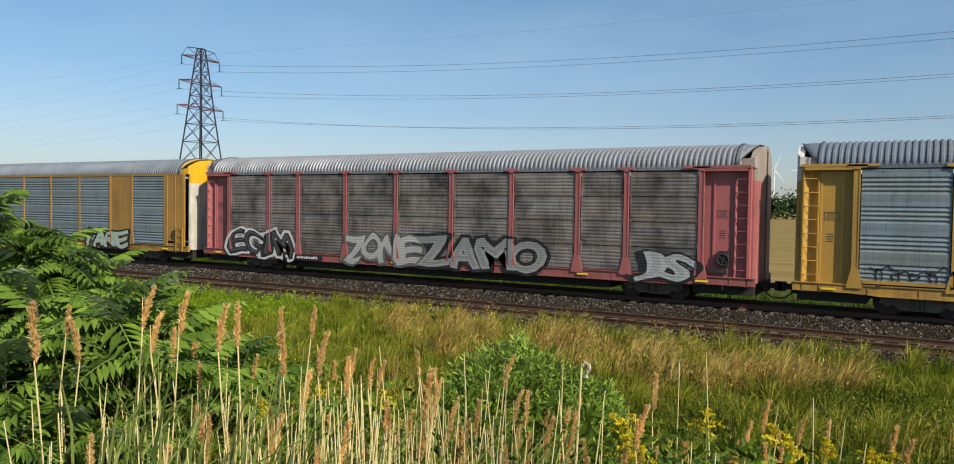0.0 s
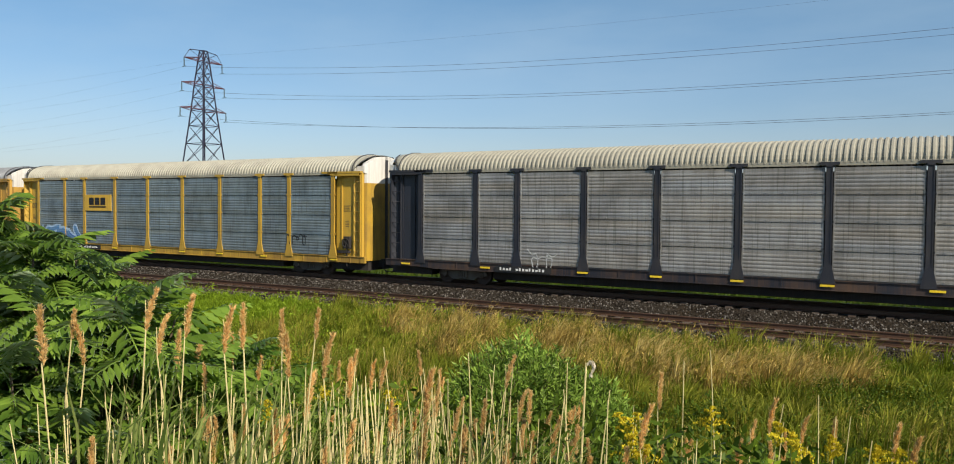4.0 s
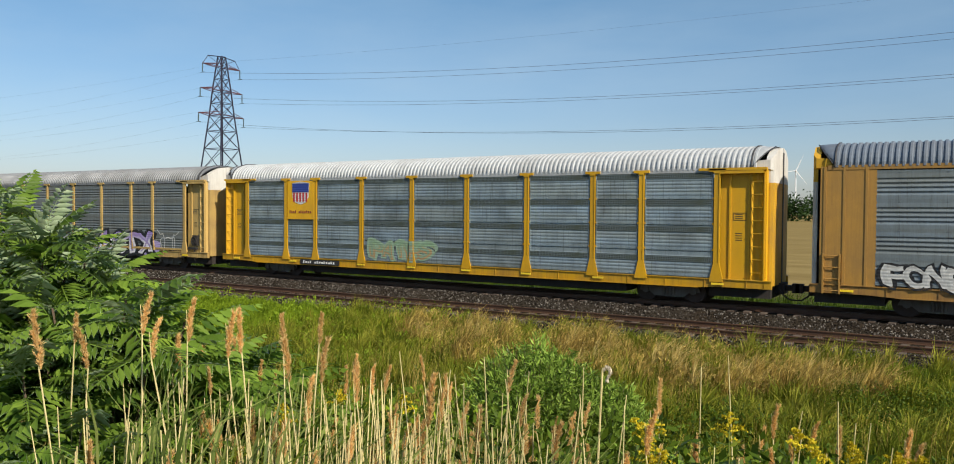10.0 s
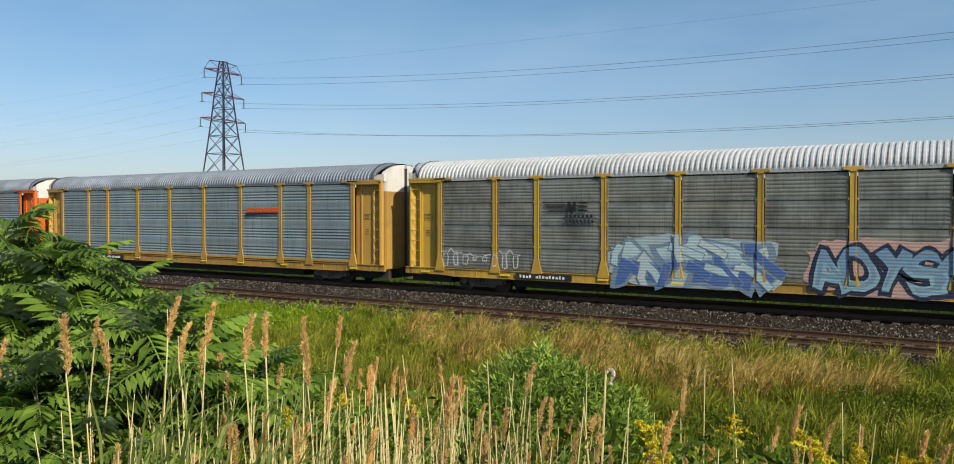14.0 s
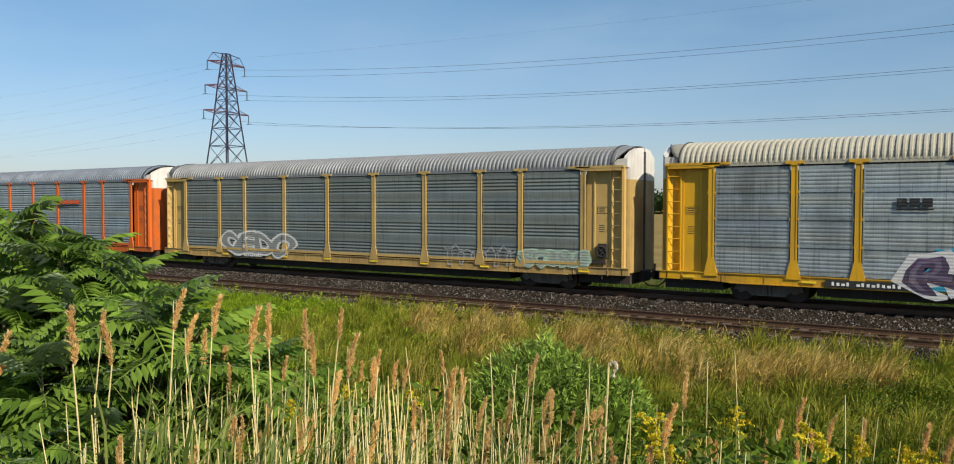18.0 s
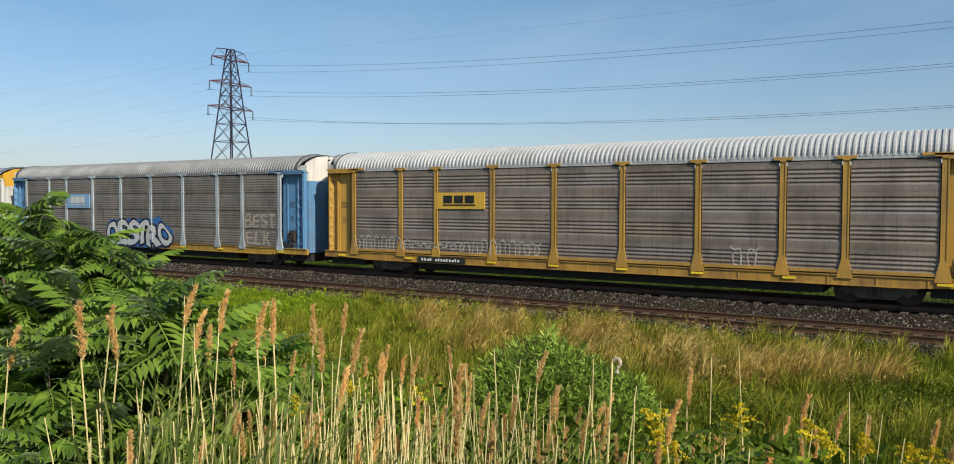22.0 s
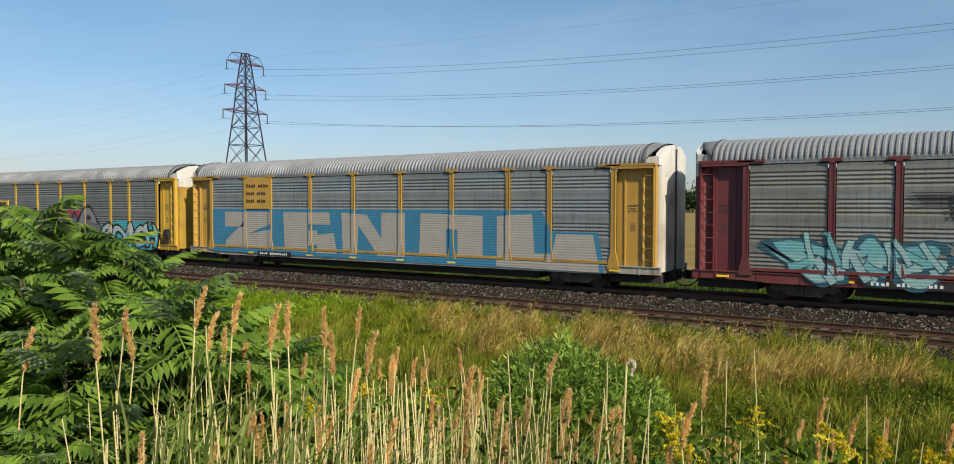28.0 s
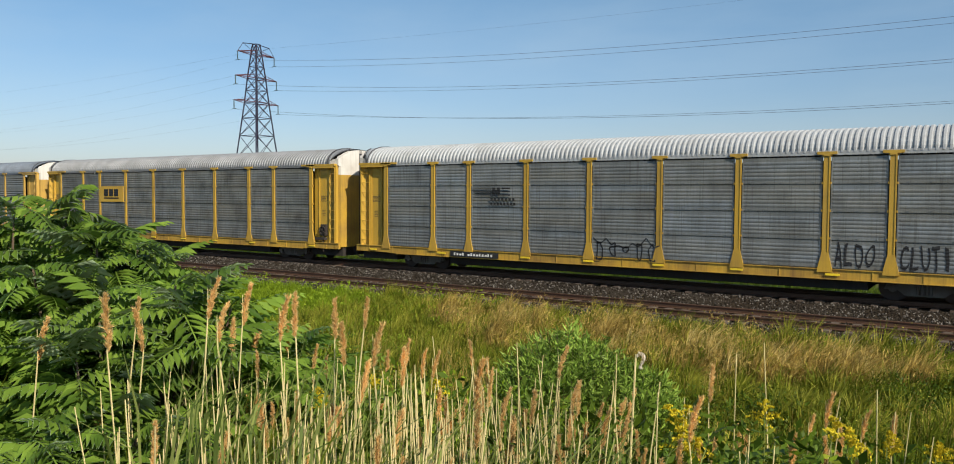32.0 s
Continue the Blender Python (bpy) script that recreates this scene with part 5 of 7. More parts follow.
script(25, 9.82, 11.0, 1.86, 2.24, 'CHUNKS', INK)
tag(26, 'SAB', -10.35, -5.94, 0.96, 2.37, (0.16, 0.42, 0.44), (0.3, 0.5, 0.48), (0.03, 0.1, 0.14), wild=2)
tag(26, 'KOSK', -5.02, 1.0, 0.77, 2.45, (0.14, 0.42, 0.44), (0.24, 0.46, 0.46), (0.03, 0.1, 0.14), (0.14, 0.36, 0.38), wild=2)
tag(26, 'BURGS', 1.1, 5.16, 0.76, 2.0, (0.55, 0.5, 0.44), (0.5, 0.45, 0.4), INK, (0.25, 0.04, 0.05), wild=1.5)
tag(26, 'REWN', 5.21, 10.74, 0.78, 2.34, (0.14, 0.12, 0.5), (0.1, 0.3, 0.5), (0.6, 0.6, 0.7), (0.42, 0.04, 0.1), wild=1.5)
tag(26, 'KMF', 10.69, 11.8, 1.46, 1.97, CHALK, CHALK, INK, (0.03, 0.2, 0.35), wild=0.3)
scrawl(26, 12.14, 13.15, 3.24, 3.67, (0.5, 0.62, 0.65))
rail_logo(26, -6.82, -4.48, 3.05, 3.87)
tag(27, 'ARSE', 1.46, 5.11, 0.77, 2.09, (0.55, 0.55, 0.48), (0.5, 0.52, 0.46), (0.3, 0.32, 0.28), (0.2, 0.42, 0.44), wild=1.5)
board(27, -9.07, -7.17, 3.19, 4.83, TAN, None, True)
tag(28, 'CHEBOK', -11.86, -7.46, 1.19, 2.06, (0.22, 0.21, 0.2), (0.22, 0.21, 0.2), (0.5, 0.5, 0.48))
scrawl(28, -5.86, -4.96, 1.21, 1.8, (0.4, 0.42, 0.2))
board(28, -7.06, -4.54, 3.03, 4.0, YELLOW, INK)
scrawl(29, -1.24, 1.48, 1.06, 1.94, INK)
script(29, 7.41, 8.66, 1.12, 2.11, 'ALDO', INK)
script(29, 9.32, 10.75, 1.14, 2.08, 'CLUTI', INK)
rail_logo(29, -7.02, -4.72, 3.08, 3.85)

for ob in list(bpy.data.objects):
    if ob.name.split(".")[0] in ("lettering", "highlight", "badge_bars", "shield_stripes", "painted_emblem"):
        tagged(ob, kind="stuff")

# ---- ground, tracks, distance ----
PROFILE_Y = (-400.0, -6.0, 0.0, 2.5, 4.5, 7.0, 10.0, 14.0, 17.5, 19.8, 21.5, 32.2, 34.2, 38.0, 60.0, 4000.0)
PROFILE_Z = (1.95, 1.95, 1.9, 1.4, 0.75, -0.2, -0.85, -1.15, -1.1, -0.8, -0.42, -0.42, -0.7, -1.0, -1.0, -1.0)


def ground_z(x, y):
    return np.interp(y, PROFILE_Y, PROFILE_Z)


def ground_material():
    m, nt, b = material("soil_and_stubble")
    geo = nt.nodes.new("ShaderNodeNewGeometry")
    pos = geo.outputs["Position"]
    sep = nt.nodes.new("ShaderNodeSeparateXYZ")
    nt.links.new(pos, sep.inputs[0])
    n1, n2 = noise_of(nt, pos, 0.35, 6), noise_of(nt, pos, 9.0, 5)
    soil = mix(nt, ramp(nt, n1, 0.35, 0.65), (0.035, 0.05, 0.014), (0.10, 0.085, 0.03))
    soil = mix(nt, 0.35, soil, n2, "OVERLAY")
    rows = noise_of(nt, stretched(nt, pos, 0.06, 0.25, 1.0), 1.0, 8, 0.7)
    wheat = mix(nt, ramp(nt, rows, 0.3, 0.7), (0.15, 0.105, 0.038), (0.26, 0.195, 0.08))
    c = mix(nt, ramp(nt, sep.outputs[1], 46.0, 52.0), soil, wheat)
    nt.links.new(c, b.inputs["Base Color"])
    b.inputs["Roughness"].default_value = 1.0
    b.inputs["Specular IOR Level"].default_value = 0.03
    bump(nt, b, n2, 0.6, 0.05)
    return m


def make_ground():
    xs = np.concatenate([[-4000, -1500, -700, -350, -200], np.arange(-130, 60.1, 1.5), [100, 200, 400, 900, 2000, 4000]])
    ys = np.concatenate([[-400, -150, -60, -20], np.arange(-8, 36.1, 0.75), [38, 42, 50, 60, 90, 150, 300, 600, 1200, 2500, 4000]])
    gx, gy = np.meshgrid(xs, ys)
    z = ground_z(gx, gy)
    rough = ((gy < 20.8) & (gy > -8)) * 1.0
    z = z + rough * (0.10 * np.sin(gx * 0.9 + gy * 0.5) * np.sin(gy * 1.1 - gx * 0.3) + 0.06 * np.sin(gx * 2.3) * np.sin(gy * 1.9))
    v = np.stack([gx, gy, z], -1).reshape(-1, 3)
    w = len(xs)
    i = (np.arange(len(ys) - 1)[:, None] * w + np.arange(w - 1)[None, :]).ravel()
    ob = piece("ground", fast_mesh("ground", v, np.stack([i, i + 1, i + w + 1, i + w], 1)), ground_material())
    tagged(ob, "weedy bank and stubble field reaching the horizon", "ground", kind="structure")


make_ground()


def stone_material():
    m, nt, b = material("crushed_stone")
    geo = nt.nodes.new("ShaderNodeNewGeometry")
    pos = geo.outputs["Position"]
    vor = node(nt, "TexVoronoi", Scale=16.0)
    nt.links.new(pos, vor.inputs["Vector"])
    big = noise_of(nt, pos, 0.5, 5)
    c = mix(nt, vor.outputs["Color"], (0.014, 0.011, 0.0075), (0.05, 0.04, 0.029))
    c = mix(nt, ramp(nt, big, 0.4, 0.75), c, (0.033, 0.022, 0.013))
    nt.links.new(c, b.inputs["Base Color"])
    b.inputs["Roughness"].default_value = 0.95
    b.inputs["Specular IOR Level"].default_value = 0.12
    bump(nt, b, vor.outputs["Distance"], 1.0, 0.06)
    return m


STONE = stone_material()
RAIL_TOP = paint((0.10, 0.055, 0.035), 0.45, 0.5, 0.5, (0.12, 0.055, 0.03))
TIE = paint((0.075, 0.05, 0.035), 0.85, 0, 0.5, (0.14, 0.11, 0.09), 0.3)


def make_ballast():
    ys = (21.2, 22.0, 22.5, 25.5, 26.4, 27.7, 30.7, 31.8, 32.8)
    zs = (-0.5, -0.26, -0.2, -0.2, -0.14, -0.03, -0.03, -0.2, -0.6)
    rows = []
    for x in np.concatenate([[-1500, -600, -250], np.arange(-120, 60.1, 1.0), [150, 500, 1500]]):
        rows.append([(x, y, z + 0.025 * math.sin(x * 1.7 + y * 2.1)) for y, z in zip(ys, zs)])
    s = Shell()
    s.grid([list(reversed(r)) for r in rows])
    bed = piece("ballast_bed", s.mesh("ballast_bed"), STONE)
    tagged(bed, "grey brown crushed stone bed under both tracks", "ballast", kind="structure")
    rng = np.random.default_rng(4)
    n = 60000
    x = rng.uniform(-62, 8, n)
    y = rng.uniform(21.2, 28.0, n)
    z = np.interp(y, ys, zs) + 0.025 * np.sin(x * 1.7 + y * 2.1)
    base = np.array([(1, 0, 0), (0, 1, 0), (-1, 0, 0), (0, -1, 0), (0, 0, 1), (0, 0, -1)], float)
    face = np.array([(0, 1, 4), (1, 2, 4), (2, 3, 4), (3, 0, 4), (1, 0, 5), (2, 1, 5), (3, 2, 5), (0, 3, 5)])
    r = rng.uniform(0.016, 0.044, (n, 1, 1)) * rng.uniform(0.6, 1.3, (n, 6, 3))
    a = rng.uniform(0, 6.28, n)
    rot = np.stack([np.stack([np.cos(a), -np.sin(a), 0 * a], -1), np.stack([np.sin(a), np.cos(a), 0 * a], -1), np.stack([0 * a, 0 * a, 1 + 0 * a], -1)], 1)
    v = np.einsum("nij,nkj->nki", rot, base[None] * r) + np.stack([x, y, z + 0.01], -1)[:, None, :]
    f = (face[None] + (np.arange(n) * 6)[:, None, None]).reshape(-1, 3)
    m, nt, b = material("loose_stone")
    geo = nt.nodes.new("ShaderNodeNewGeometry")
    cr = nt.nodes.new("ShaderNodeValToRGB")
    cr.color_ramp.elements[0].color, cr.color_ramp.elements[1].color = (0.008, 0.006, 0.004, 1), (0.22, 0.20, 0.18, 1)
    cr.color_ramp.elements.new(0.72).color = (0.034, 0.027, 0.021, 1)
    nt.links.new(geo.outputs["Random Per Island"], cr.inputs[0])
    nt.links.new(cr.outputs[0], b.inputs["Base Color"])
    b.inputs["Roughness"].default_value = 0.95
    b.inputs["Specular IOR Level"].default_value = 0.12
    ob = piece("ballast_stones", fast_mesh("ballast_stones", v.reshape(-1, 3), f), m)
    tagged(ob, "loose angular grey and brown track stones", "ballast", kind="stuff")


make_ballast()


def make_track(yc, top, label):
    track = new("railway_track")
    tagged(track, label, "track", kind="structure")
    track.location = (0, yc, top)
    for y in (-0.755, 0.755):
        s = Shell()
        prof = [(-0.07, -0.17), (0.07, -0.17), (0.07, -0.155), (0.012, -0.135), (0.01, -0.04), (0.036, -0.03), (0.036, -0.004), (0.028, 0.0), (-0.028, 0.0), (-0.036, -0.004), (-0.036, -0.03), (-0.01, -0.04), (-0.012, -0.135), (-0.07, -0.155)]
        rows = [[(x, y + a, b) for a, b in prof + prof[:1]] for x in (-1500, -400, -100, 0, 60, 400, 1500)]
        s.grid(rows)
        piece("rail", s.mesh("rail"), RAIL_TOP, track, "rust-brown steel rail")
    s = Shell()
    s.box(-0.115, 0.115, -1.3, 1.3, -0.36, -0.165, 0.008)
    tie = s.mesh("tie")
    s = Shell()
    for y in (-0.755, 0.755):
        s.box(-0.1, 0.1, y - 0.18, y + 0.18, -0.168, -0.15)
        for dy in (-0.1, 0.1):
            s.box(-0.06, -0.03, y + dy - 0.015, y + dy + 0.015, -0.15, -0.12)
            s.box(0.03, 0.06, y + dy - 0.015, y + dy + 0.015, -0.15, -0.12)
    plate = s.mesh("tie_plates")
    rng = random.Random(7)
    for i in range(-150, 22):
        t = piece("tie", tie, TIE, track, "", (i * 0.56 + rng.uniform(-0.03, 0.03), rng.uniform(-0.05, 0.05), rng.uniform(-0.01, 0.015)))
        t.rotation_euler = (0, 0, rng.uniform(-0.02, 0.02))
        if yc < 27:
            piece("tie_plates", plate, RAIL_TOP, t)


make_track(NEAR_TRACK_Y, 0.0, "empty track with rusty rails on wooden ties")
make_track(TRACK_Y, FAR_RAIL, "track under the train with worn rails")

# ---- power line ----
GALVA = paint((0.02, 0.021, 0.045), 0.6, 0.2, 0.3, (0.035, 0.03, 0.045), 0.2)
ARM_PAINT = paint((0.13, 0.045, 0.055), 0.6, 0.2, 0.3, (0.04, 0.035, 0.045), 0.2)
CABLE = paint((0.05, 0.05, 0.06), 0.6, 0.2, 0.1)
GLASSY = paint((0.05, 0.09, 0.09), 0.3, 0, 0.1)
ARMS = ((38.1, 5.7), (32.4, 6.4), (26.6, 6.9))
HANG = 2.0


def pylon():
    top = new("transmission_tower")
    tagged(top, "dark lattice steel transmission tower with three cross arms", "tower")

    def half(z):
        return float(np.interp(z, (0, 14.6, 26.6, 32.4, 38.1, 40.6), (4.9, 3.25, 2.0, 1.5, 0.9, 0.6)))

    levels = (0, 7.0, 13.4, 18.8, 23.0, 26.6, 29.6, 32.4, 35.3, 38.1, 40.6)
    for sx in (-1, 1):
        for sy in (-1, 1):
            s = Shell()
            s.tube([(sx * half(a), sy * half(a), a) for a in levels], 0.16)
            piece("leg", s.mesh("leg"), GALVA, top)
    for a, b in zip(levels, levels[1:]):
        for side in range(4):
            s = Shell()

            def at(u, z):
                h = half(z)
                p = (u * h, -h) if side == 0 else (h, u * h) if side == 1 else (u * h, h) if side == 2 else (-h, u * h)
                return (*p, z)
            s.rod(at(-1, a), at(1, b), 0.085, 4)
            s.rod(at(1, a), at(-1, b), 0.085, 4)
            s.rod(at(-1, b), at(1, b), 0.08, 4)
            piece("brace", s.mesh("brace"), GALVA, top)
    for z, w in ARMS:
        h = half(z)
        for sy in (-1, 1):
            s = Shell()
            tip = (0, sy * w, z + 0.15)
            for sx in (-1, 1):
                s.rod((sx * h, sy * h, z), tip, 0.1, 4)
                s.rod((sx * h * 0.9, sy * h, z + 0.85), tip, 0.075, 4)
                for k in (0.3, 0.6):
                    p = Vector((sx * h, sy * h, z)).lerp(Vector(tip), k)
                    q = Vector((sx * h * 0.9, sy * h, z + 0.85)).lerp(Vector(tip), k)
                    s.rod(p, q, 0.05, 4)
            arm = piece("cross_arm", s.mesh("cross_arm"), ARM_PAINT, top)
            s = Shell()
            for k in range(11):
                zz = z + 0.1 - k * 0.18
                s.rod((0, sy * w, zz), (0, sy * w, zz - 0.1), 0.15, 8)
                s.rod((0, sy * w, zz - 0.1), (0, sy * w, zz - 0.18), 0.05, 5)
            s.rod((-0.7, sy * w, z - HANG + 0.05), (0.7, sy * w, z - HANG + 0.05), 0.07, 5)
            piece("insulator", s.mesh("insulator"), GLASSY, arm, "string of dark insulator discs")
    for sy in (-1, 1):
        s = Shell()
        s.rod((0, sy * 0.6, 40.6), (0, sy * 4.1, 40.3), 0.1, 4)
        s.rod((0, sy * 4.1, 40.3), (0, sy * 5.7, 38.2), 0.08, 4)
        s.rod((0, sy * 4.1, 40.3), (0, sy * 1.0, 38.9), 0.06, 4)
        piece("peak", s.mesh("peak"), GALVA, top)
    return top


TOWERS = ((-409.0, 114.9), (-149.0, 125.8), (111.0, 136.7), (371.0, 147.6))
line_turn = math.atan2(10.9, 260.0)
first = pylon()
first.matrix_basis = pose(*TOWERS[1], -1.0, 0, 0, math.degrees(line_turn))
for place in (TOWERS[0], TOWERS[2], TOWERS[3]):
    copy_thing(first, pose(*place, -1.0, 0, 0, math.degrees(line_turn)))


def wires():
    nx, ny = -math.sin(line_turn), math.cos(line_turn)
    hang = [(w, z - HANG, 5.3) for z, w in ARMS] + [(-5.7, 38.1 - HANG, 6.6), (-6.4, 32.4 - HANG, 6.8), (-6.9, 26.6 - HANG, 7.1), (4.1, 40.3, 2.6)]
    for (x0, y0), (x1, y1) in zip(TOWERS, TOWERS[1:]):
        for off, z, sag in hang:
            s = Shell()
            pts = []
            for i in range(25):
                k = i / 24
                pts.append((x0 + (x1 - x0) * k + nx * off, y0 + (y1 - y0) * k + ny * off, z - 1.0 - 4 * sag * k * (1 - k)))
            s.tube(pts, 0.009 if x1 < 0 or z > 39 else 0.024)
            ob = piece("power_line", s.mesh("power_line"), CABLE)
            tagged(ob, "sagging dark overhead conductor between the towers", "cable", "overhead conductors")


wires()

# ---- plants ----
def leaf_material(name, dark, light, glow=0.35, rough=0.6, by_plant=0.55, patch_scale=2.2):
    """Leaf or straw: each piece has its own tone, and some light passes through it."""
    m, nt, b = material(name)
    geo = nt.nodes.new("ShaderNodeNewGeometry")
    cr = nt.nodes.new("ShaderNodeValToRGB")
    cr.color_ramp.elements[0].color, cr.color_ramp.elements[1].color = (*dark, 1), (*light, 1)
    plant = ramp(nt, noise_of(nt, geo.outputs["Position"], patch_scale, 3, 0.6), 0.34, 0.66)
    own = node(nt, "Math")
    own.operation = "MULTIPLY"
    own.inputs[1].default_value = 1.0 - by_plant
    nt.links.new(geo.outputs["Random Per Island"], own.inputs[0])
    both = node(nt, "Math")
    both.operation = "MULTIPLY_ADD"
    both.inputs[1].default_value = by_plant
    nt.links.new(plant, both.inputs[0])
    nt.links.new(own.outputs[0], both.inputs[2])
    nt.links.new(both.outputs[0], cr.inputs[0])
    tone = nt.nodes.new("ShaderNodeHueSaturation")
    nt.links.new(cr.outputs[0], tone.inputs["Color"])
    v = nt.nodes.new("ShaderNodeMapRange")
    v.inputs[1].default_value, v.inputs[2].default_value = 0.3, 0.7
    v.inputs[3].default_value, v.inputs[4].default_value = 0.75, 1.25
    nt.links.new(noise_of(nt, geo.outputs["Position"], 0.8, 4, 0.7), v.inputs[0])
    nt.links.new(v.outputs[0], tone.inputs["Value"])
    c = tone.outputs[0]
    nt.links.new(c, b.inputs["Base Color"])
    b.inputs["Roughness"].default_value = rough
    b.inputs["Specular IOR Level"].default_value = 0.15
    tr = nt.nodes.new("ShaderNodeBsdfTranslucent")
    nt.links.new(c, tr.inputs["Color"])
    mx = nt.nodes.new("ShaderNodeMixShader")
    mx.inputs[0].default_value = glow
    nt.links.new(b.outputs[0], mx.inputs[1])
    nt.links.new(tr.outputs[0], mx.inputs[2])
    nt.links.new(mx.outputs[0], nt.nodes["Material Output"].inputs["Surface"])
    return m


GREEN = leaf_material("meadow_green", (0.036, 0.062, 0.005), (0.25, 0.285, 0.024))
FRESH = leaf_material("fresh_green", (0.07, 0.125, 0.006), (0.31, 0.42, 0.026))
STRAW = leaf_material("dry_grass", (0.12, 0.078, 0.014), (0.72, 0.52, 0.15), 0.25, 0.6, 0.4, 2.8)
PALE_STRAW = leaf_material("bleached_grass", (0.30, 0.21, 0.05), (0.84, 0.66, 0.27), 0.25, 0.6, 0.3, 2.8)
OLIVE = leaf_material("fading_grass", (0.075, 0.095, 0.007), (0.44, 0.42, 0.055), 0.3)
LUSH = leaf_material("dark_leafy_green", (0.022, 0.045, 0.004), (0.12, 0.185, 0.016), 0.3, 0.5)
SUMAC = leaf_material("sumac_leaf", (0.045, 0.105, 0.012), (0.27, 0.40, 0.06), 0.45, 0.38, 0.3)
SUMAC_UNDER = leaf_material("sumac_underside", (0.26, 0.36, 0.19), (0.50, 0.60, 0.40), 0.2, 0.6)
SUMAC_PALE = leaf_material("sumac_young_leaf", (0.16, 0.27, 0.03), (0.30, 0.42, 0.06), 0.4, 0.5)
WILLOW = leaf_material("willow_leaf", (0.045, 0.095, 0.01), (0.34, 0.48, 0.08), 0.3, 0.4, 0.25)
REED_LEAF = leaf_material("reed_leaf", (0.06, 0.10, 0.018), (0.32, 0.36, 0.10), 0.3, 0.6, 0.3)
REED_STEM = leaf_material("reed_stem", (0.46, 0.37, 0.15), (0.76, 0.64, 0.33), 0.15, 0.6, 0.4)
PLUME = leaf_material("reed_plume", (0.58, 0.36, 0.12), (0.98, 0.72, 0.34), 0.45, 0.8, 0.2)
GOLDENROD = leaf_material("goldenrod_bloom", (0.42, 0.32, 0.012), (0.74, 0.6, 0.04), 0.3)
BARK = paint((0.12, 0.085, 0.055), 0.9, 0, 0.4)
WOODS = leaf_material("far_woods", (0.012, 0.03, 0.008), (0.04, 0.075, 0.016), 0.1)


def blade_field(name, rng, x, y, z, length, width, lean, mat_, label, category="grass", way=None):
    """Bent grass blades: three joints each, in one mesh."""
    n = len(x)
    a, la = rng.uniform(0, 2 * np.pi, n), rng.normal(0.5, 1.1, n) if way is None else way
    side = np.stack([np.cos(a), np.sin(a), 0 * a], -1) * (width / 2)[:, None]
    fall = np.stack([np.cos(la), np.sin(la), 0 * la], -1)
    base = np.stack([x, y, z], -1)
    up = np.array([0, 0, 1.0])
    mid = base + up * (length * 0.55)[:, None] + fall * (lean * length * 0.18)[:, None]
    tip = base + up * (length * (1 - 0.35 * lean))[:, None] + fall * (lean * length * 0.75)[:, None]
    v = np.stack([base - side, base + side, mid - side * 0.8, mid + side * 0.8, tip], 1).reshape(-1, 3)
    k = (np.arange(n) * 5)[:, None]
    tris = np.concatenate([k + np.array([[0, 1, 3]]), k + np.array([[0, 3, 2]]), k + np.array([[2, 3, 4]])], 1).reshape(-1, 3)
    ob = piece(name, fast_mesh(name, v, tris), mat_)
    return tagged(ob, label, category, kind="stuff")


def leaf_quads(rng, centre, direction, size, narrow):
    """Pointed folded leaves: four corners, two faces each."""
    n = len(centre)
    d = direction / np.linalg.norm(direction, axis=1)[:, None]
    r = rng.normal(0, 1, (n, 3))
    s = np.cross(d, r)
    s /= np.linalg.norm(s, axis=1)[:, None] + 1e-9
    L = (size if np.ndim(size) else np.full(n, size))[:, None]
    p0, p2 = centre, centre + d * L
    mid = centre + d * L * 0.45
    v = np.stack([p0, mid + s * L * narrow, p2, mid - s * L * narrow], 1).reshape(-1, 3)
    k = (np.arange(n) * 4)[:, None]
    f = np.concatenate([k + np.array([[0, 1, 2]]), k + np.array([[0, 2, 3]])], 1).reshape(-1, 3)
    return v, f


def surface_z(x, y):
    rough = ((y < 20.8) & (y > -8)) * 1.0
    return ground_z(x, y) + rough * (0.10 * np.sin(x * 0.9 + y * 0.5) * np.sin(y * 1.1 - x * 0.3) + 0.06 * np.sin(x * 2.3) * np.sin(y * 1.9)) - 0.02


def clumped(rng, n, x0, x1, y0, y1, spread=0.25, per=14):
    m = n // per
    cx, cy = rng.uniform(x0, x1, m), rng.uniform(y0, y1, m)
    x = np.repeat(cx, per) + rng.normal(0, spread, m * per)
    y = np.repeat(cy, per) + rng.normal(0, spread, m * per)
    tall = np.repeat(rng.uniform(0.65, 1.25, m), per)
    return x, y, tall


def in_sight(x, y, margin=0.06):
    """Keeps to the wedge that the bank shows."""
    a = np.arctan2(x, y)
    return (a > radians(-69) - margin) & (a < radians(4) + margin)


# middles and half-widths of the patches of dry grass on the bank
DRY_PATCHES = ((-13.6, 20.2, 2.0, 0.9), (-6.6, 19.0, 2.9, 1.15), (-2.9, 19.4, 2.2, 0.9), (-11.2, 18.4, 1.5, 0.8), (-9.2, 20.4, 1.3, 0.5))


def dryness(x, y):
    wavy = 0.25 * np.sin(x * 2.1 + y * 1.3) + 0.2 * np.sin(x * 4.7 - y * 3.1)
    return sum(np.exp(-((x - a) / p) ** 2 - ((y - b) / q) ** 2) for a, b, p, q in DRY_PATCHES) + 0.3 * wavy


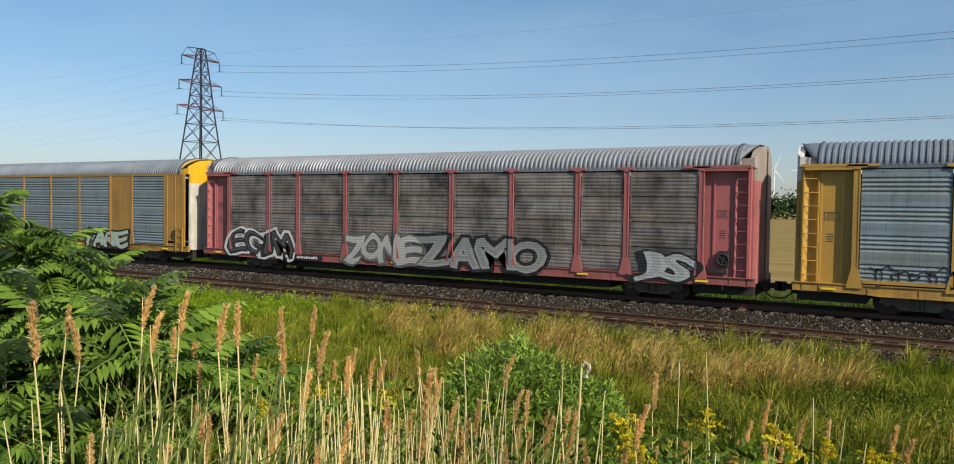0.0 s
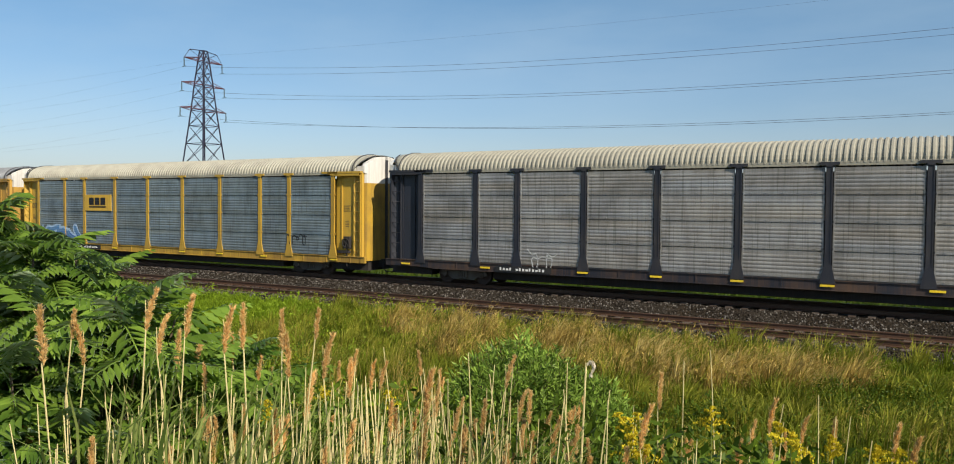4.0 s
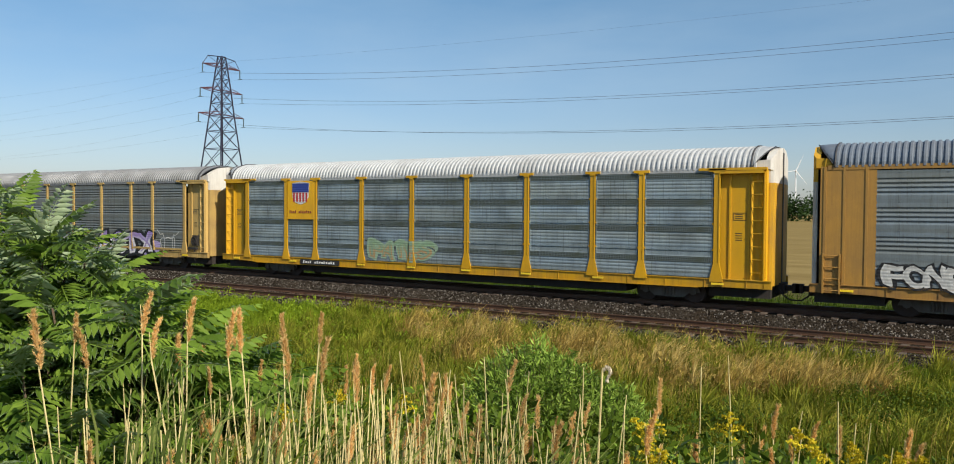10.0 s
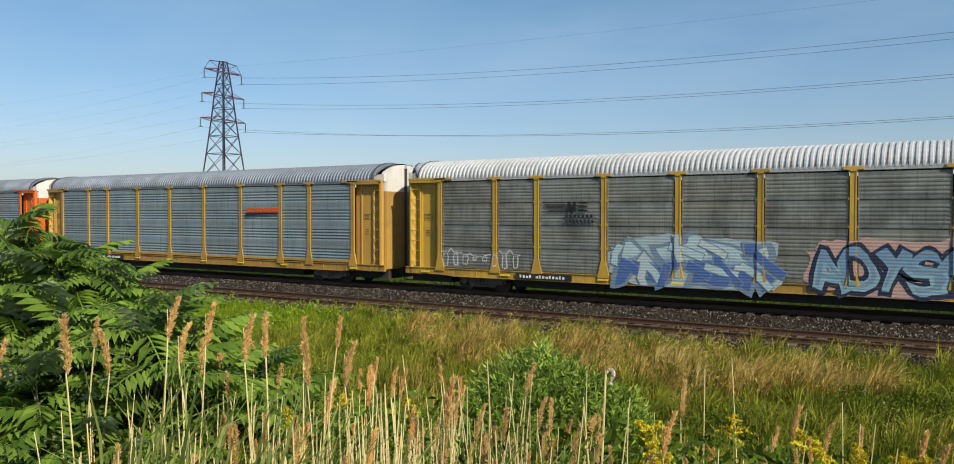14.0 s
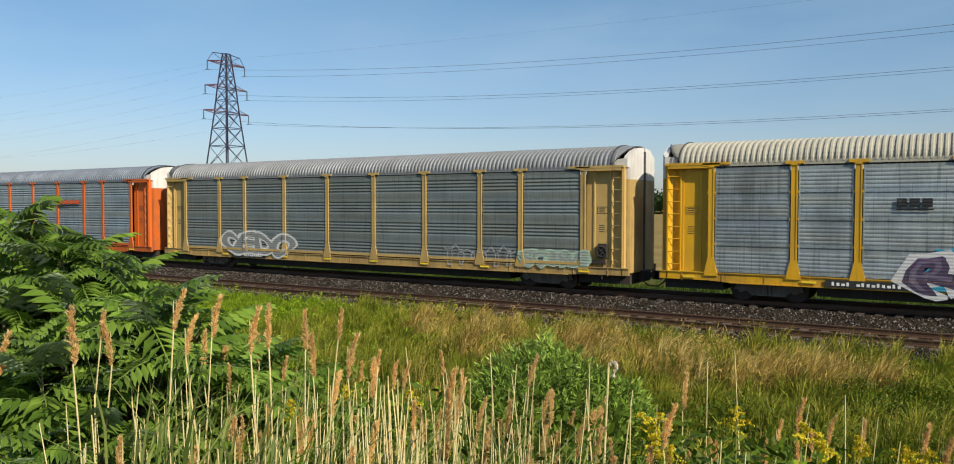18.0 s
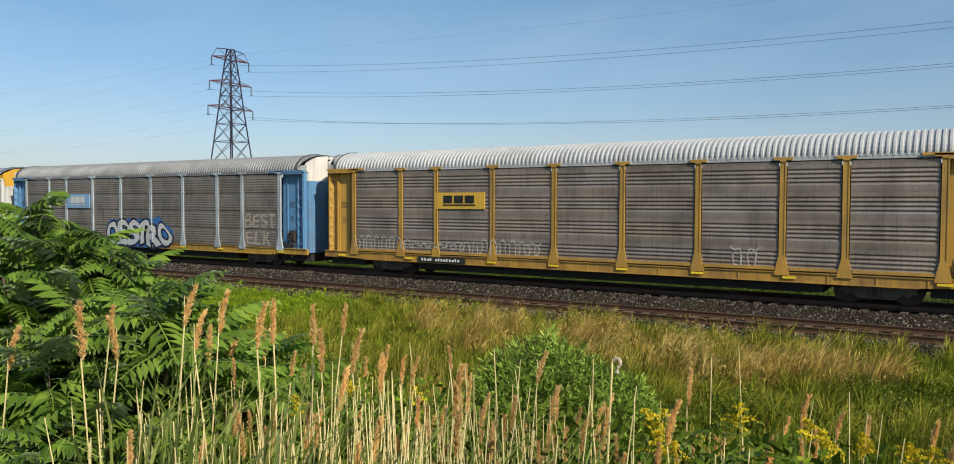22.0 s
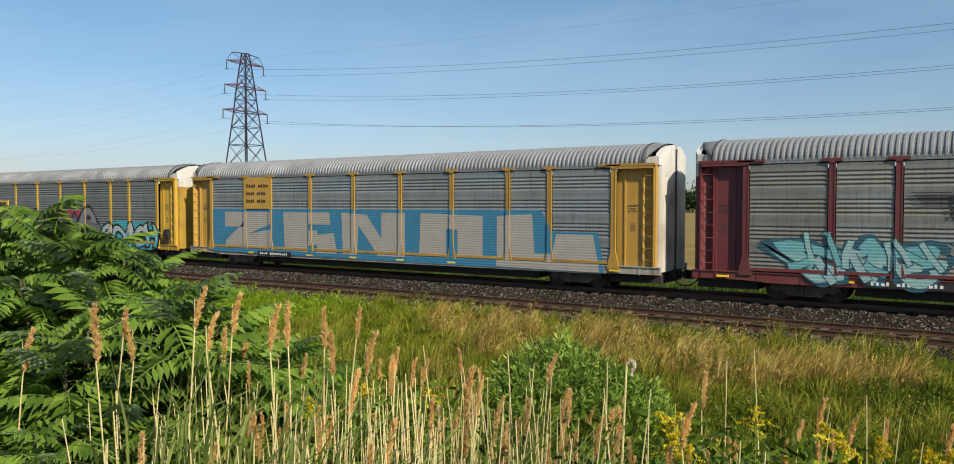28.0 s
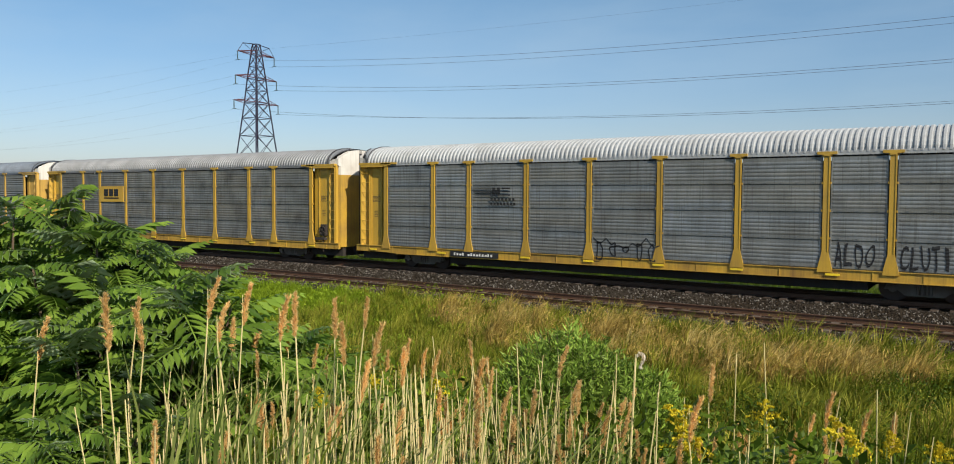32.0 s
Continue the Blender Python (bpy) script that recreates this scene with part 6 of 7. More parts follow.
def hummocks(x, y):
    """Growth comes in tussocks about a metre wide."""
    return 0.88 + 0.34 * np.sin(x * 2.3 + 1.3 * np.sin(y * 2.0)) * np.sin(y * 3.6 + 1.1 * np.sin(x * 1.7)) + 0.14 * np.sin(x * 7.3 + y * 5.1)


def meadow():
    rng = np.random.default_rng(11)

    def sow(name, n, x0, x1, y0, y1, lo, hi, width, lean, mat_, label, spread=0.25, keep=None):
        x, y, tall = clumped(rng, n, x0, x1, y0, y1, spread)
        ok = in_sight(x, y) & (y < 21.9)
        if keep is not None:
            ok &= keep(x, y)
        x, y, tall = x[ok], y[ok], (tall * hummocks(x, y))[ok]
        length = rng.uniform(lo, hi, len(x)) * tall
        blade_field(name, rng, x, y, surface_z(x, y), length, np.full(len(x), width) * rng.uniform(0.6, 1.4, len(x)), rng.uniform(0.2, 1.0, len(x)) * lean, mat_, label)

    def tussocks(name, n, per, x0, x1, y0, y1, lo, hi, width, mat_, label, keep=None, wind=0.35):
        """Separate tufts, each a fountain of blades that part from its middle and bow to the wind."""
        cx, cy = rng.uniform(x0, x1, n), rng.uniform(y0, y1, n)
        ok = in_sight(cx, cy)
        if keep is not None:
            ok &= keep(cx, cy)
        cx, cy = cx[ok], cy[ok]
        m = len(cx)
        big = np.repeat(rng.uniform(0.55, 1.3, m), per)
        turn, off = rng.uniform(0, 2 * np.pi, m * per), np.abs(rng.normal(0, 0.13, m * per)) * big
        x, y = np.repeat(cx, per) + off * np.cos(turn), np.repeat(cy, per) + off * np.sin(turn)
        length = rng.uniform(lo, hi, m * per) * big
        lean = np.clip(0.25 + 3.0 * off / big + rng.normal(0, 0.18, m * per), 0.1, 1.3)
        way = np.arctan2(np.sin(turn) * 0.8, np.cos(turn) + wind * 2)
        blade_field(name, rng, x, y, surface_z(x, y), length, width * rng.uniform(0.6, 1.4, m * per), lean, mat_, label, way=way)

    sow("ditch_grass", 46000, -40, 3, 8, 18.2, 0.4, 0.85, 0.016, 0.5, GREEN, "tall green grass in the trackside ditch", 0.2)
    sow("slope_grass", 16000, -18, 3, 15.5, 21.6, 0.25, 0.5, 0.02, 0.9, OLIVE, "fading olive grass on the bank slope", 0.2,
        lambda x, y: dryness(x, y) < 0.75)
    tussocks("green_tussocks", 420, 75, -20, 3, 14.8, 21.2, 0.5, 0.95, 0.024, GREEN, "dark green tussocks on the bank", lambda x, y: dryness(x, y) < 1.3)
    tussocks("olive_tussocks", 480, 75, -20, 3, 15.5, 21.6, 0.45, 0.95, 0.024, OLIVE, "fading olive tussocks on the bank", lambda x, y: dryness(x, y) < 1.2)
    tussocks("dry_tussocks", 560, 70, -19, 3, 15.8, 21.3, 0.6, 1.2, 0.021, STRAW, "golden dry tussocks bowed by the wind", lambda x, y: dryness(x, y) > 0.38, 0.7)
    tussocks("bleached_tussocks", 190, 64, -19, 3, 15.8, 21.0, 0.7, 1.25, 0.018, PALE_STRAW, "bleached feathery grass bowed by the wind", lambda x, y: dryness(x, y) > 0.5, 0.9)
    tussocks("ditch_tussocks", 520, 60, -30, 3, 9.0, 15.5, 0.5, 1.0, 0.02, OLIVE, "pale green tussocks in the ditch", lambda x, y: np.sin(x * 1.3) + np.sin(y * 2.2) > 0.2)
    sow("edge_weeds", 60000, -62, 3, 19.9, 21.9, 0.22, 0.5, 0.02, 0.5, FRESH, "low bright green weeds along the ballast", 0.2,
        lambda x, y: dryness(x, y) < 0.8)
    sow("bank_weeds", 60000, -50, -13, 13.5, 21.7, 0.3, 0.62, 0.022, 0.6, FRESH, "fresh green weeds on the bank", 0.2)
    sow("verge_weeds", 60000, -42, -15, 18.6, 21.9, 0.25, 0.46, 0.022, 0.3, FRESH, "low vivid green weeds beside the ballast", 0.25)
    sow("pale_stalks", 2600, -16, 3, 9.5, 17.0, 0.75, 1.15, 0.010, 0.35, STRAW, "thin pale dry stalks in the ditch", 0.3)
    sow("near_grass", 16000, -14, 2, 2.6, 9.5, 0.5, 1.0, 0.012, 0.8, GREEN, "tall green grass among the reeds", 0.15)
    x, y, tall = clumped(rng, 36000, -75, 12, 32.8, 38.0, 0.3)
    blade_field("far_weeds", rng, x, y, ground_z(x, y) - 0.02, rng.uniform(0.5, 1.15, len(x)) * tall, np.full(len(x), 0.022), rng.uniform(0.2, 0.8, len(x)), LUSH, "rank green weeds behind the tracks")
    # seed heads over the dry grass
    x, y, tall = clumped(rng, 70000, -19, 3, 16.3, 21.4, 0.25)
    ok = in_sight(x, y) & (dryness(x, y) > 0.3)
    x, y, tall = x[ok], y[ok], (tall * hummocks(x, y))[ok]
    z = surface_z(x, y) + rng.uniform(0.45, 0.85, len(x)) * tall
    d = rng.normal(0, 0.5, (len(x), 3)) + np.array([0.35, 0, 0.8])
    v, f = leaf_quads(rng, np.stack([x, y, z], -1), d, rng.uniform(0.06, 0.15, len(x)), 0.07)
    tagged(piece("grass_seed_heads", fast_mesh("seed_heads", v, f), STRAW), "feathery golden grass seed heads", "grass", kind="stuff")
    # broad-leaved weeds
    for name, n, box, lo, hi, top, mat_, label in (
            ("broad_weeds", 30000, (-45, -13, 13.5, 21.8), 0.06, 0.13, 0.7, FRESH, "leafy bright green weeds on the bank"),
            ("ditch_weeds", 34000, (-26, 2, 8, 16), 0.06, 0.13, 0.7, LUSH, "leafy green weeds in the ditch"),
            ("shade_weeds", 14000, (-2.0, 2.5, 16.5, 19.0), 0.04, 0.09, 0.6, LUSH, "dark leafy weeds on the lower bank"),
            ("near_weeds", 36000, (-9.5, 1.5, 4.6, 8.5), 0.05, 0.12, 1.25, LUSH, "dark green leafy weeds between the reeds"),
            ("big_leaf_weeds", 9000, (-3.2, 0.9, 4.9, 6.4), 0.06, 0.13, 1.3, LUSH, "broad dark green leaves under the goldenrod"),
            ("near_bright_weeds", 9000, (-9.5, 1.5, 4.8, 9.5), 0.04, 0.1, 1.3, FRESH, "bright green leafy weeds between the reeds"),
            ("yellow_weeds", 14000, (-18, 2, 15.5, 21.6), 0.03, 0.07, 0.75, OLIVE, "yellowish flowering weeds on the bank")):
        x, y, tall = clumped(rng, n, *box, 0.22, 50)
        ok = in_sight(x, y)
        x, y, tall = x[ok], y[ok], tall[ok]
        z = surface_z(x, y) + rng.uniform(0.05, 1.0, len(x)) * top * tall
        d = rng.normal(0, 0.7, (len(x), 3)) + np.array([0, 0, 0.5])
        v, f = leaf_quads(rng, np.stack([x, y, z], -1), d, rng.uniform(lo, hi, len(x)), 0.22)
        tagged(piece(name, fast_mesh(name, v, f), mat_), label, "weeds", kind="stuff")


meadow()


# -- sumac
SHRUBS, LIFTED = [], []


def pinnate(rng, length, pairs=9):
    """One compound leaf: a curved stalk with paired leaflets, growing along +x and drooping."""
    v, f = [], []

    def stalk(k):
        return np.array([length * k, 0, length * (0.22 * k - 0.5 * k * k)])

    pts = [stalk(i / 8) for i in range(9)]
    for a, b in zip(pts, pts[1:]):
        n = len(v)
        w = np.array([0, 0.004, 0])
        v += [a - w, a + w, b + w, b - w]
        f += [(n, n + 1, n + 2), (n, n + 2, n + 3)]
    for i in range(pairs):
        k = 0.16 + 0.84 * i / (pairs - 1)
        p = stalk(k)
        size = length * 0.33 * math.sin(math.pi * (0.18 + 0.74 * k)) ** 0.7
        for sgn in (-1, 1):
            d = np.array([0.45 + rng.uniform(-0.1, 0.1), sgn * 1.0, -0.5 + rng.uniform(-0.3, 0.15)])
            d /= np.linalg.norm(d)
            if i == pairs - 1 and sgn > 0:
                d = np.array([1.0, 0, -0.6]) / 1.17
            s = np.cross(d, np.array([0, 0, 1.0]))
            s /= np.linalg.norm(s)
            up = np.cross(s, d)
            n = len(v)
            m = p + d * size * 0.42
            v += [p, m + s * size * 0.19 + up * size * 0.05, p + d * size - up * size * 0.12, m - s * size * 0.19 + up * size * 0.05]
            f += [(n, n + 1, n + 2), (n, n + 2, n + 3)]
    return np.array(v), np.array(f)


def sumac(place, reach, height, seed, leaves, singles, label, low=0.0):
    """A spreading sumac: crooked stems, each crowned by a whorl of compound leaves."""
    rng = np.random.default_rng(seed)
    tree = new("sumac_shrub")
    tree.location = place
    SHRUBS.append(tree)
    tagged(tree, label, "shrub")
    kinds = [pinnate(rng, rng.uniform(0.42, 0.6), int(rng.integers(9, 12))) for _ in range(6)]
    meshes = []
    for v, f in kinds:
        # the upper face and, a hair below it, the pale underside
        me = fast_mesh("leaf", np.concatenate([v, v - np.array([0, 0, 0.003])]), np.concatenate([f, f[:, ::-1] + len(v)]))
        me.materials.append(None)
        me.materials.append(None)
        me.polygons.foreach_set("material_index", np.repeat([0, 1], len(f)).astype(np.int32))
        meshes.append(me)
    wood = Shell()
    crown_v, crown_f, count = [], [], 0
    spots = []
    tips = max(6, leaves // 9)
    for i in range(tips):
        w = i * 2.39996 + rng.uniform(-0.3, 0.3)
        k = math.sqrt((i + 0.5) / tips)
        level = (rng.uniform(0.8, 1.03) if i % 2 else rng.uniform(0.2 + low, 0.8)) * (1 - 0.30 * k ** 2.5)
        tip = np.array([reach * k * math.cos(w), reach * k * math.sin(w), height * level])
        root = np.array([tip[0] * 0.25, tip[1] * 0.25, -0.15])
        mid = (tip + root) / 2 + np.array([tip[0] * 0.08, tip[1] * 0.08, 0.12]) + rng.normal(0, 0.05, 3)
        wood.rod(root, mid, 0.022, 5, 0.016)
        wood.rod(mid, tip, 0.016, 5, 0.008)
        for j in range(9):
            a = j * 2.39996 + rng.uniform(-0.4, 0.4)
            pitch = rng.uniform(-0.35, 0.85)
            spots.append((tip - np.array([0, 0, 0.03 * j]), a, pitch, rng.uniform(0.75, 1.15)))
    order = sorted(range(len(spots)), key=lambda q: float(np.hypot(*(spots[q][0][:2] + np.array(place[:2])))) - spots[q][0][2])
    for rank, q in enumerate(order):
        p, a, pitch, size = spots[q]
        young = rng.random() < 0.10
        if rank < singles:
            ob = piece("leaf", meshes[q % 6], SUMAC_PALE if young else SUMAC, tree)
            ob.material_slots[1].link = "OBJECT"
            ob.material_slots[1].material = SUMAC_UNDER
            ob.matrix_basis = Matrix.Translation(p) @ Euler((rng.uniform(-0.4, 0.4), -pitch, a)).to_matrix().to_4x4() @ Matrix.Scale(size, 4)
            if height > 3.3 and p[2] > height * 0.72:
                LIFTED.append((ob, ob.matrix_basis.copy()))
        else:
            v, f = kinds[q % 6]
            m = np.array(Euler((rng.uniform(-0.4, 0.4), -pitch, a)).to_matrix())
            crown_v.append(v @ m.T * size + p)
            crown_f.append(f + count)
            count += len(v)
    piece("branchwork", wood.mesh("branchwork"), BARK, tree, "brown crooked stems")
    if crown_v:
        tagged(piece("crown", fast_mesh("crown", np.concatenate(crown_v), np.concatenate(crown_f)), SUMAC, tree), kind="stuff")
    return tree


sumac((-7.6, 3.6, -0.1), 1.55, 3.45, 21, 1350, 220, "lush green sumac with feathered leaves beside the reeds")
sumac((-6.75, 4.1, -0.1), 0.95, 2.85, 22, 900, 80, "smaller sumac with drooping feathered leaves")
sumac((-5.45, 3.5, 0.3), 0.95, 2.5, 23, 760, 60, "low green sumac among reed stems")
sumac((-4.85, 2.75, 0.6), 0.8, 1.45, 27, 460, 60, "low green sumac at the bank edge")
sumac((-6.35, 3.6, -0.1), 0.85, 3.25, 29, 600, 60, "upright sumac in the middle of the thicket")
sumac((-5.5, 4.7, 0.0), 0.8, 2.1, 28, 420, 40, "young green sumac behind the reeds")
sumac((-1.6, 5.6, 0.2), 0.9, 1.3, 24, 190, 40, "low sumac seedlings under the goldenrod")
sumac((-0.4, 5.5, 0.2), 0.85, 1.3, 25, 180, 40, "low sumac seedlings under the goldenrod")
sumac((-2.9, 5.7, 0.0), 0.8, 1.2, 26, 150, 30, "low green sumac behind the reeds")


# -- willow bush in the ditch
def willow(place, reach, height, seed, stems):
    rng = np.random.default_rng(seed)
    bush = new("willow_bush")
    bush.location = place
    tagged(bush, "rounded bright green willow bush in the ditch", "shrub")
    wood = Shell()
    cs, ds = [], []
    for i in range(stems):
        w, k = i * 2.39996, math.sqrt((i + 0.5) / stems)
        tip = np.array([reach * k * math.cos(w), reach * k * math.sin(w) * 0.8, height * (1.0 - 0.45 * k * k) * rng.uniform(0.8, 1.08)])
        root = np.array([tip[0] * 0.3, tip[1] * 0.3, -0.1])
        wood.rod(root, tip, 0.011, 4, 0.003)
        n = 75
        t = rng.uniform(0.3, 1.0, n) ** 0.7
        p = root + (tip - root) * t[:, None] + rng.normal(0, 0.035, (n, 3))
        d = rng.normal(0, 0.55, (n, 3)) + (tip - root) / np.linalg.norm(tip - root) * 0.7
        cs.append(p)
        ds.append(d)
    v, f = leaf_quads(rng, np.concatenate(cs), np.concatenate(ds), rng.uniform(0.09, 0.2, stems * 75), 0.1)
    piece("branchwork", wood.mesh("branchwork"), BARK, bush)
    tagged(piece("crown", fast_mesh("crown", v, f), WILLOW, bush), kind="stuff")


willow((-6.7, 12.98, -1.1), 1.5, 2.05, 31, 210)
willow((-5.6, 13.5, -1.1), 0.95, 1.5, 32, 90)


# -- reeds
def plume_mesh(seed, length, droop):
    rng = np.random.default_rng(seed)
    ps, ds, sizes = [], [], []
    for i in range(46):
        k = (i + rng.uniform(0, 1)) / 46
        a = rng.vonmises(0.0, 0.9)
        root = np.array([droop * k * k * length, 0, length * (k * 0.92 - 0.04)])
        out = np.array([math.cos(a) * 0.24 + 0.8 * droop * k, math.sin(a) * 0.24, 0.9])
        reach = length * rng.uniform(0.16, 0.34) * (1 - 0.55 * k) * min(1, 0.5 + 2.5 * k)
        m = 36
        t = rng.uniform(0.0, 1.0, m)
        bend = np.stack([t * t * reach * (0.15 + 0.5 * droop), 0 * t, -0.25 * t * t * reach], -1)
        ps.append(root + out * (t * reach)[:, None] + bend)
        ds.append(out + rng.normal(0, 0.3, (m, 3)) + np.array([0.3 * droop, 0, 0]))
        sizes.append(length * rng.uniform(0.05, 0.12, m))
    p, d, size = np.concatenate(ps), np.concatenate(ds), np.concatenate(sizes)
    return fast_mesh("plume", *leaf_quads(rng, p, d, size, 0.06))


def reed_leaf_mesh(seed):
    rng = np.random.default_rng(seed)
    length, width, rows = rng.uniform(0.4, 0.65), rng.uniform(0.018, 0.03), []
    bend = rng.uniform(0.3, 1.1)
    s = Shell()
    for i in range(6):
        k = i / 5
        x, z = length * math.sin(bend * k) * 0.8, length * (k * 0.9 - 0.35 * bend * k * k)
        w = width * (1 - k) ** 0.6 * (0.6 + 0.6 * min(1, 4 * k)) / 2
        rows.append([(x, -w, z), (x, 0, z - w * 0.5), (x, w, z)])
    s.grid(rows)
    return s.mesh("leaf")


SWAYING = []


def make_reeds():
    rng = random.Random(5)
    kinds = []
    leaf_kinds = [reed_leaf_mesh(i) for i in range(5)]
    for i in range(9):
        tall, size = 2.35, rng.uniform(0.2, 0.34)
        droop = rng.uniform(0.03, 0.26)
        lean = rng.uniform(-0.09, 0.09)
        s = Shell()
        pts = [(lean * (k / 6) ** 2 * tall, 0.01 * math.sin(k * 1.7 + i), -size - tall + tall * k / 6) for k in range(7)]
        off = pts[-1][0]
        pts = [(x - off, y, z) for x, y, z in pts]
        for a, b in zip(pts, pts[1:]):
            s.rod(a, b, 0.0048, 5, 0.004)
        s.rod(pts[-1], (0, 0, -size * 0.3), 0.003, 4, 0.002)
        kinds.append((s.mesh("stem"), plume_mesh(i, size, droop), size, pts))

    def reed(x, y, top, kind, turn, leaves, label):
        stem, plume, size, pts = kinds[kind]
        r = new("reed")
        m = pose(x, y, top, 0, 0, turn)
        r.matrix_basis = m
        SWAYING.append((r, m, Vector((x, y, top - 2.6)), 1.0))
        tagged(r, label, "reed", "common reeds on the bank")
        piece("stem", stem, REED_STEM, r, "straw-yellow stem")
        piece("plume", plume, PLUME, r, "feathery tan seed plume", (0, 0, -size))
        for j in range(leaves):
            p = pts[1 + (j + kind) % 4]
            ob = piece("leaf", leaf_kinds[(j + kind) % 5], REED_LEAF, r, "", p)
            ob.rotation_euler = (0, rng.uniform(-0.3, 0.3), rng.uniform(0, 6.28))
        return r

    # tops of the reeds that stand out
    west = ((-5.08, 2.52, 2.68), (-4.04, 2.38, 2.93), (-4.54, 2.85, 2.82), (-4.51, 2.9, 2.75), (-5.21, 3.5, 2.54), (-5.32, 3.75, 2.47),
            (-3.64, 2.72, 3.01), (-3.47, 2.65, 2.88), (-4.46, 3.55, 2.6), (-4.0, 3.25, 2.91), (-4.79, 3.95, 2.42), (-4.17, 3.54, 2.41),
            (-3.64, 3.23, 2.86), (-4.75, 4.3, 2.45), (-3.55, 3.3, 2.87), (-4.56, 4.4, 2.28), (-4.92, 4.9, 2.06), (-3.62, 3.72, 2.79),
            (-3.33, 3.47, 2.7), (-3.75, 4.07, 2.29), (-3.18, 3.52, 2.85), (-3.29, 3.72, 2.66), (-4.42, 5.17, 2.12), (-3.38, 4.09, 2.43))
    east = ((-3.65, 4.47, 2.41), (-3.38, 4.34, 2.38), (-3.62, 4.85, 1.95), (-3.71, 5.27, 1.77), (-2.48, 3.68, 2.54), (-2.43, 3.71, 2.44),
            (-2.95, 4.72, 2.07), (-2.71, 4.73, 2.1), (-3.11, 5.62, 1.62), (-2.53, 4.77, 2.43), (-2.34, 4.58, 2.24), (-2.64, 5.31, 2.05),
            (-2.08, 4.51, 2.13), (-2.52, 5.74, 1.81), (-2.54, 6.25, 1.38), (-1.53, 4.62, 2.26), (-1.59, 5.22, 2.33), (-1.64, 6.09, 1.72),
            (-1.24, 6.58, 1.73), (-0.78, 6.05, 1.97), (-0.62, 6.42, 1.87), (-0.18, 5.81, 2.07), (-0.1, 6.14, 1.9))
    for i, (x, y, top) in enumerate(west + east):
        reed(x, y, top, i % 9, rng.uniform(-70, 70), rng.randrange(1, 4), "tall dry reed with a tan plume")
    for i in range(130):
        a = radians(rng.uniform(-62, -6))
        d = rng.uniform(4.4, 6.6)
        x, y = d * math.sin(a), d * math.cos(a)
        low = 0.0 if a < radians(-32) else 0.3
        reed(x, y, rng.uniform(1.6, 2.3) - low, i % 9, rng.uniform(-90, 90), rng.randrange(2, 5), "shorter reed with a brownish plume and green leaves")
    # bare broken stalks
    bare = shared("bare_stalk", lambda s: [s.rod((0, 0, 0), (0.03, 0.01, 1.0), 0.007, 5, 0.006), s.rod((0.03, 0.01, 1.0), (0.05, 0.0, 1.9), 0.006, 5, 0.003)])
    for i in range(290):
        a = radians(rng.uniform(-60, -27) if i % 4 else rng.uniform(-62, -3))
        d = rng.uniform(3.9, 6.0)
        st = piece("dry_stalk", bare, REED_STEM, None, "", (d * math.sin(a), d * math.cos(a), rng.uniform(-0.15, 0.5)))
        st.rotation_euler = (rng.uniform(-0.12, 0.12), rng.uniform(-0.12, 0.12), rng.uniform(0, 6.28))
        tagged(st, "bare straw-coloured reed stalk", "stalk", "bare reed stalks")
    n = 1150
    g = np.random.default_rng(8)
    a, d = np.radians(g.uniform(-58, 2, n)), g.uniform(3.6, 6.8, n)
    x, y = d * np.sin(a), d * np.cos(a)
    blade_field("reed_leaves", g, x, y, surface_z(x, y), g.uniform(0.7, 1.6, n), g.uniform(0.01, 0.026, n), g.uniform(0.15, 0.9, n), REED_LEAF, "grey green arching reed leaves", "reed")


make_reeds()
for shrub in SHRUBS:
    SWAYING.append((shrub, Matrix.Translation(shrub.location), Vector(shrub.location), 0.6))


def pale_thistle():
    st = new("faded_thistle")
    tagged(st, "tall pale stalk with a faded drooping head", "wildflower")
    st.location = (-1.91, 4.62, 0.36)
    s = Shell()
    for a, b in (((0.0, 0, 0), (-0.03, 0, 1.1)), ((-0.03, 0, 1.1), (0.01, 0, 2.1))):
        s.rod(a, b, 0.008, 5, 0.006)
    piece("stem", s.mesh("stem"), REED_STEM, st)
    rng = np.random.default_rng(3)
    n = 90
    k = rng.uniform(0, 1, n)
    p = np.stack([0.01 + 0.05 * np.sin(k * 2.6), 0 * k, 2.1 + 0.03 * np.sin(k * 3.1) - 0.07 * k * k], -1) + rng.normal(0, 0.004, (n, 3))
    d = rng.normal(0, 0.25, (n, 3)) + np.array([0.15, 0, -0.8])
    piece("flower_head", fast_mesh("head", *leaf_quads(rng, p, d, rng.uniform(0.015, 0.035, n), 0.2)), leaf_material("faded_head", (0.45, 0.38, 0.28), (0.75, 0.66, 0.52)), st, "whitish pink withered head")


pale_thistle()


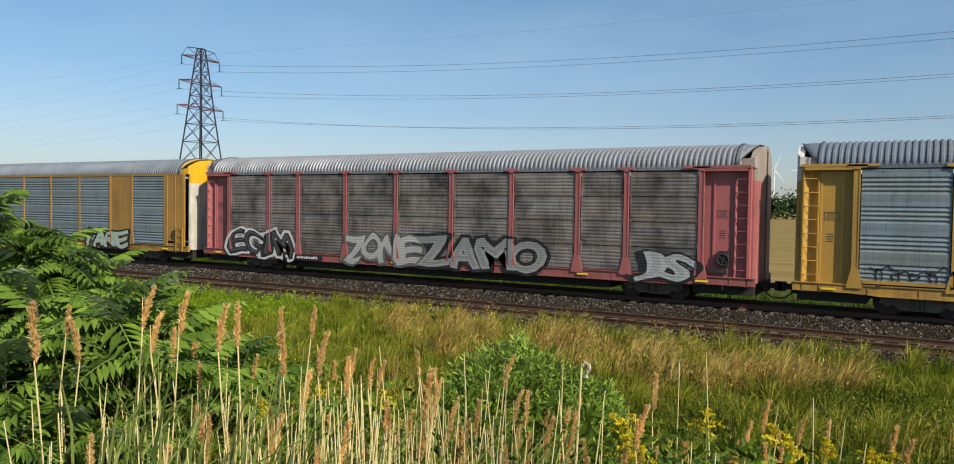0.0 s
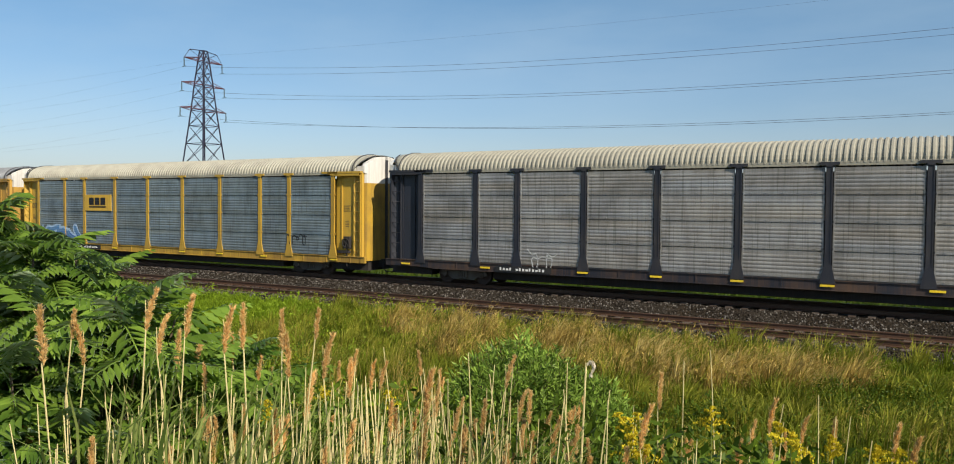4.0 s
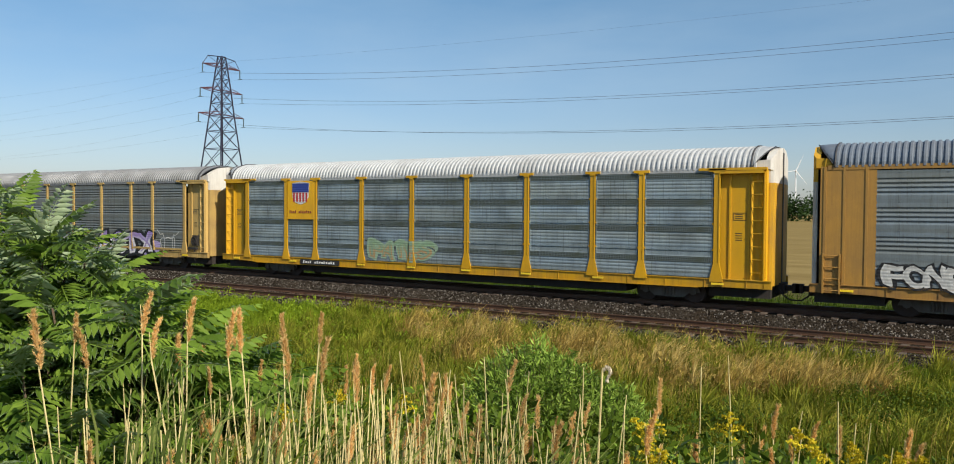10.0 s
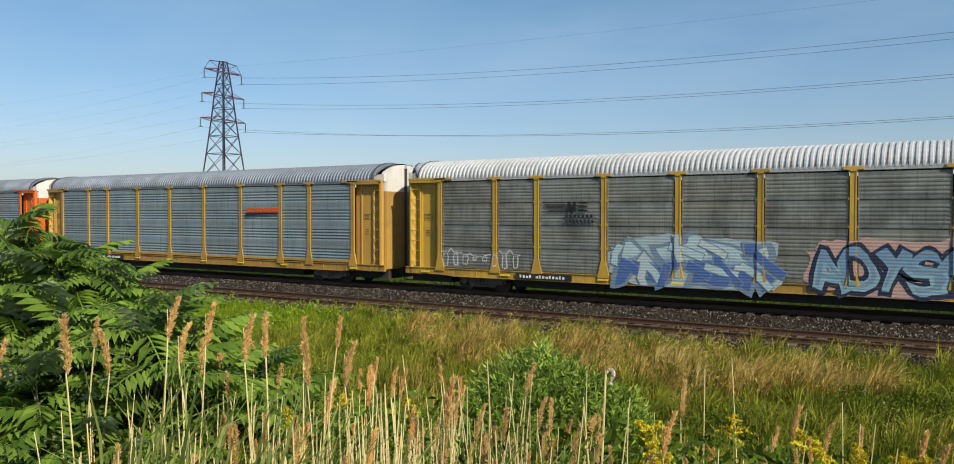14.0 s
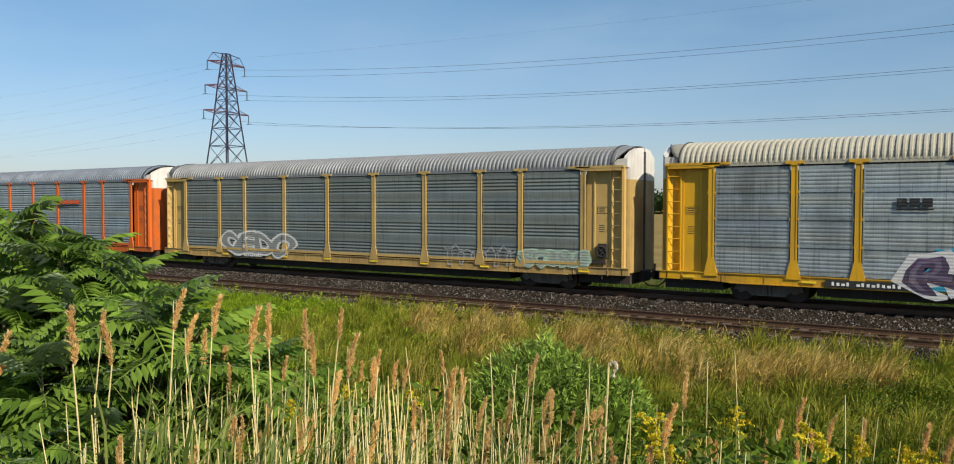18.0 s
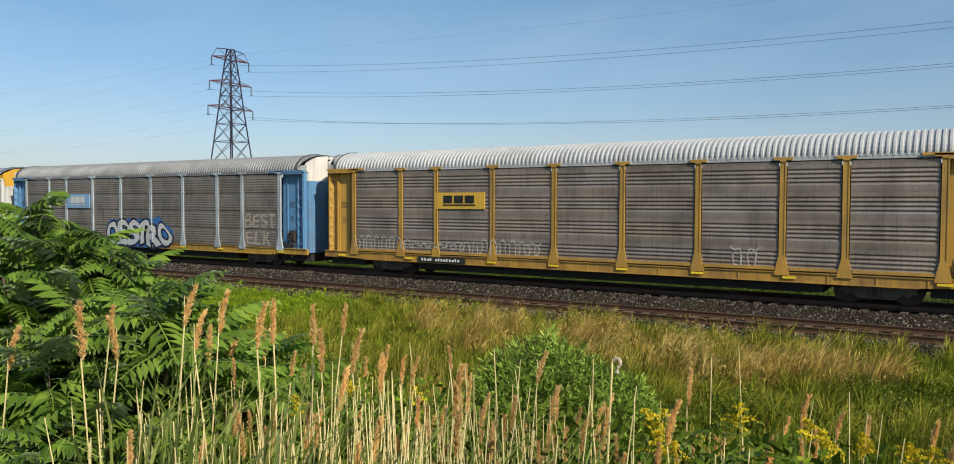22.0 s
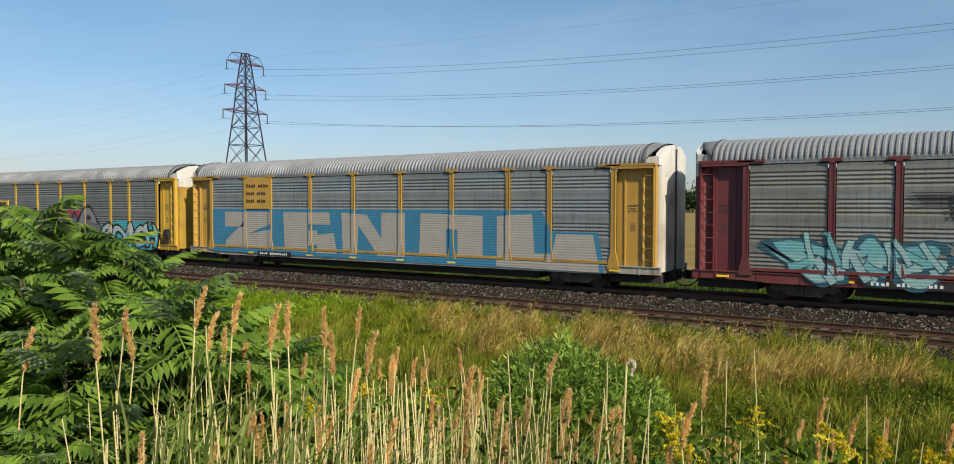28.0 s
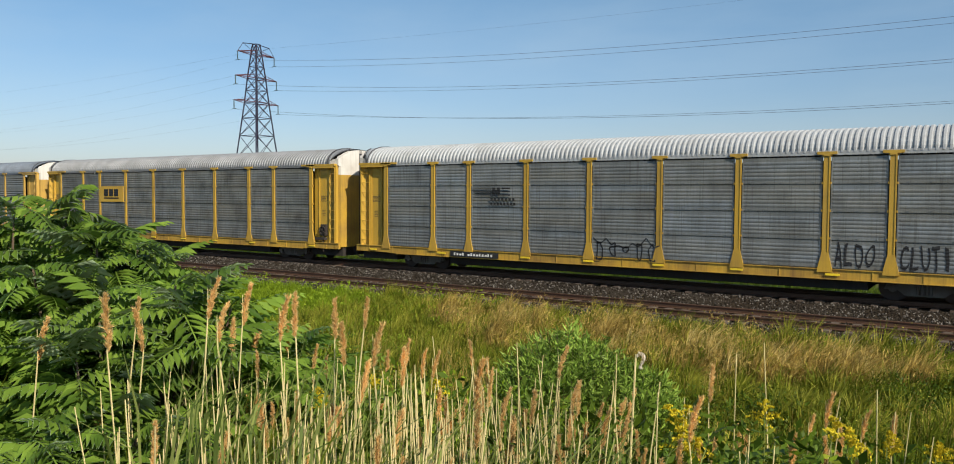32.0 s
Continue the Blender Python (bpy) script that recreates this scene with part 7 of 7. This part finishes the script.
def goldenrod(x, y, top, seed):
    rng = np.random.default_rng(seed)
    g = new("goldenrod")
    tagged(g, "goldenrod with arching bright yellow bloom", "wildflower", "goldenrods among the reeds")
    g.matrix_basis = pose(x, y, top, 0, 0, float(rng.uniform(-60, 60)))
    s = Shell()
    s.rod((0, 0, -1.7), (0.01, 0, -0.9), 0.006, 5)
    s.rod((0.01, 0, -0.9), (0, 0, -0.08), 0.006, 5, 0.003)
    piece("stem", s.mesh("stem"), REED_LEAF, g)
    cs, ds = [], []
    tall, heading = rng.uniform(0.13, 0.19), rng.uniform(-0.6, 0.6)
    for j in range(15):
        k = j / 14
        a = heading + rng.normal(0, 1.1)
        reach = 0.12 * (1 - k) ** 0.8 + 0.02
        m = 22
        t = np.linspace(0.08, 1, m)
        arch = 0.07 * t * (1.5 - 1.1 * t) * (1.2 - k)
        cs.append(np.stack([np.cos(a) * reach * t, np.sin(a) * reach * t, tall * (k - 1.0) + arch], -1) + rng.normal(0, 0.003, (m, 3)))
        ds.append(rng.normal(0, 0.35, (m, 3)) + np.array([0, 0, 0.6]))
    piece("bloom", fast_mesh("bloom", *leaf_quads(rng, np.concatenate(cs), np.concatenate(ds), rng.uniform(0.013, 0.021, 15 * 22), 0.4)), GOLDENROD, g, "bright yellow flower spray")["kind"] = "stuff"
    n = 46
    z = rng.uniform(-1.4, -0.2, n)
    a = rng.uniform(0, 6.28, n)
    d = np.stack([np.cos(a), np.sin(a), rng.uniform(-0.3, 0.5, n)], -1)
    piece("leaves", fast_mesh("leaves", *leaf_quads(rng, np.stack([0 * z, 0 * z, z], -1), d, rng.uniform(0.08, 0.13, n), 0.13)), GREEN, g)


for i, (x, y, top) in enumerate(((-1.21, 5.06, 2.16), (-0.8, 4.94, 2.15), (-1.84, 5.08, 2.03), (-1.69, 5.02, 2.06), (-1.67, 4.82, 1.97), (-0.52, 5.07, 2.08), (-0.28, 5.19, 2.03),
                                 (-0.15, 5.0, 2.08), (-1.6, 4.9, 1.9), (-0.72, 5.0, 2.08), (-4.38, 4.94, 1.93), (-4.44, 4.33, 1.93), (-4.1, 5.42, 1.83))):
    goldenrod(x, y, top, 50 + i)


# -- distance: woods, turbines, a post
def far_woods():
    rng = np.random.default_rng(17)
    cs, ss = [], []
    for i in range(150):
        x = -620 + i * 6.4 + rng.uniform(-3, 3)
        y = 480 + 12 * math.sin(i * 0.3) + rng.uniform(-10, 10)
        h = rng.uniform(12, 17)
        n = 900
        w = rng.normal(0, 1, (n, 3)) * np.array([3.6, 3.0, 0.24 * h])
        p = np.array([x, y, -1.0 + 0.5 * h]) + w
        p[:, 2] = np.clip(p[:, 2], -1.0, None)
        cs.append(p)
        ss.append(rng.uniform(0.9, 1.8, n))
    c = np.concatenate(cs)
    v, f = leaf_quads(rng, c, rng.normal(0, 1, c.shape), np.concatenate(ss), 0.4)
    tagged(piece("far_woods", fast_mesh("far_woods", v, f), WOODS), "dark green wood at the far edge of the field", "trees", kind="stuff")


far_woods()
TURBINE_WHITE = paint((0.75, 0.76, 0.78), 0.5, 0, 0.05)


def turbine():
    t = new("wind_turbine")
    tagged(t, "white three-bladed wind turbine on the horizon", "wind turbine", "wind turbines")
    s = Shell()
    s.rod((0, 0, 0), (0, 0, 80), 1.5, 12, 0.9)
    piece("tower", s.mesh("tower"), TURBINE_WHITE, t)
    s = Shell()
    s.box(-1.8, 1.8, -3, 5, 79, 82.5, 0.3)
    s.rod((0, -3, 80.8), (0, -4.5, 80.8), 1.5, 10, 0.5)
    piece("nacelle", s.mesh("nacelle"), TURBINE_WHITE, t)
    for i in range(3):
        s = Shell()
        s.prism([(-0.6, 1.0), (0.7, 1.0), (0.9, 7.0), (0.2, 30.0), (-0.15, 30.0), (-0.6, 7.0)], -0.2, 0.2)
        b = piece("blade", s.mesh("blade"), TURBINE_WHITE, t, "", (0, -3.8, 80.8))
        b.rotation_euler = (0, 0.4 + i * 2 * math.pi / 3, 0)
    return t


wind = turbine()
wind.matrix_basis = pose(-191, 1488, -1.0, 0, 0, 25)
copy_thing(wind, pose(-245, 1480, -1.0, 0, 0, 15))
copy_thing(wind, pose(-329, 1463, -1.0, 0, 0, 20))


def trackside_post():
    p = new("trackside_post")
    tagged(p, "dark steel trackside post beyond the rails", "post")
    p.location = (-7.1, 36.2, -0.9)
    s = Shell()
    s.box(-0.09, 0.09, -0.09, 0.09, 0, 5.3)
    s.box(-0.12, 0.12, -0.12, 0.12, 5.3, 5.36)
    piece("mast", s.mesh("mast"), paint((0.035, 0.05, 0.04), 0.6, 0.2, 0.4), p)
    s = Shell()
    s.box(-0.14, 0.14, -0.15, -0.1, 1.9, 3.6)
    piece("box", s.mesh("box"), paint((0.2, 0.05, 0.03), 0.7, 0, 0.5), p, "rust-red box on the mast")


trackside_post()

# seconds and degrees by which the wind bends the reeds
GUSTS = ((0, 0.4), (1, 0.1), (2, 0.5), (3, 0.2), (4.5, 0.6), (6, 0.8), (7, 1.1), (8, 1.7), (9, 2.2), (10, 2.8), (10.5, 2.4), (11, 1.5), (12, 0.7),
         (13, 0.2), (14, 0.3), (16, 0.0), (18, 0.3), (20, 0.1), (22, -0.1), (24, 0.2), (26, 0.0), (28, 0.2), (30, 0.0), (32, 0.2))


# seconds and share by which the gust turns the leaves over
LIFTS = ((0, 0.0), (7, 0.0), (7.6, 0.5), (8.3, 1.0), (9, 1.0), (10, 0.8), (11, 0.65), (12, 0.3), (13, 0.0), (32, 0.0))


def motions():
    rng = random.Random(77)
    for thing, rest, foot, give in SWAYING:
        phase, own = rng.uniform(0, 6.28), rng.uniform(0.7, 1.3) * give
        rows = []
        for t, lean in GUSTS:
            turn = Matrix.Rotation(radians(lean * own + 0.3 * give * math.sin(1.9 * t + phase)), 4, Vector((0.515, -0.857, 0.0)))
            rows.append((t, Matrix.Translation(foot) @ turn @ Matrix.Translation(-foot) @ rest))
        walk(thing, rows)
    for leaf, rest in LIFTED:
        most = rng.uniform(15, 80)
        walk(leaf, [(t, rest @ Matrix.Rotation(radians(-most * k), 4, "Y")) for t, k in LIFTS])
    for number, car in TRAIN.items():
        start = FIRST_CENTRE + CAR_PITCH * number
        walk(car, [(t, pose(start + s, TRACK_Y, 0)) for t, s in TRAIN_ROLL])


motions()
